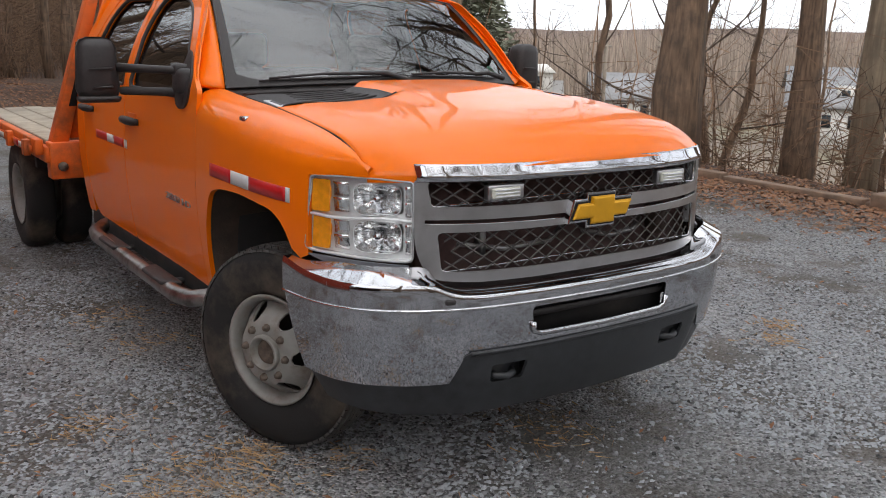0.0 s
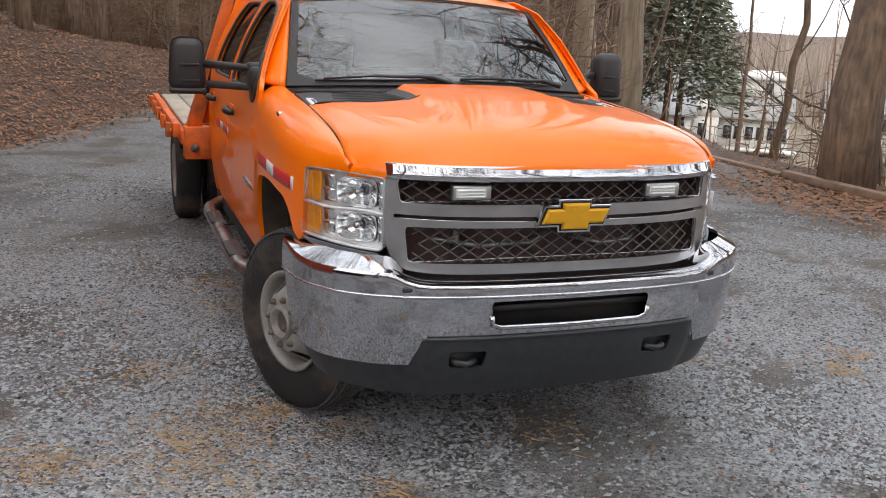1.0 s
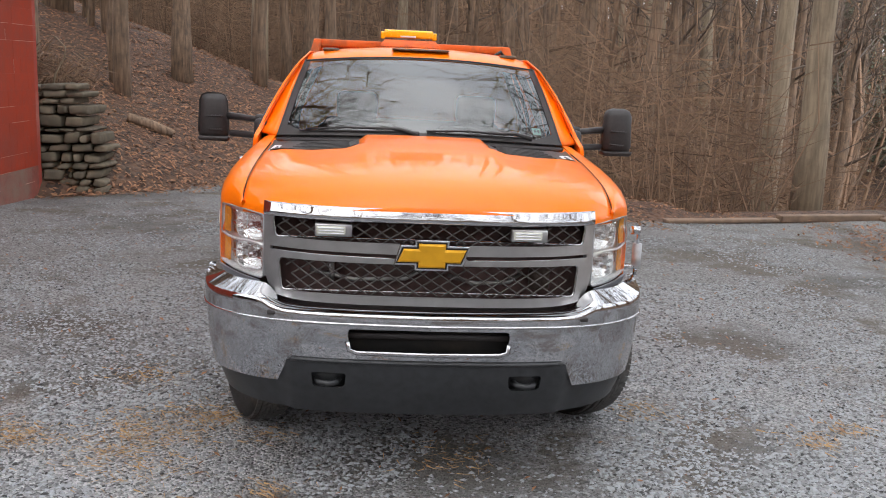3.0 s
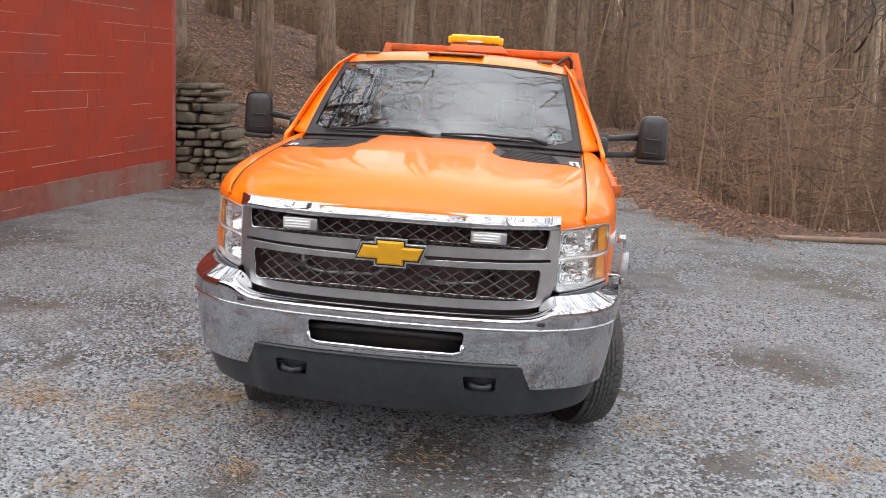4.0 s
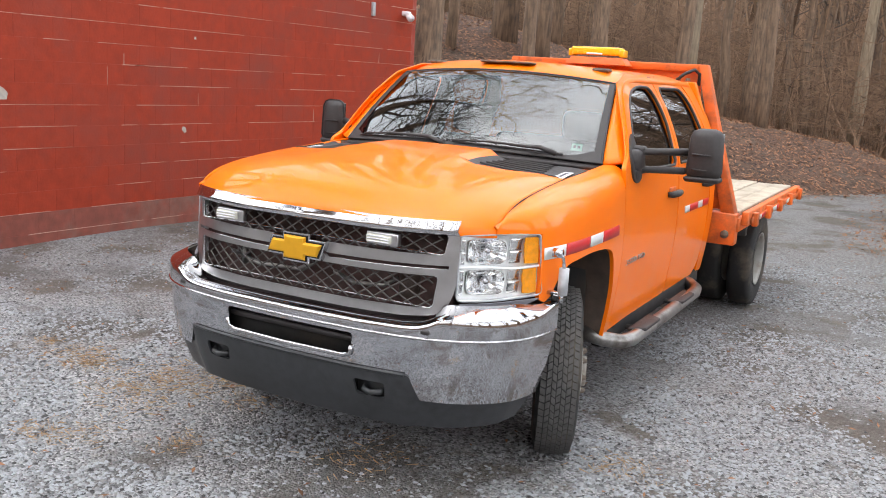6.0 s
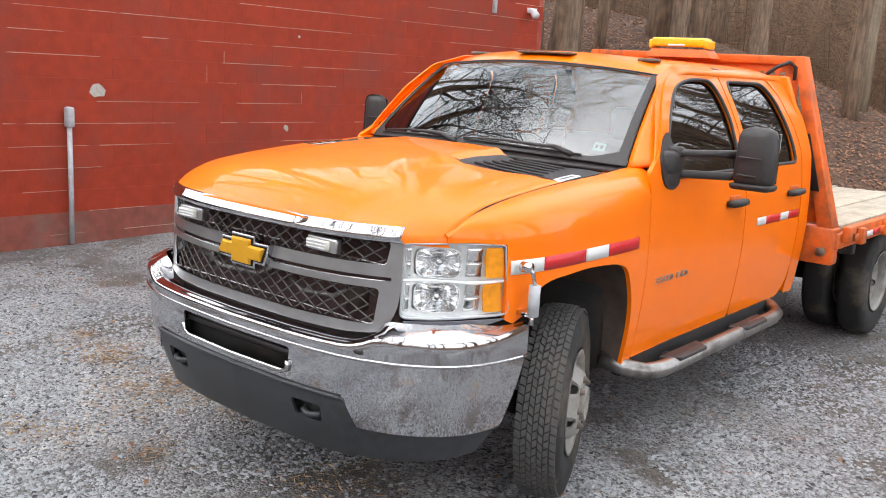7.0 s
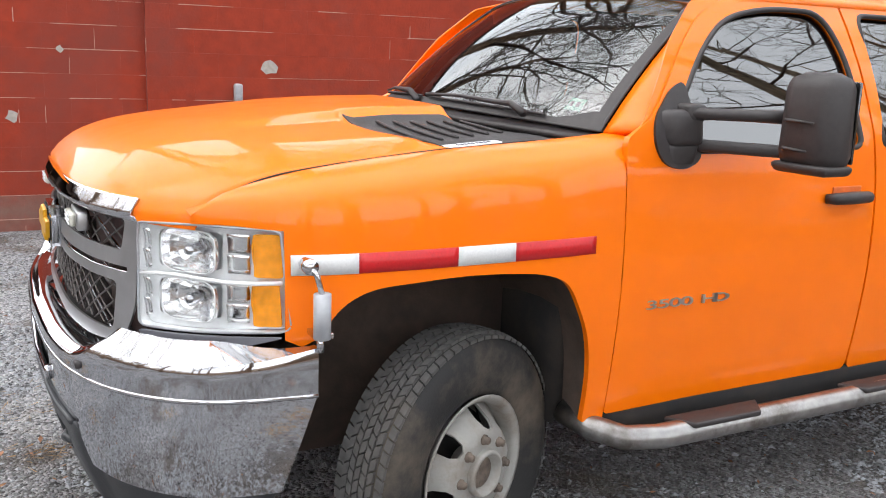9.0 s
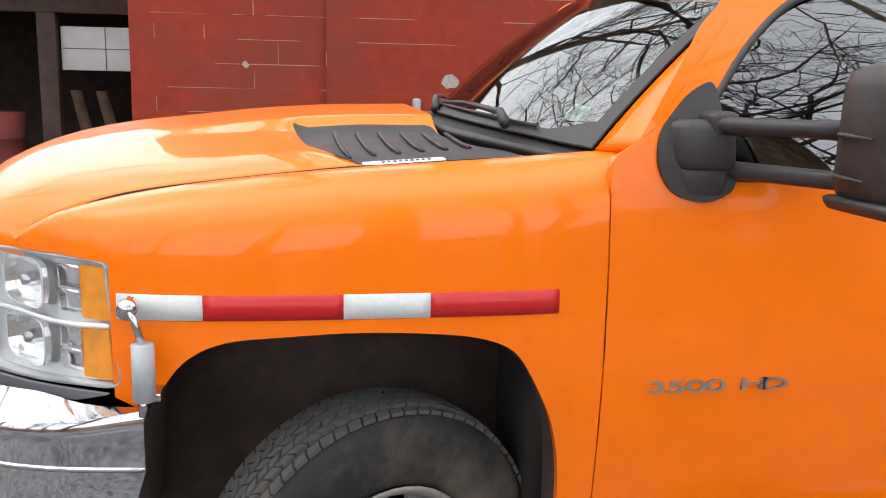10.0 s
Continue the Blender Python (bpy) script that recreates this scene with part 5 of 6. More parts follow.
part("mount_plate", hexa([(-0.26, 2.78, 1.93), (0.22, 2.78, 1.93), (0.22, 2.95, 1.93), (-0.26, 2.95, 1.93), (-0.22, 2.80, 1.985), (0.17, 2.80, 1.985), (0.17, 2.94, 1.985), (-0.22, 2.94, 1.985)], 0.004), WORN_ORANGE, beacon, "rusty mounting plate")
part("label_plate", box(-0.10, 0.02, 2.796, 2.80, 2.004, 2.016), WHITE_PLATE, beacon)

# ---- the land: one sheet from the gravel lot to the hills ----
foot_x = curve([-60, 5.5, 7.5, 7.9, 8.4, 8.8, 9.4, 10.5, 12, 14, 15.2, 16.2, 17.3, 19, 24, 45], [-40, -7.2, -5.4, -4.5, -3.7, -3.3, -2.85, -2.3, -1.75, -1.0, 0.1, 0.95, 1.6, 2.3, 5, 20])
road_x = curve([-80, 5.5, 6.7, 7.6, 8.0, 9.35, 11.6, 14.5, 17.7, 20, 30, 45], [3.4, 3.3, 2.8, 2.45, 2.2, 1.9, 1.75, 1.85, 1.9, 2.6, 8, 23])


def beyond(x, y):
    """How far a place lies outside the lot and the road, on the side of the drop."""
    return min(x - road_x(y), max(x - 6.75, y - 6.80 - 0.2385 * (x - 3.35)))


steep = curve([0, 8, 9, 10, 13, 18, 30], [0.95, 0.95, 0.80, 0.62, 0.55, 0.5, 0.5])
crest = curve([-9, -6, -4.5, -2.7, -1, 0, 1, 2, 4], [4.6, 3.5, 2.4, 1.6, 1.35, 1.2, 0.7, 0.35, 0.2])


def land(x, y):
    """The ground's height."""
    z = 0.012 * math.sin(x * 1.3 + 0.7 * y) + 0.010 * math.sin(y * 1.7 - x * 0.6)
    z -= 0.10 * smooth01((y - 4.6) / 3.6) * smooth01((3.2 - x) / 2.4)
    if y > 5.0:
        d = foot_x(y) - x
        if d > 0:
            up = steep(y) * d * smooth01(d / 1.0 + 0.25)
            top = crest(x) * (1 - 0.6 * smooth01((y - 17) / 9))
            up = top * (1 - math.exp(-(up / top) ** 1.6)) if up < 4 * top else top
            z += up + 0.10 * noise.noise((x * 0.7, y * 0.7, 0)) * min(1, d)
    e = beyond(x, y)
    if e > 0:
        z += 0.16 * smooth01(e / 0.6) * smooth01((4.2 - x) / 0.8) - 0.42 * max(0, e - 0.9)
    if y < -14:
        z += min(0.30 * (-14 - y), 9)
    z = max(z, -7.5)
    if y > 30:
        z += 0.08 * (min(y, 110) - 30) * smooth01((0.58 * y - x) / 16)
    r = math.hypot(x - 20, y)
    if r > 130:
        z += min(20, 0.07 * (r - 130)) * (0.6 + 0.75 * noise.noise((x * 0.009, y * 0.009, 3)))
    return z


def land_kind(x, y):
    if y > 5.0 and x < foot_x(y) - 0.05:
        return 1
    e = beyond(x, y)
    if e > 0:
        return 2 if land(x, y) < -6.5 else 1
    if y < -16 or x < -30 or y > 27:
        return 1
    return 0


def spaced(lo, hi, fine0, fine1, step, grow):
    out, v, s = [], fine0, step
    while v > lo:
        s *= grow
        v -= s
        out.append(max(v, lo))
    out = out[::-1]
    v = fine0
    while v < fine1:
        out.append(v)
        v += step
    s = step
    while v < hi:
        out.append(v)
        s *= grow
        v += s
    return out + [hi]


gx = spaced(-900, 900, -8, 8, 0.16, 1.22)
gy = spaced(-900, 900, -6, 20, 0.16, 1.22)
gv = [(x, y, land(x, y)) for y in gy for x in gx]
gf, gm = [], []
for j in range(len(gy) - 1):
    for i in range(len(gx) - 1):
        a = j * len(gx) + i
        gf.append((a, a + 1, a + 1 + len(gx), a + len(gx)))
        gm.append(land_kind((gx[i] + gx[i + 1]) / 2, (gy[j] + gy[j + 1]) / 2))
me = bpy.data.meshes.new("ground")
me.from_pydata(gv, [], gf)
for mt in (GRAVEL, LITTER, FIELD):
    me.materials.append(mt)
me.polygons.foreach_set("material_index", gm)
me.shade_smooth()
tagged(new("ground", me), "grey gravel lot running into leaf-covered banks and fields", "ground", kind="structure")


def scatter(name, label, category, material, spots, make):
    """Many small pieces of loose stuff, joined into one object."""
    vs, fs = [], []
    for s in spots:
        v, f = make(*s)
        n = len(vs)
        vs += v
        fs += [tuple(i + n for i in t) for t in f]
    m = bpy.data.meshes.new(name)
    m.from_pydata(vs, [], fs)
    m.materials.append(material)
    return tagged(new(name, m), label, category, kind="stuff")


def slope_at(x, y):
    e = 0.08
    return Vector((land(x - e, y) - land(x + e, y), land(x, y - e) - land(x, y + e), 2 * e)).normalized()


def leaf(x, y, size, z=None):
    n = slope_at(x, y)
    n = (n + Vector((random.uniform(-0.5, 0.5), random.uniform(-0.5, 0.5), 0.25))).normalized()
    a = n.orthogonal().normalized()
    a = (a * math.cos(ang := random.uniform(0, 6.28)) + n.cross(a) * math.sin(ang)).normalized()
    b = n.cross(a)
    c = Vector((x, y, (land(x, y) if z is None else z) + 0.012 + random.uniform(0, 0.02)))
    w = size * random.uniform(0.45, 0.8)
    curl = size * random.uniform(0.05, 0.3)
    v = [c - a * size, c + b * w * 0.5 + n * curl - a * size * 0.2, c + a * size * 0.8 + n * curl * 0.5, c - b * w * 0.5 + n * curl - a * size * 0.1]
    return [tuple(p) for p in v], [(0, 1, 3), (1, 2, 3)]


rng = random.Random(5)
spots = []
while len(spots) < 38000:
    x, y = rng.uniform(-13, 2.5), rng.uniform(6, 30)
    d = foot_x(y) - x
    if d > -0.3 - 0.6 * rng.random() ** 3 and rng.random() < min(1, 9 / max(4, y - 3)) and not (x < -4.7 and y < 8.3):
        spots.append((x, y, rng.uniform(0.034, 0.072)))
while len(spots) < 46000:
    y = rng.uniform(5.8, 22)
    x = road_x(y) + rng.triangular(-0.7, 3.0, 0.5)
    if y < 7.2 and x > 3.2:
        continue
    spots.append((x, y, rng.uniform(0.03, 0.055)))
while len(spots) < 61000:
    y = rng.triangular(-9, 7.2, 4)
    x = 6.6 + rng.triangular(-1.9, 1.2, -0.35)
    spots.append((x, y, rng.uniform(0.028, 0.055)))
while len(spots) < 64500:
    spots.append((rng.uniform(-4.8, 6), rng.uniform(-4.5, 9), rng.triangular(0.010, 0.035, 0.014)))
scatter("fallen_leaves", "dry brown fallen leaves on bank and verges", "leaves", LEAF, spots, leaf)


def needle(x, y, size):
    a = rng.uniform(0, 3.14)
    dx, dy = math.cos(a) * size, math.sin(a) * size
    z = land(x, y) + 0.016
    return [(x - dx, y - dy, z), (x + dx, y + dy, z + rng.uniform(0, 0.01)), (x + dx * 0.9 - dy * 0.09, y + dy * 0.9 + dx * 0.09, z + 0.002)], [(0, 1, 2)]


patches = [(rng.uniform(-3.4, 2.6), rng.uniform(-3.3, 0.2), rng.uniform(0.04, 0.10)) for _ in range(16)]
patches += [(-2.0, -0.2, 0.12), (-1.41, -0.38, 0.14), (-1.36, -0.08, 0.12), (-1.15, 0.06, 0.15), (-1.27, -1.06, 0.08), (-1.11, -1.0, 0.10), (-0.63, -0.76, 0.08), (1.21, 0.19, 0.10), (-0.98, 0.05, 0.08), (-0.98, 0.05, 0.06),
            (-1.3, -0.23, 0.15), (-1.2, -0.57, 0.14), (-1.88, -0.26, 0.14), (-1.46, 0.62, 0.14), (-0.97, 2.12, 0.14), (-0.91, 1.53, 0.12), (-1.09, -0.16, 0.12), (0.15, -0.42, 0.13)]
spots = [(px + rng.gauss(0, r), py + rng.gauss(0, r * 0.8), rng.uniform(0.015, 0.04)) for px, py, r in patches for _ in range(int(1000 * r))]
scatter("straw_needles", "small patches of yellow straw and pine needles on the gravel", "straw", NEEDLE, spots, needle)


def pebble(x, y, size):
    z = land(x, y) + size * 0.15
    v = []
    for dx, dy, dz in ((1, 0, 0), (0, 1, 0), (-1, 0, 0), (0, -1, 0), (0, 0, 1)):
        k = size * rng.uniform(0.6, 1.2)
        v.append((x + dx * k + rng.uniform(-0.3, 0.3) * size, y + dy * k + rng.uniform(-0.3, 0.3) * size, z + dz * k * 0.55))
    return v, [(0, 1, 4), (1, 2, 4), (2, 3, 4), (3, 0, 4)]


spots = []
while len(spots) < 150000:
    x, y = rng.triangular(-5.0, 6.6, 0.0), rng.triangular(-3.8, 8, -2.0)
    if land_kind(x, y) == 0 and (noise.noise((x * 0.9, y * 0.9, 7)) + 0.5 * noise.noise((x * 2.6, y * 2.6, 2)) > -0.10 or rng.random() < 0.12):
        spots.append((x, y, rng.triangular(0.004, 0.020, 0.0065)))
scatter("gravel_stones", "loose crushed grey gravel stones", "gravel", PEBBLE, spots, pebble)

# edging along the drop: old timbers, with a stone step at one end
line = [(3.35, 6.72), (6.62, 7.50), (6.60, 2.05), (6.62, -6.0)]
edging = thing("edging", "low weathered timber edging along the edge of the lot", "edging", kind="structure")
for (ax, ay), (bx_, by_) in zip(line, line[1:]):
    a, b = Vector((ax, ay, 0)), Vector((bx_, by_, 0))
    n = max(1, round((b - a).length / 1.8))
    for i in range(n):
        p, q_ = a.lerp(b, (i + 0.01) / n), a.lerp(b, (i + 0.99) / n)
        d = (q_ - p).normalized()
        w = Vector((-d.y, d.x, 0)) * 0.075
        h = (0.050 if ay > 6 and by_ > 6 else 0.060) + 0.015 * ((i * 5) % 3)
        j = Vector((0, 0, 0.012 * ((i * 3) % 2)))
        part("timber", hexa([p - w, p + w, q_ + w, q_ - w] + [v + Vector((0, 0, h)) + j for v in (p - w, p + w, q_ + w, q_ - w)], 0.012), TIMBER, edging)
for i, (x, y, w, l, h) in enumerate(((6.62, 1.75, 0.13, 0.22, 0.16), (6.66, 1.30, 0.14, 0.20, 0.13), (6.60, 0.85, 0.15, 0.22, 0.15), (6.72, 1.55, 0.12, 0.2, 0.26), (6.74, 1.08, 0.12, 0.22, 0.25))):
    part("stone", hexa([(x + sx * w, y + sy * l, z) for z in (0, h) for sx, sy in ((-1, -1), (1, -1), (1, 1), (-1, 1))], 0.02), TIMBER, edging)

# ---- trees ----
def tree_meshes(seed, height, r, limbs, first, spread, twigs, lean=0.02, crook=0.04):
    """A bare tree: a bent, tapered trunk, and a crown of limbs, branches and twigs."""
    g = random.Random(seed)
    n = 12
    pts, rad = [Vector((0, 0, -0.6))], [r * 1.35]
    x = y = 0
    for i in range(1, n + 1):
        t = i / n
        x += g.gauss(lean, crook) * height / n
        y += g.gauss(0, crook) * height / n
        pts.append(Vector((x, y, height * t)))
        rad.append(r * (1.18 if i == 1 and height > 6 else 1) * (1 - t) ** 0.8 + 0.012)
    trunk = tube(pts, rad, 9)
    vs, fs = [], []

    def stick(path, radii, sides):
        n0 = len(vs)
        for k, p in enumerate(path):
            d = (path[min(k + 1, len(path) - 1)] - path[max(k - 1, 0)]).normalized()
            a = d.orthogonal().normalized()
            b = d.cross(a)
            for s_ in range(sides):
                w = 2 * math.pi * s_ / sides
                vs.append(tuple(p + (a * math.cos(w) + b * math.sin(w)) * radii[k]))
        for k in range(len(path) - 1):
            for s_ in range(sides):
                a0, a1 = n0 + k * sides + s_, n0 + k * sides + (s_ + 1) % sides
                fs.append((a0, a1, a1 + sides, a0 + sides))

    def grow(base, d, length, rr, depth):
        path, radii, p = [base], [rr], base.copy()
        dd = d.copy()
        seg = 5 if depth < 2 else 3
        for k in range(seg):
            dd = (dd + Vector((g.gauss(0, 0.22), g.gauss(0, 0.22), g.gauss(0.07, 0.16)))).normalized()
            p = p + dd * length / seg
            path.append(p.copy())
            radii.append(max(0.0035, rr * (1 - (k + 1) / seg * 0.85)))
        stick(path, radii, 5 if depth == 0 else (4 if depth == 1 else 3))
        if depth < 2:
            m = twigs if depth == 0 else max(3, twigs - 2)
            for k in range(m):
                t = g.uniform(0.25, 1)
                at = path[min(seg, max(1, round(t * seg)))]
                side = Vector((g.gauss(0, 1), g.gauss(0, 1), g.gauss(0.2, 0.6))).normalized()
                grow(at, (dd * 0.5 + side).normalized(), length * g.uniform(0.35, 0.6), max(0.005, rr * 0.42), depth + 1)

    for k in range(limbs):
        t = first + (1 - first) * (k + g.random()) / limbs
        i = min(n - 1, int(t * n))
        base = pts[i].lerp(pts[i + 1], t * n - i)
        w = g.uniform(0, 6.28)
        up = g.uniform(0.25, 0.9)
        grow(base, Vector((math.cos(w), math.sin(w), up)).normalized(), spread * g.uniform(0.6, 1.1) * (1.15 - 0.6 * t), max(0.016, rad[i] * 0.28), 0)
    me_ = bpy.data.meshes.new("crown")
    me_.from_pydata(vs, [], fs)
    return trunk, me_


def tree_kind(name, label, bark, *args, **kw):
    trunk, crown = tree_meshes(*args, **kw)
    t = thing(name, label, "tree")
    part("trunk", trunk, bark, t)
    crown.materials.append(TWIG)
    c = new("crown", crown)
    c.parent = t
    return t


KINDS = [
    tree_kind("bare_tree", "tall bare tree with straight pale trunk behind the edging", PALE_BARK, 11, 16, 0.19, 11, 0.35, 4.0, 6, lean=0.03, crook=0.025),
    tree_kind("bare_tree", "stout dark leafless tree on the wooded slope", BARK, 12, 15, 0.26, 14, 0.28, 5.2, 6, crook=0.03),
    tree_kind("bare_tree", "slender leafless tree in the woods", BARK, 13, 12, 0.11, 10, 0.25, 2.8, 5, crook=0.05),
    tree_kind("bare_tree", "thin leaning leafless sapling", BARK, 14, 7, 0.055, 9, 0.15, 1.9, 5, lean=0.12, crook=0.12),
    tree_kind("bare_tree", "tall leafless woodland tree with grey-brown trunk", PALE_BARK, 15, 18, 0.17, 12, 0.40, 3.6, 6, crook=0.03),
    tree_kind("bare_tree", "crooked small leafless tree by the edging", BARK, 16, 6, 0.075, 10, 0.18, 2.4, 6, lean=-0.10, crook=0.16),
    tree_kind("bare_tree", "wide-branched bare tree overhanging the lot", BARK, 17, 13, 0.28, 22, 0.25, 8.6, 8, crook=0.05),
]


def plant(kind, x, y, turn=0.0, size=1.0, lean=(0, 0)):
    src = KINDS[kind]
    ob = copy_thing(src, pose(x, y, land(x, y) - 0.05, lean[0], lean[1], turn) @ Matrix.Scale(size, 4))
    ob.scale = (size,) * 3
    return ob


PLACED = [(0, 6.75, 11.7, 20, 1.05), (0, 6.45, 9.4, 200, 1.05), (6, 7.0, 5.0, 0, 1.0), (1, 7.22, 5.22, 120, 0.80), (1, 8.5, 4.2, 60, 0.72), (4, 8.6, 3.35, 0, 1.0), (3, 8.9, 3.1, 70, 0.9),
          (3, 9.1, 8.9, 10, 1.15), (5, 8.8, 6.1, 0, 1.0), (5, 8.95, 5.9, 160, 0.8), (5, 11.0, 7.6, 40, 1.0), (2, 18.0, 21.0, 200, 0.85), (3, 21.0, 17.0, 120, 1.1), (2, 24.0, 14.0, 20, 0.9), (4, 10.4, 1.0, 0, 1.0), (1, 9.6, -1.2, 30, 1.0),
          (2, 4.4, 11.5, 0, 1.1), (2, 8.0, 14.0, 90, 1.1), (2, 9.2, 16.5, 10, 1.2),
          (6, -5.69, 10.2, 30, 0.85), (2, -4.9, 12.6, 40, 1.1), (1, -8.3, 12.8, 10, 1.0), (4, -3.2, 18.0, 70, 1.0), (2, -7.2, 19.5, 0, 1.2), (4, -9, 24, 0, 1.0), (1, -2.2, 21.0, 10, 0.8), (4, 0.2, 22.5, 10, 0.9), (2, 2.9, 19.0, 10, 1.3), (1, -4.4, 15.2, 20, 0.7), (2, -3.0, 17.0, 80, 1.2), (2, -6.2, 16.4, 200, 1.3), (2, -1.6, 19.2, 10, 1.2), (2, -5.2, 13.4, 140, 1.0)]
for k, x, y, a, sz in PLACED:
    plant(k, x, y, a, sz)
woods = random.Random(21)
done = 0
while done < 230:
    y = woods.triangular(9, 48, 20)
    x = woods.uniform(-26, 34)
    d, e = foot_x(min(y, 45)) - x, beyond(x, min(y, 45))
    if not (abs(x + 0.6 + 0.179 * (y + 4.3)) < 1.0 and y < 36) and (d > 1.4 or e > 0.9) and not (x < -4.5 and y < 9) and not (e > 0 and y < 12 and x > 4.2) and not (e > 0 and x > 0.58 * y + 1.0) and not (d > 0 and d < 5 and y < 21):
        plant(woods.choice((1, 2, 2, 2, 4, 3, 3)), x, y, woods.uniform(0, 360), woods.uniform(0.75, 1.2), (woods.uniform(-3, 3), woods.uniform(-3, 3)))
        done += 1
# trees that overhang the lot in front of the truck
for k, x, y, a, sz in ((6, -2.5, -9.5, 0, 1.0), (6, 4.6, -9.0, 140, 1.0), (6, 9.4, -5.0, 60, 0.95), (1, 0.5, -16, 0, 1.1), (4, -8, -15, 50, 1.0), (1, 13, -12, 200, 1.1), (4, 8, -17, 20, 1.0), (6, 9.4, 1.2, 250, 1.4), (6, -7.6, 9.6, 0, 1.2), (6, -9.9, 2.2, 80, 1.75), (6, -9.9, -0.4, 300, 1.45), (6, -10.0, 5.6, 200, 1.6), (6, 2.0, -13.0, 100, 1.1), (6, 12.0, -9.0, 200, 1.0), (6, -6.8, -7.8, 20, 1.4), (2, -5, -20, 0, 1.2), (1, 18, -3, 0, 1.1)):
    plant(k, x, y, a, sz)
for src in KINDS:
    for o in (src, *src.children_recursive):
        bpy.data.objects.remove(o)


# brush and far woods
def wand(x, y, h, r, lean):
    z = land(x, y) - 0.05
    a = rng.uniform(0, 6.28)
    tx, ty = x + lean * h * math.cos(a), y + lean * h * math.sin(a)
    mx_, my_ = (x + tx) / 2 + rng.gauss(0, 0.07) * h, (y + ty) / 2 + rng.gauss(0, 0.07) * h
    v = []
    for (px, py, pz, rr) in ((x, y, z, r), (mx_, my_, z + h * 0.5, r * 0.7), (tx, ty, z + h, r * 0.25)):
        for k in range(3):
            v.append((px + rr * math.cos(2.09 * k), py + rr * math.sin(2.09 * k), pz))
    f = []
    for k in range(2):
        for s_ in range(3):
            p = k * 3
            f.append((p + s_, p + (s_ + 1) % 3, p + 3 + (s_ + 1) % 3, p + 3 + s_))
    for q in range(9):
        n0 = len(v)
        t = rng.uniform(0.12, 0.97)
        bx0, by0, bz0 = x + (tx - x) * t, y + (ty - y) * t, z + h * t
        w = rng.uniform(0, 6.28)
        L = rng.uniform(0.15, 0.42) * min(h, 5.0)
        e = 0.006 + 0.35 * r
        v += [(bx0, by0, bz0 - e), (bx0, by0, bz0 + e), (bx0 + L * math.cos(w), by0 + L * math.sin(w), bz0 + L * rng.uniform(-0.25, 0.9))]
        f.append((n0, n0 + 1, n0 + 2))
    return v, f


spots = []
while len(spots) < 9000:
    y = rng.uniform(7.4, 40)
    x = rng.uniform(-20, 30)
    e = beyond(x, min(y, 45))
    d = foot_x(min(y, 45)) - x
    open_view = x > 0.58 * y + 0.5
    if e > 0.8 and (not open_view or rng.random() < 0.10) or (d > 3.0 and y > 21 and rng.random() < 0.8):
        spots.append((x, y, rng.uniform(0.5, 1.2) if open_view else rng.uniform(1.0, 3.2), rng.uniform(0.006, 0.016), rng.uniform(0, 0.5)))
while len(spots) < 9700:
    x, y = rng.uniform(-6.6, -4.75), rng.uniform(8.6, 10.0)
    spots.append((x, y, rng.uniform(0.4, 1.0), rng.uniform(0.006, 0.016), rng.uniform(0.1, 0.9)))
while len(spots) < 10200:
    y = rng.uniform(-6, 7.5)
    x = rng.uniform(7.2, 12)
    spots.append((x, y, rng.uniform(0.5, 2.0), rng.uniform(0.005, 0.012), rng.uniform(0.1, 0.6)))
scatter("brush", "leafless brown brush on the slope beyond the lot", "brush", BRUSH, spots, wand)
spots = []
while len(spots) < 3000:
    a, r = rng.uniform(-0.35, 2.6), rng.triangular(34, 120, 50)
    x, y = r * math.cos(a), r * math.sin(a)
    if math.atan2(y, x) > 1.02 or rng.random() < 0.03:
        spots.append((x, y, rng.uniform(6, 15), rng.uniform(0.04, 0.11), rng.uniform(0, 0.08)))
while len(spots) < 4600:
    x, y = rng.uniform(-45, 45), rng.uniform(-75, -15)
    spots.append((x, y, rng.uniform(6, 13), rng.uniform(0.05, 0.14), rng.uniform(0, 0.1)))
hill = random.Random(31)
while len(spots) < 6400:
    y, x = hill.uniform(13, 62), hill.uniform(-42, 40)
    d, e = foot_x(min(y, 45)) - x, beyond(x, min(y, 45))
    if (d > 3.5 and y > 24 or e > 1.5) and x < 0.58 * y + 1.0:
        spots.append((x, y, hill.uniform(2, 11), hill.triangular(0.012, 0.10, 0.02), hill.triangular(0, 0.5, 0.05)))
scatter("far_woods", "distant leafless winter woods on the hills", "woods", BRUSH, spots, wand)


def canopy(x, y, h):
    """A far treetop: a few ragged upright slivers."""
    z = land(x, y)
    v, f = [], []
    for q in range(9):
        cx, cy = x + rng.gauss(0, 2.2), y + rng.gauss(0, 2.2)
        w, top = rng.uniform(0.05, 0.30), h * rng.uniform(0.35, 1)
        a = rng.uniform(0, 3.14)
        n0 = len(v)
        v += [(cx - w * math.cos(a), cy - w * math.sin(a), z - 0.5), (cx + w * math.cos(a), cy + w * math.sin(a), z - 0.5), (cx + rng.gauss(0, 0.5), cy + rng.gauss(0, 0.5), z + top)]
        f.append((n0, n0 + 1, n0 + 2))
    return v, f


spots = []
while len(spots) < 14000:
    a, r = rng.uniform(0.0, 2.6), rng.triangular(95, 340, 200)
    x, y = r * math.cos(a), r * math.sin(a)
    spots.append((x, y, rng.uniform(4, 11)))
scatter("far_canopy", "grey-brown mass of distant winter woods, haze in its colour", "woods", FAR_HAZE_TWIGS, spots, canopy)

# ---- the red block building ----
WALL_DIR = Vector((0.040, 1, 0)).normalized()
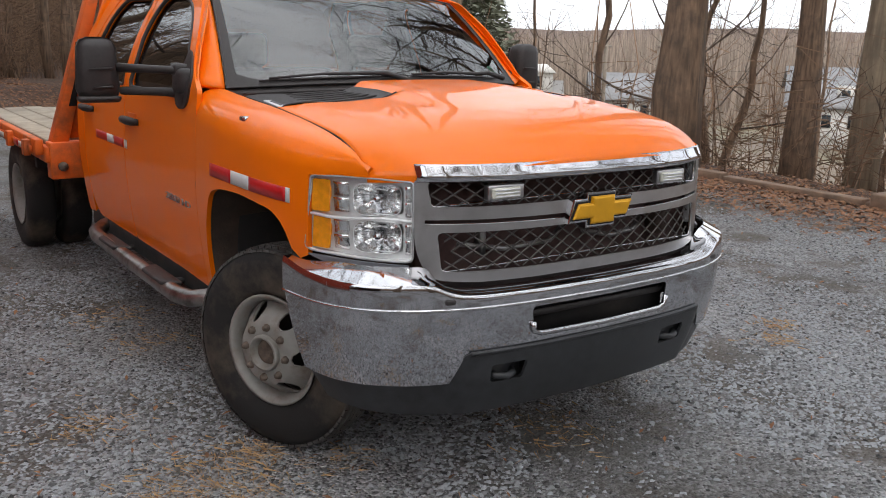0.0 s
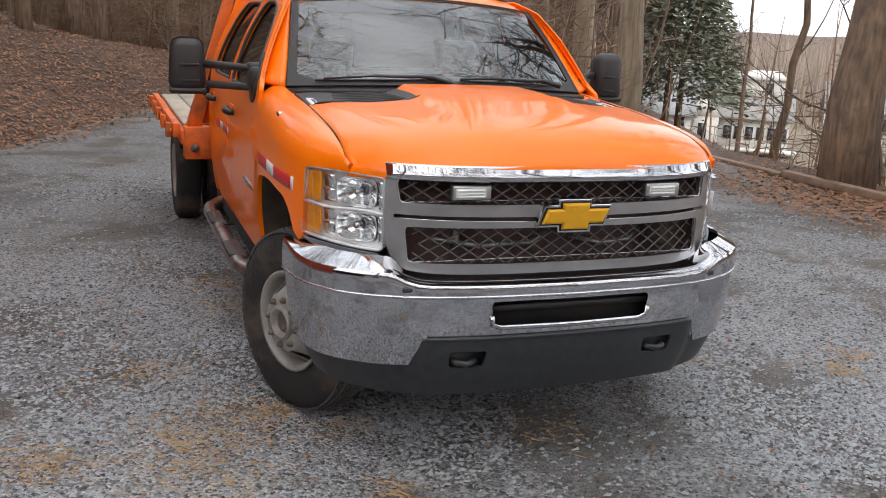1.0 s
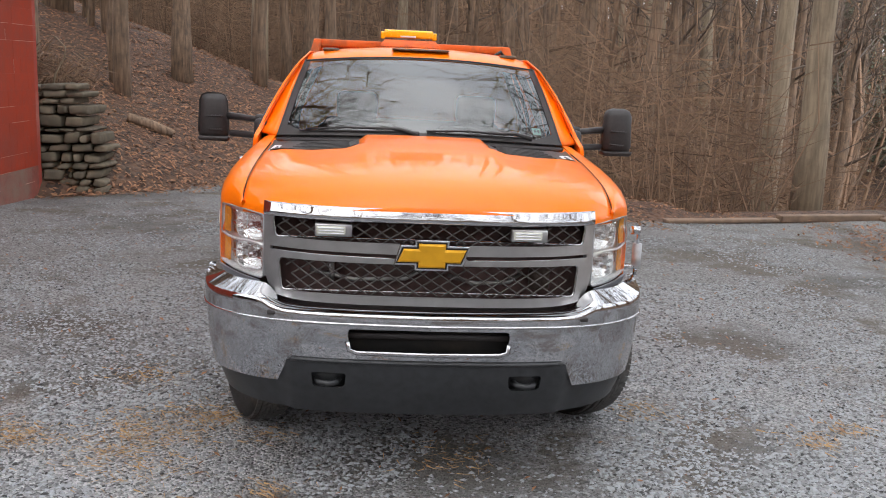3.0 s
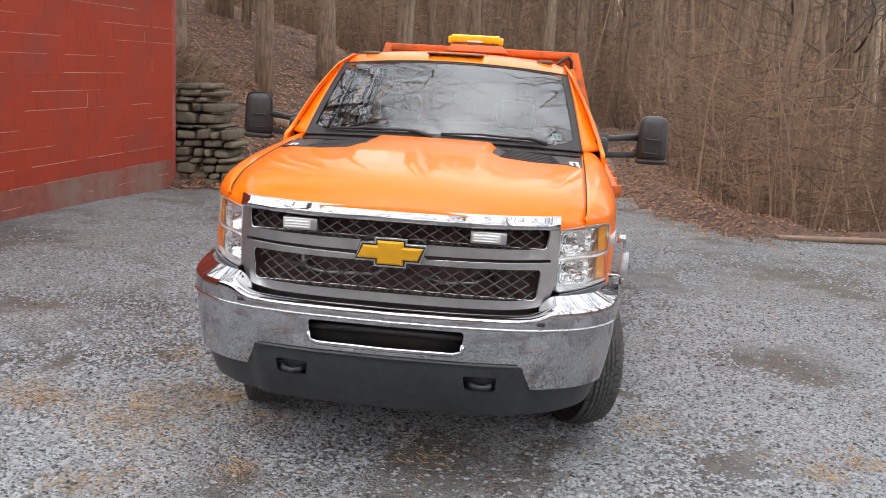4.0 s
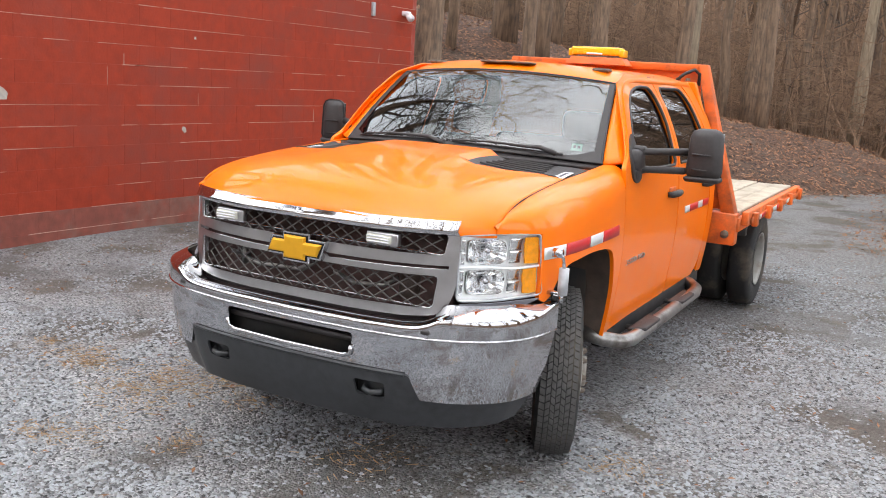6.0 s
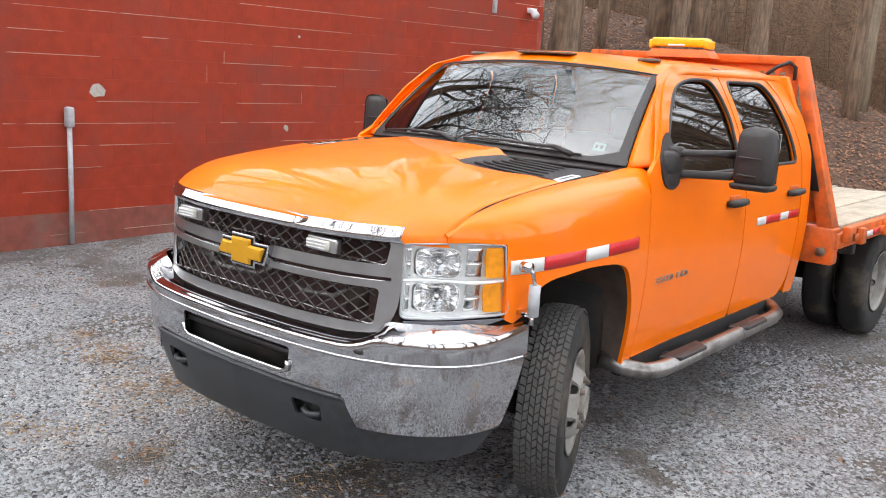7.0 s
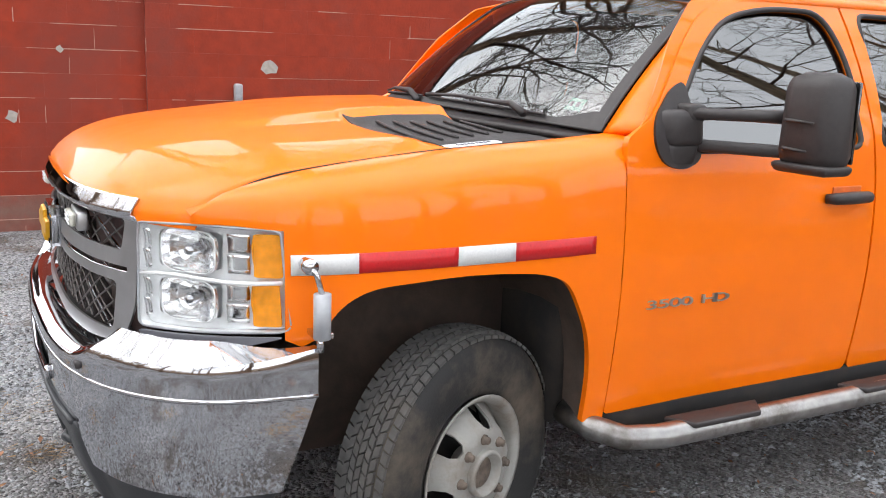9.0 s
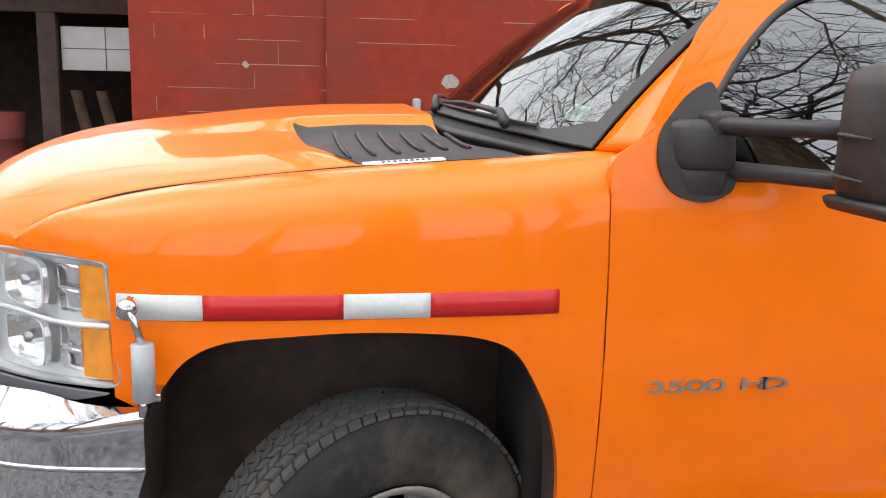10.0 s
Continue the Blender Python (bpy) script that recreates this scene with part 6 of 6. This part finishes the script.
WALL_0 = Vector((-5.12, -1.20, 0))
wall_frame = Matrix((( -WALL_DIR.y, WALL_DIR.x, 0, WALL_0.x), (WALL_DIR.x, WALL_DIR.y, 0, WALL_0.y), (0, 0, 1, 0), (0, 0, 0, 1)))
# local axes of the wall: x runs inwards, y along it, z up; its face is x = 0
WALL_L, WALL_H, COURSE, BLOCK_L = 9.30, 3.8, 0.200, 0.400
SEAM, RECESS = 1.60, 0.06
wall = thing("wall_west", "long red-painted concrete block wall with flaking mortar lines", "wall", at=wall_frame, kind="structure")
core = join(box(0.002, 0.20, SEAM, WALL_L, -0.3, WALL_H), box(RECESS + 0.002, 0.20, 0.0, SEAM + 0.1, -0.3, WALL_H), box(0.012, 4.0, WALL_L - 0.2, WALL_L - 0.012, -0.3, WALL_H), box(0.2, 4.0, 0.012, 0.2, -0.3, WALL_H))
part("mortar", core, MORTAR, wall, "red-painted mortar with pale flaked lines", smooth=False)
part("wall_top", box(-0.03, 4.0, -0.03, WALL_L + 0.03, WALL_H, WALL_H + 0.12), SHED_WOOD, wall, smooth=False)


def block_mesh(length, name):
    bm = box(0.0, 0.03, 0.0003, length - 0.0003, 0.0007, COURSE - 0.0007, 0.0008, 1)
    m = bpy.data.meshes.new(name)
    bm.to_mesh(m)
    bm.free()
    m.materials.append(BLOCK)
    return m


full, half, foot_full, foot_half = block_mesh(BLOCK_L, "block"), block_mesh(BLOCK_L / 2, "half_block"), block_mesh(BLOCK_L, "block"), block_mesh(BLOCK_L / 2, "half_block")
for m in (foot_full, foot_half):
    m.materials[0] = FOOT
wr = random.Random(3)
count, rest = 0, []
rows_n = int(WALL_H / COURSE)
for row in range(rows_n):
    y = 0.0
    first = True
    while y < WALL_L - 0.01:
        L = BLOCK_L / 2 if (first and row % 2) else BLOCK_L
        L = min(L, (SEAM if y < SEAM - 0.01 else WALL_L) - y)
        first = abs(y + L - SEAM) < 0.01
        dx = wr.uniform(-0.0008, 0.0008) + (RECESS if y + 0.5 * L < SEAM else 0)
        z = row * COURSE - 0.1
        if L > 0.18:
            small = L < 0.3
            if row < 13 and count < 300:
                ob = new("block", (foot_half if small else foot_full) if row < 2 else (half if small else full))
                ob.parent = wall
                ob.location = (dx, y, z)
                count += 1
            else:
                rest.append((dx, y, z, L))
        y += L
if rest:
    bm = bmesh.new()
    vs, fs = [], []
    for dx, y, z, L in rest:
        n0 = len(vs)
        vs += [(dx + a, y + b, z + c) for a in (0, 0.03) for b in (0.0004, L - 0.0004) for c in (0.0008, COURSE - 0.0008)]
        fs += [tuple(n0 + i for i in q) for q in ((0, 1, 3, 2), (4, 6, 7, 5), (0, 4, 5, 1), (2, 3, 7, 6), (1, 5, 7, 3), (0, 2, 6, 4))]
    m = bpy.data.meshes.new("upper_blocks")
    m.from_pydata(vs, [], fs)
    m.materials.append(BLOCK)
    o = tagged(new("upper_blocks", m), kind="stuff")
    o.parent = wall


def chip(y, z, r, seed, surface):
    """A patch where paint and face have broken away, showing bare block."""
    g = random.Random(seed)
    pts = [(y + r * g.uniform(0.6, 1.15) * math.cos(a), z + r * g.uniform(0.6, 1.15) * math.sin(a)) for a in [2 * math.pi * i / 9 for i in range(9)]]
    part("bare_patch", panel(pts, [], lambda u, v: Vector((RECESS - 0.004 if u < SEAM else -0.004, u, v)), 0.1, 0.003, flip=True), surface, wall, "bare grey patch in the paint", smooth=False)


for i, (y, z, r) in enumerate(((2.65, 1.40, 0.075), (0.55, 0.95, 0.055), (0.93, 1.50, 0.03), (4.95, 2.02, 0.018), (4.80, 1.04, 0.036), (0.115, 0.215, 0.068))):
    chip(y, z, r, i, BARE_BLOCK if z > 0.5 else DIRTY_BLOCK)
part("drain_hole", lathe([(-0.001, 0.001), (-0.001, 0.037), (0.004, 0.041)], 16), GAP, wall, "dark open drain hole").location = (RECESS - 0.006, 0.11, 0.21)
# pale streaks where the paint has worn off the bed joints
sv, sf = [], []
for _ in range(300):
    y, row = wr.uniform(0.1, WALL_L - 0.5), wr.randrange(0, 17)
    z, L, hh = row * COURSE - 0.1, wr.triangular(0.06, 1.1, 0.2), wr.uniform(0.0015, 0.004)
    up = wr.random() < (0.25 if y < SEAM else 0.05)
    L = min(L, WALL_L - y - 0.02, SEAM - y - 0.02 if y < SEAM - 0.06 else 9)
    x = -0.002 + (RECESS if y < SEAM else 0)
    n0 = len(sv)
    if up:
        L = 0.1 + 0.08 * wr.random()
        y = round(y / 0.2) * 0.2
        q = ((y - hh, z), (y + hh, z), (y + hh * 0.7, z + L), (y - hh, z + L * 0.9))
    else:
        q = ((y, z - hh), (y + L, z - hh * 0.5), (y + L * 0.96, z + hh * 0.6), (y + L * 0.04, z + hh))
    sv += [(x, a, c) for a, c in q] + [(x + 0.006, a, c) for a, c in q]
    sf += [tuple(n0 + i for i in f) for f in ((3, 2, 1, 0), (0, 1, 5, 4), (1, 2, 6, 5), (2, 3, 7, 6), (3, 0, 4, 7))]
m = bpy.data.meshes.new("worn_joints")
m.from_pydata(sv, [], sf)
m.materials.append(shader("worn_pale_mortar", (0.46, 0.27, 0.21), 0.9, vary=0.25, scale=30))
o = tagged(new("worn_joints", m), "pale worn mortar streaks", kind="stuff")
o.parent = wall
conduit = thing("conduit", "grey metal conduit with a weatherhead fixed to the red wall", "pipe", at=wall_frame @ Matrix.Translation((-0.05, 2.36, 0)))
part("pipe", tube([(0, 0, 0.02), (0, 0.003, 0.5), (0, 0, 1.12)], 0.022, 10), PIPE_GREY, conduit)
part("cap", hexa([(x, y, z) for z in (1.07, 1.25) for x, y in ((-0.045, -0.035), (0.045, -0.035), (0.045, 0.035), (-0.045, 0.035))], 0.018), PIPE_GREY, conduit, "grey box at the top")
fixture = thing("wall_lamp", "small white outdoor floodlight at the corner of the wall", "lamp", at=wall_frame @ Matrix.Translation((-0.04, 9.0, 2.62)))
part("base", box(-0.02, 0.05, -0.08, 0.08, -0.03, 0.04, 0.01), WHITE_PLATE, fixture)
part("lamp_head", tube([(-0.03, -0.05, 0), (-0.10, -0.09, -0.04), (-0.15, -0.12, -0.07)], [0.03, 0.05, 0.055], 12), WHITE_PLATE, fixture)
fixture2 = thing("wall_bracket", "small grey metal bracket high on the wall", "bracket", at=wall_frame @ Matrix.Translation((-0.02, 8.2, 2.62)))
part("plate", box(-0.015, 0.03, -0.03, 0.03, -0.09, 0.09, 0.006), PIPE_GREY, fixture2)

# the open shed set back at the end of the wall
shed = thing("shed", "dark open timber shed with a half-raised white garage door", "shed", kind="structure")
part("post", box(-8.25, -8.05, -2.62, -2.42, 0, 2.6, 0.01), SHED_WOOD, shed)
part("post", box(-8.25, -8.05, -5.4, -5.2, 0, 2.6, 0.01), SHED_WOOD, shed)
part("beam", box(-8.28, -8.02, -6.5, -1.2, 1.98, 2.35, 0.01), SHED_WOOD, shed)
part("roof", hexa([(-12.6, -6.8, 2.75), (-7.7, -6.8, 2.35), (-7.7, -1.1, 2.35), (-12.6, -1.1, 2.75), (-12.6, -6.8, 2.85), (-7.7, -6.8, 2.45), (-7.7, -1.1, 2.45), (-12.6, -1.1, 2.85)]), SHED_WOOD, shed)
part("back_wall", box(-12.4, -12.2, -6.6, -1.2, 0, 2.8), SHED_WOOD, shed)
part("side_wall", box(-12.4, -8.2, -6.6, -6.4, 0, 2.6), SHED_WOOD, shed)
part("side_wall", box(-12.4, -8.8, -1.3, -1.1, 0, 2.6), BLOCK, shed)
gdoor = part("garage_door", box(-8.22, -8.17, -2.40, -1.25, 1.36, 1.84, 0.008), DOOR_WHITE, shed, "white raised garage door panel")
part("panel_joint", box(-8.168, -8.163, -1.93, -1.92, 1.37, 1.83), GREY_TEXT, gdoor)
part("panel_joint", box(-8.168, -8.163, -2.38, -1.27, 1.595, 1.605), GREY_TEXT, gdoor)
board = thing("leaning_board", "weathered plank leaning inside the shed", "board", group="boards in the shed")
part("plank", hexa([(-8.9, -2.25, 0), (-8.9, -2.10, 0), (-8.86, -2.10, 0), (-8.86, -2.25, 0), (-9.2, -2.55, 1.1), (-9.2, -2.42, 1.1), (-9.16, -2.42, 1.1), (-9.16, -2.55, 1.1)]), TIMBER, board)
copy_thing(board, pose(0.1, 0.32, 0))
barrel = thing("drum", "faded red metal drum standing in the shed", "drum", at=pose(-8.3, -3.15, 0.0))
part("shell", lathe([(0.0, 0.001), (0.0, 0.28), (0.28, 0.28), (0.29, 0.29), (0.30, 0.28), (0.58, 0.28), (0.59, 0.29), (0.60, 0.28), (0.88, 0.28), (0.88, 0.001)], 24, "Z"), SIGN_RED, barrel)

# stone retaining wall at the back corner
stones = thing("stone_wall", "rough dry-laid field stone retaining wall at the foot of the bank", "wall", kind="structure")
sr = random.Random(8)
z = -0.22
while z < 1.36:
    h = sr.uniform(0.07, 0.17)
    u = sr.uniform(-0.1, 0.0)
    L = 0.86 - 0.34 * max(0, z - 0.45)
    while u < L:
        w = sr.uniform(0.10, 0.30)
        x0 = -5.0 + u
        y0 = 8.02 + 0.30 * u + 0.12 * z + sr.uniform(-0.05, 0.05)
        hh = h * sr.uniform(0.8, 1.12)
        sag = sr.uniform(-0.02, 0.02)
        c = [(x0 + sr.uniform(0, 0.03), y0 + sr.uniform(-0.03, 0.03), z + 0.006), (x0 + w - sr.uniform(0, 0.03), y0 + 0.30 * w + sr.uniform(-0.03, 0.03), z + 0.006 + sag), (x0 + w, y0 + 0.7, z + 0.006), (x0, y0 + 0.7, z + 0.006)]
        part("stone", hexa(c + [(a + sr.uniform(-0.03, 0.03), b + sr.uniform(-0.01, 0.05), z + hh + sr.uniform(-0.03, 0.005) + (sag if k in (1, 2) else 0)) for k, (a, b, _) in enumerate(c)], 0.028), STONE, stones)
        u += w + 0.006
    z += h

log = thing("fallen_log", "short mossy log lying on the leafy bank", "log")
ends = [(-4.40, 11.0), (-4.05, 11.08), (-3.70, 11.15)]
part("log", tube([(x, y, land(x, y) + 0.07) for x, y in ends], [0.085, 0.095, 0.08], 10), BARK, log)
sign = thing("sign_board", "faded red board sign with dark lettering on the bank", "sign", at=pose(-7.45, 34.0, land(-7.45, 34.0), 0, 0, 12))
part("board", box(-0.46, 0.46, -0.015, 0.015, 0.15, 1.0, 0.01), SIGN_RED, sign)
for i in range(3):
    part("letter_bar", box(-0.30 + 0.21 * i, -0.14 + 0.21 * i, -0.022, -0.016, 0.62, 0.80), GAP, sign)
part("stake", box(-0.03, 0.03, 0.016, 0.05, -0.1, 0.6), SHED_WOOD, sign)
rootx = thing("pale_branch", "pale crooked bare branch hanging at the wall corner", "branch")
part("branch", tube([(-4.72, 8.5, 1.25), (-4.66, 8.5, 1.5), (-4.52, 8.45, 1.72), (-4.50, 8.45, 1.85), (-4.62, 8.45, 1.98), (-4.74, 8.5, 2.0)], [0.014, 0.016, 0.014, 0.012, 0.01, 0.006], 6), PALE_BARK, rootx)


# ---- the valley: houses, poles, an evergreen ----
def house(x, y, turn, w, d, h, roof_h, label, dormers=True, porch=True, tiles=None):
    z0 = land(x, y) + 0.5
    hs = thing("house", label, "house", at=pose(x, y, z0, 0, 0, turn), group="houses in the valley")
    part("wall", box(-w / 2, w / 2, -d / 2, d / 2, -1.6, h), HOUSE_WHITE, hs)
    part("gable", hexa([(-w / 2, -d / 2, h), (-w / 2, d / 2, h), (-w / 2 + 0.1, d / 2, h), (-w / 2 + 0.1, -d / 2, h), (-w / 2, -0.05, h + roof_h), (-w / 2, 0.05, h + roof_h), (-w / 2 + 0.1, 0.05, h + roof_h), (-w / 2 + 0.1, -0.05, h + roof_h)]), HOUSE_WHITE, hs)
    for s in (1, -1):
        part("roof", hexa([(-w / 2 - 0.4, s * (d / 2 + 0.4), h - 0.2), (w / 2 + 0.4, s * (d / 2 + 0.4), h - 0.2), (w / 2 + 0.4, 0, h + roof_h), (-w / 2 - 0.4, 0, h + roof_h), (-w / 2 - 0.4, s * (d / 2 + 0.4), h), (w / 2 + 0.4, s * (d / 2 + 0.4), h), (w / 2 + 0.4, 0, h + roof_h + 0.2), (-w / 2 - 0.4, 0, h + roof_h + 0.2)]), tiles or HOUSE_ROOF, hs)
    n = max(2, int(w / 1.8))
    for i in range(n):
        cx = -w / 2 + w * (i + 0.5) / n
        for cz in ([1.2, 3.6] if h > 4 else [1.3]):
            win = part("window", box(cx - 0.45, cx + 0.45, -d / 2 - 0.03, -d / 2 + 0.02, cz, cz + 1.25), HOUSE_WHITE, hs)
            part("pane", box(cx - 0.38, cx + 0.38, -d / 2 - 0.045, -d / 2 - 0.031, cz + 0.07, cz + 1.18), WINDOW_DARK, win)
    if dormers:
        for cx in (-w * 0.22, w * 0.22):
            dm = part("dormer", box(cx - 0.7, cx + 0.7, -d * 0.36, -d * 0.1, h + 0.3, h + roof_h * 0.75), HOUSE_WHITE, hs)
            part("pane", box(cx - 0.35, cx + 0.35, -d * 0.36 - 0.03, -d * 0.36, h + 0.7, h + roof_h * 0.6), WINDOW_DARK, dm)
    if porch:
        part("porch_roof", hexa([(-w / 2, -d / 2 - 2.2, 2.5), (w / 2, -d / 2 - 2.2, 2.5), (w / 2, -d / 2, 2.9), (-w / 2, -d / 2, 2.9), (-w / 2, -d / 2 - 2.2, 2.65), (w / 2, -d / 2 - 2.2, 2.65), (w / 2, -d / 2, 3.1), (-w / 2, -d / 2, 3.1)]), HOUSE_ROOF, hs)
        for i in range(5):
            px = -w / 2 + 0.15 + (w - 0.3) * i / 4
            part("porch_post", box(px - 0.09, px + 0.09, -d / 2 - 2.15, -d / 2 - 1.97, -1.2, 2.5), HOUSE_WHITE, hs)
    return hs


near_house = thing("house", "white two-storey house with wide dormer and porch in the valley", "house", at=pose(50, 61, land(50, 61), 0, 0, -38), group="houses in the valley")
part("wall", box(-3.7, 3.7, -3.0, 3.0, -0.6, 3.0), HOUSE_WHITE, near_house)
for s, y1, z1 in ((-1, -0.2, 5.2), (1, 0.2, 5.2)):
    part("roof", hexa([(-4.0, s * 3.4, 2.8), (4.0, s * 3.4, 2.8), (4.0, y1, z1), (-4.0, y1, z1), (-4.0, s * 3.4, 3.0), (4.0, s * 3.4, 3.0), (4.0, y1, z1 + 0.2), (-4.0, y1, z1 + 0.2)]), PALE_ROOF, near_house)
dormer = part("dormer", box(-2.7, 3.0, -1.4, 1.4, 4.2, 6.2), HOUSE_WHITE, near_house, "white dormer storey")
part("dormer_roof", hexa([(-3.0, -1.7, 6.1), (3.3, -1.7, 6.1), (3.3, 1.7, 6.1), (-3.0, 1.7, 6.1), (-2.2, -0.2, 6.8), (2.5, -0.2, 6.8), (2.5, 0.2, 6.8), (-2.2, 0.2, 6.8)]), HOUSE_WHITE, dormer)
for cx in (-1.2, 1.8):
    part("window", box(cx - 0.28, cx + 0.28, -1.45, -1.39, 4.9, 5.8), WINDOW_DARK, dormer)
wing = part("gable_wing", hexa([(-4.4, -4.2, -0.6), (-1.9, -4.2, -0.6), (-1.9, -2.9, -0.6), (-4.4, -2.9, -0.6), (-4.4, -4.2, 3.0), (-1.9, -4.2, 3.0), (-1.9, -2.9, 3.0), (-4.4, -2.9, 3.0)]), HOUSE_WHITE, near_house)
part("gable", hexa([(-4.6, -4.25, 3.0), (-1.7, -4.25, 3.0), (-1.7, -2.9, 3.0), (-4.6, -2.9, 3.0), (-3.2, -4.25, 4.7), (-3.1, -4.25, 4.7), (-3.1, -2.9, 4.7), (-3.2, -2.9, 4.7)]), HOUSE_WHITE, wing)
part("window", box(-3.5, -2.8, -4.26, -4.19, 1.2, 2.4), WINDOW_DARK, wing)
for i in range(6):
    win = part("window", box(-1.55 + 0.88 * i, -0.80 + 0.88 * i, -3.05, -2.98, 1.15, 2.35), HOUSE_WHITE, near_house)
    part("pane", box(-1.48 + 0.88 * i, -0.87 + 0.88 * i, -3.07, -3.051, 1.22, 2.28), WINDOW_DARK, win)
part("porch_floor", box(-1.9, 4.4, -4.6, -3.0, 0.35, 0.55), HOUSE_WHITE, near_house)
for i in range(5):
    part("porch_post", box(-1.8 + 1.5 * i, -1.64 + 1.5 * i, -4.55, -4.40, -1.2, 0.4), HOUSE_WHITE, near_house)
house(43, 62, -30, 3.6, 4, 2.6, 1.5, "small white house with grey roof in the valley", False, False)
house(64, 62, -40, 6, 6, 3.0, 2.2, "pale low house among valley trees", False, False)
house(74, 46, -55, 6.5, 6, 3.2, 2.4, "white house half hidden by trees in the valley", True, False)
house(82, 34, -60, 6, 6, 3.0, 2.2, "pale house beyond bare trees", False, False)
house(70, 22, -75, 6.5, 6, 3.0, 2.0, "long low white house beyond bare trees", False, False)
house(95, 60, -50, 8, 7, 3.4, 2.4, "distant white house below the hill", False, False)
house(60, 84, -30, 7, 7, 3.4, 2.4, "distant pale house below the wooded hill", False, False)
for x, y in ((38, 38), (58, 52), (62, 34)):
    pole = thing("utility_pole", "wooden utility pole with a crossarm in the valley", "pole", at=pose(x, y, land(x, y), 0, 0, 30), group="utility poles")
    part("pole", tube([(0, 0, 0), (0, 0, 9.5)], [0.16, 0.11], 8), POLE_WOOD, pole)
    part("crossarm", box(-1.1, 1.1, -0.06, 0.06, 8.6, 8.75), POLE_WOOD, pole)


def evergreen(x, y, h, seed):
    g = random.Random(seed)
    t = thing("evergreen_tree", "dark green evergreen tree among the bare woods", "tree", at=pose(x, y, land(x, y)))
    part("trunk", tube([(0, 0, -0.3), (0, 0, h)], [0.22, 0.03], 7), BARK, t)
    vs, fs = [], []
    for i in range(10000):
        k = g.random() ** 0.8
        z = h * (0.22 + 0.78 * k)
        r = (1 - k) * h * 0.33 * g.uniform(0.3, 1.0) + 0.1
        a = g.uniform(0, 6.28)
        c = Vector((r * math.cos(a), r * math.sin(a), z - 0.25 * r))
        d = Vector((math.cos(a + g.gauss(0, 0.5)), math.sin(a + g.gauss(0, 0.5)), g.gauss(-0.1, 0.25))) * g.uniform(0.15, 0.45)
        w = d.cross(Vector((0, 0, 1))).normalized() * g.uniform(0.03, 0.10) + Vector((0, 0, g.gauss(0, 0.05)))
        n0 = len(vs)
        vs += [tuple(c - d * 0.5), tuple(c + w), tuple(c + d), tuple(c - w)]
        fs += [(n0, n0 + 1, n0 + 2), (n0, n0 + 2, n0 + 3)]
    m = bpy.data.meshes.new("foliage")
    m.from_pydata(vs, [], fs)
    m.materials.append(EVERGREEN)
    o = new("foliage", m)
    o.parent = t


evergreen(26.6, 38, 14.5, 1)
evergreen(23.0, 38.5, 15.5, 2)
evergreen(25.5, 43, 15, 3)
evergreen(29.5, 41, 13, 4)
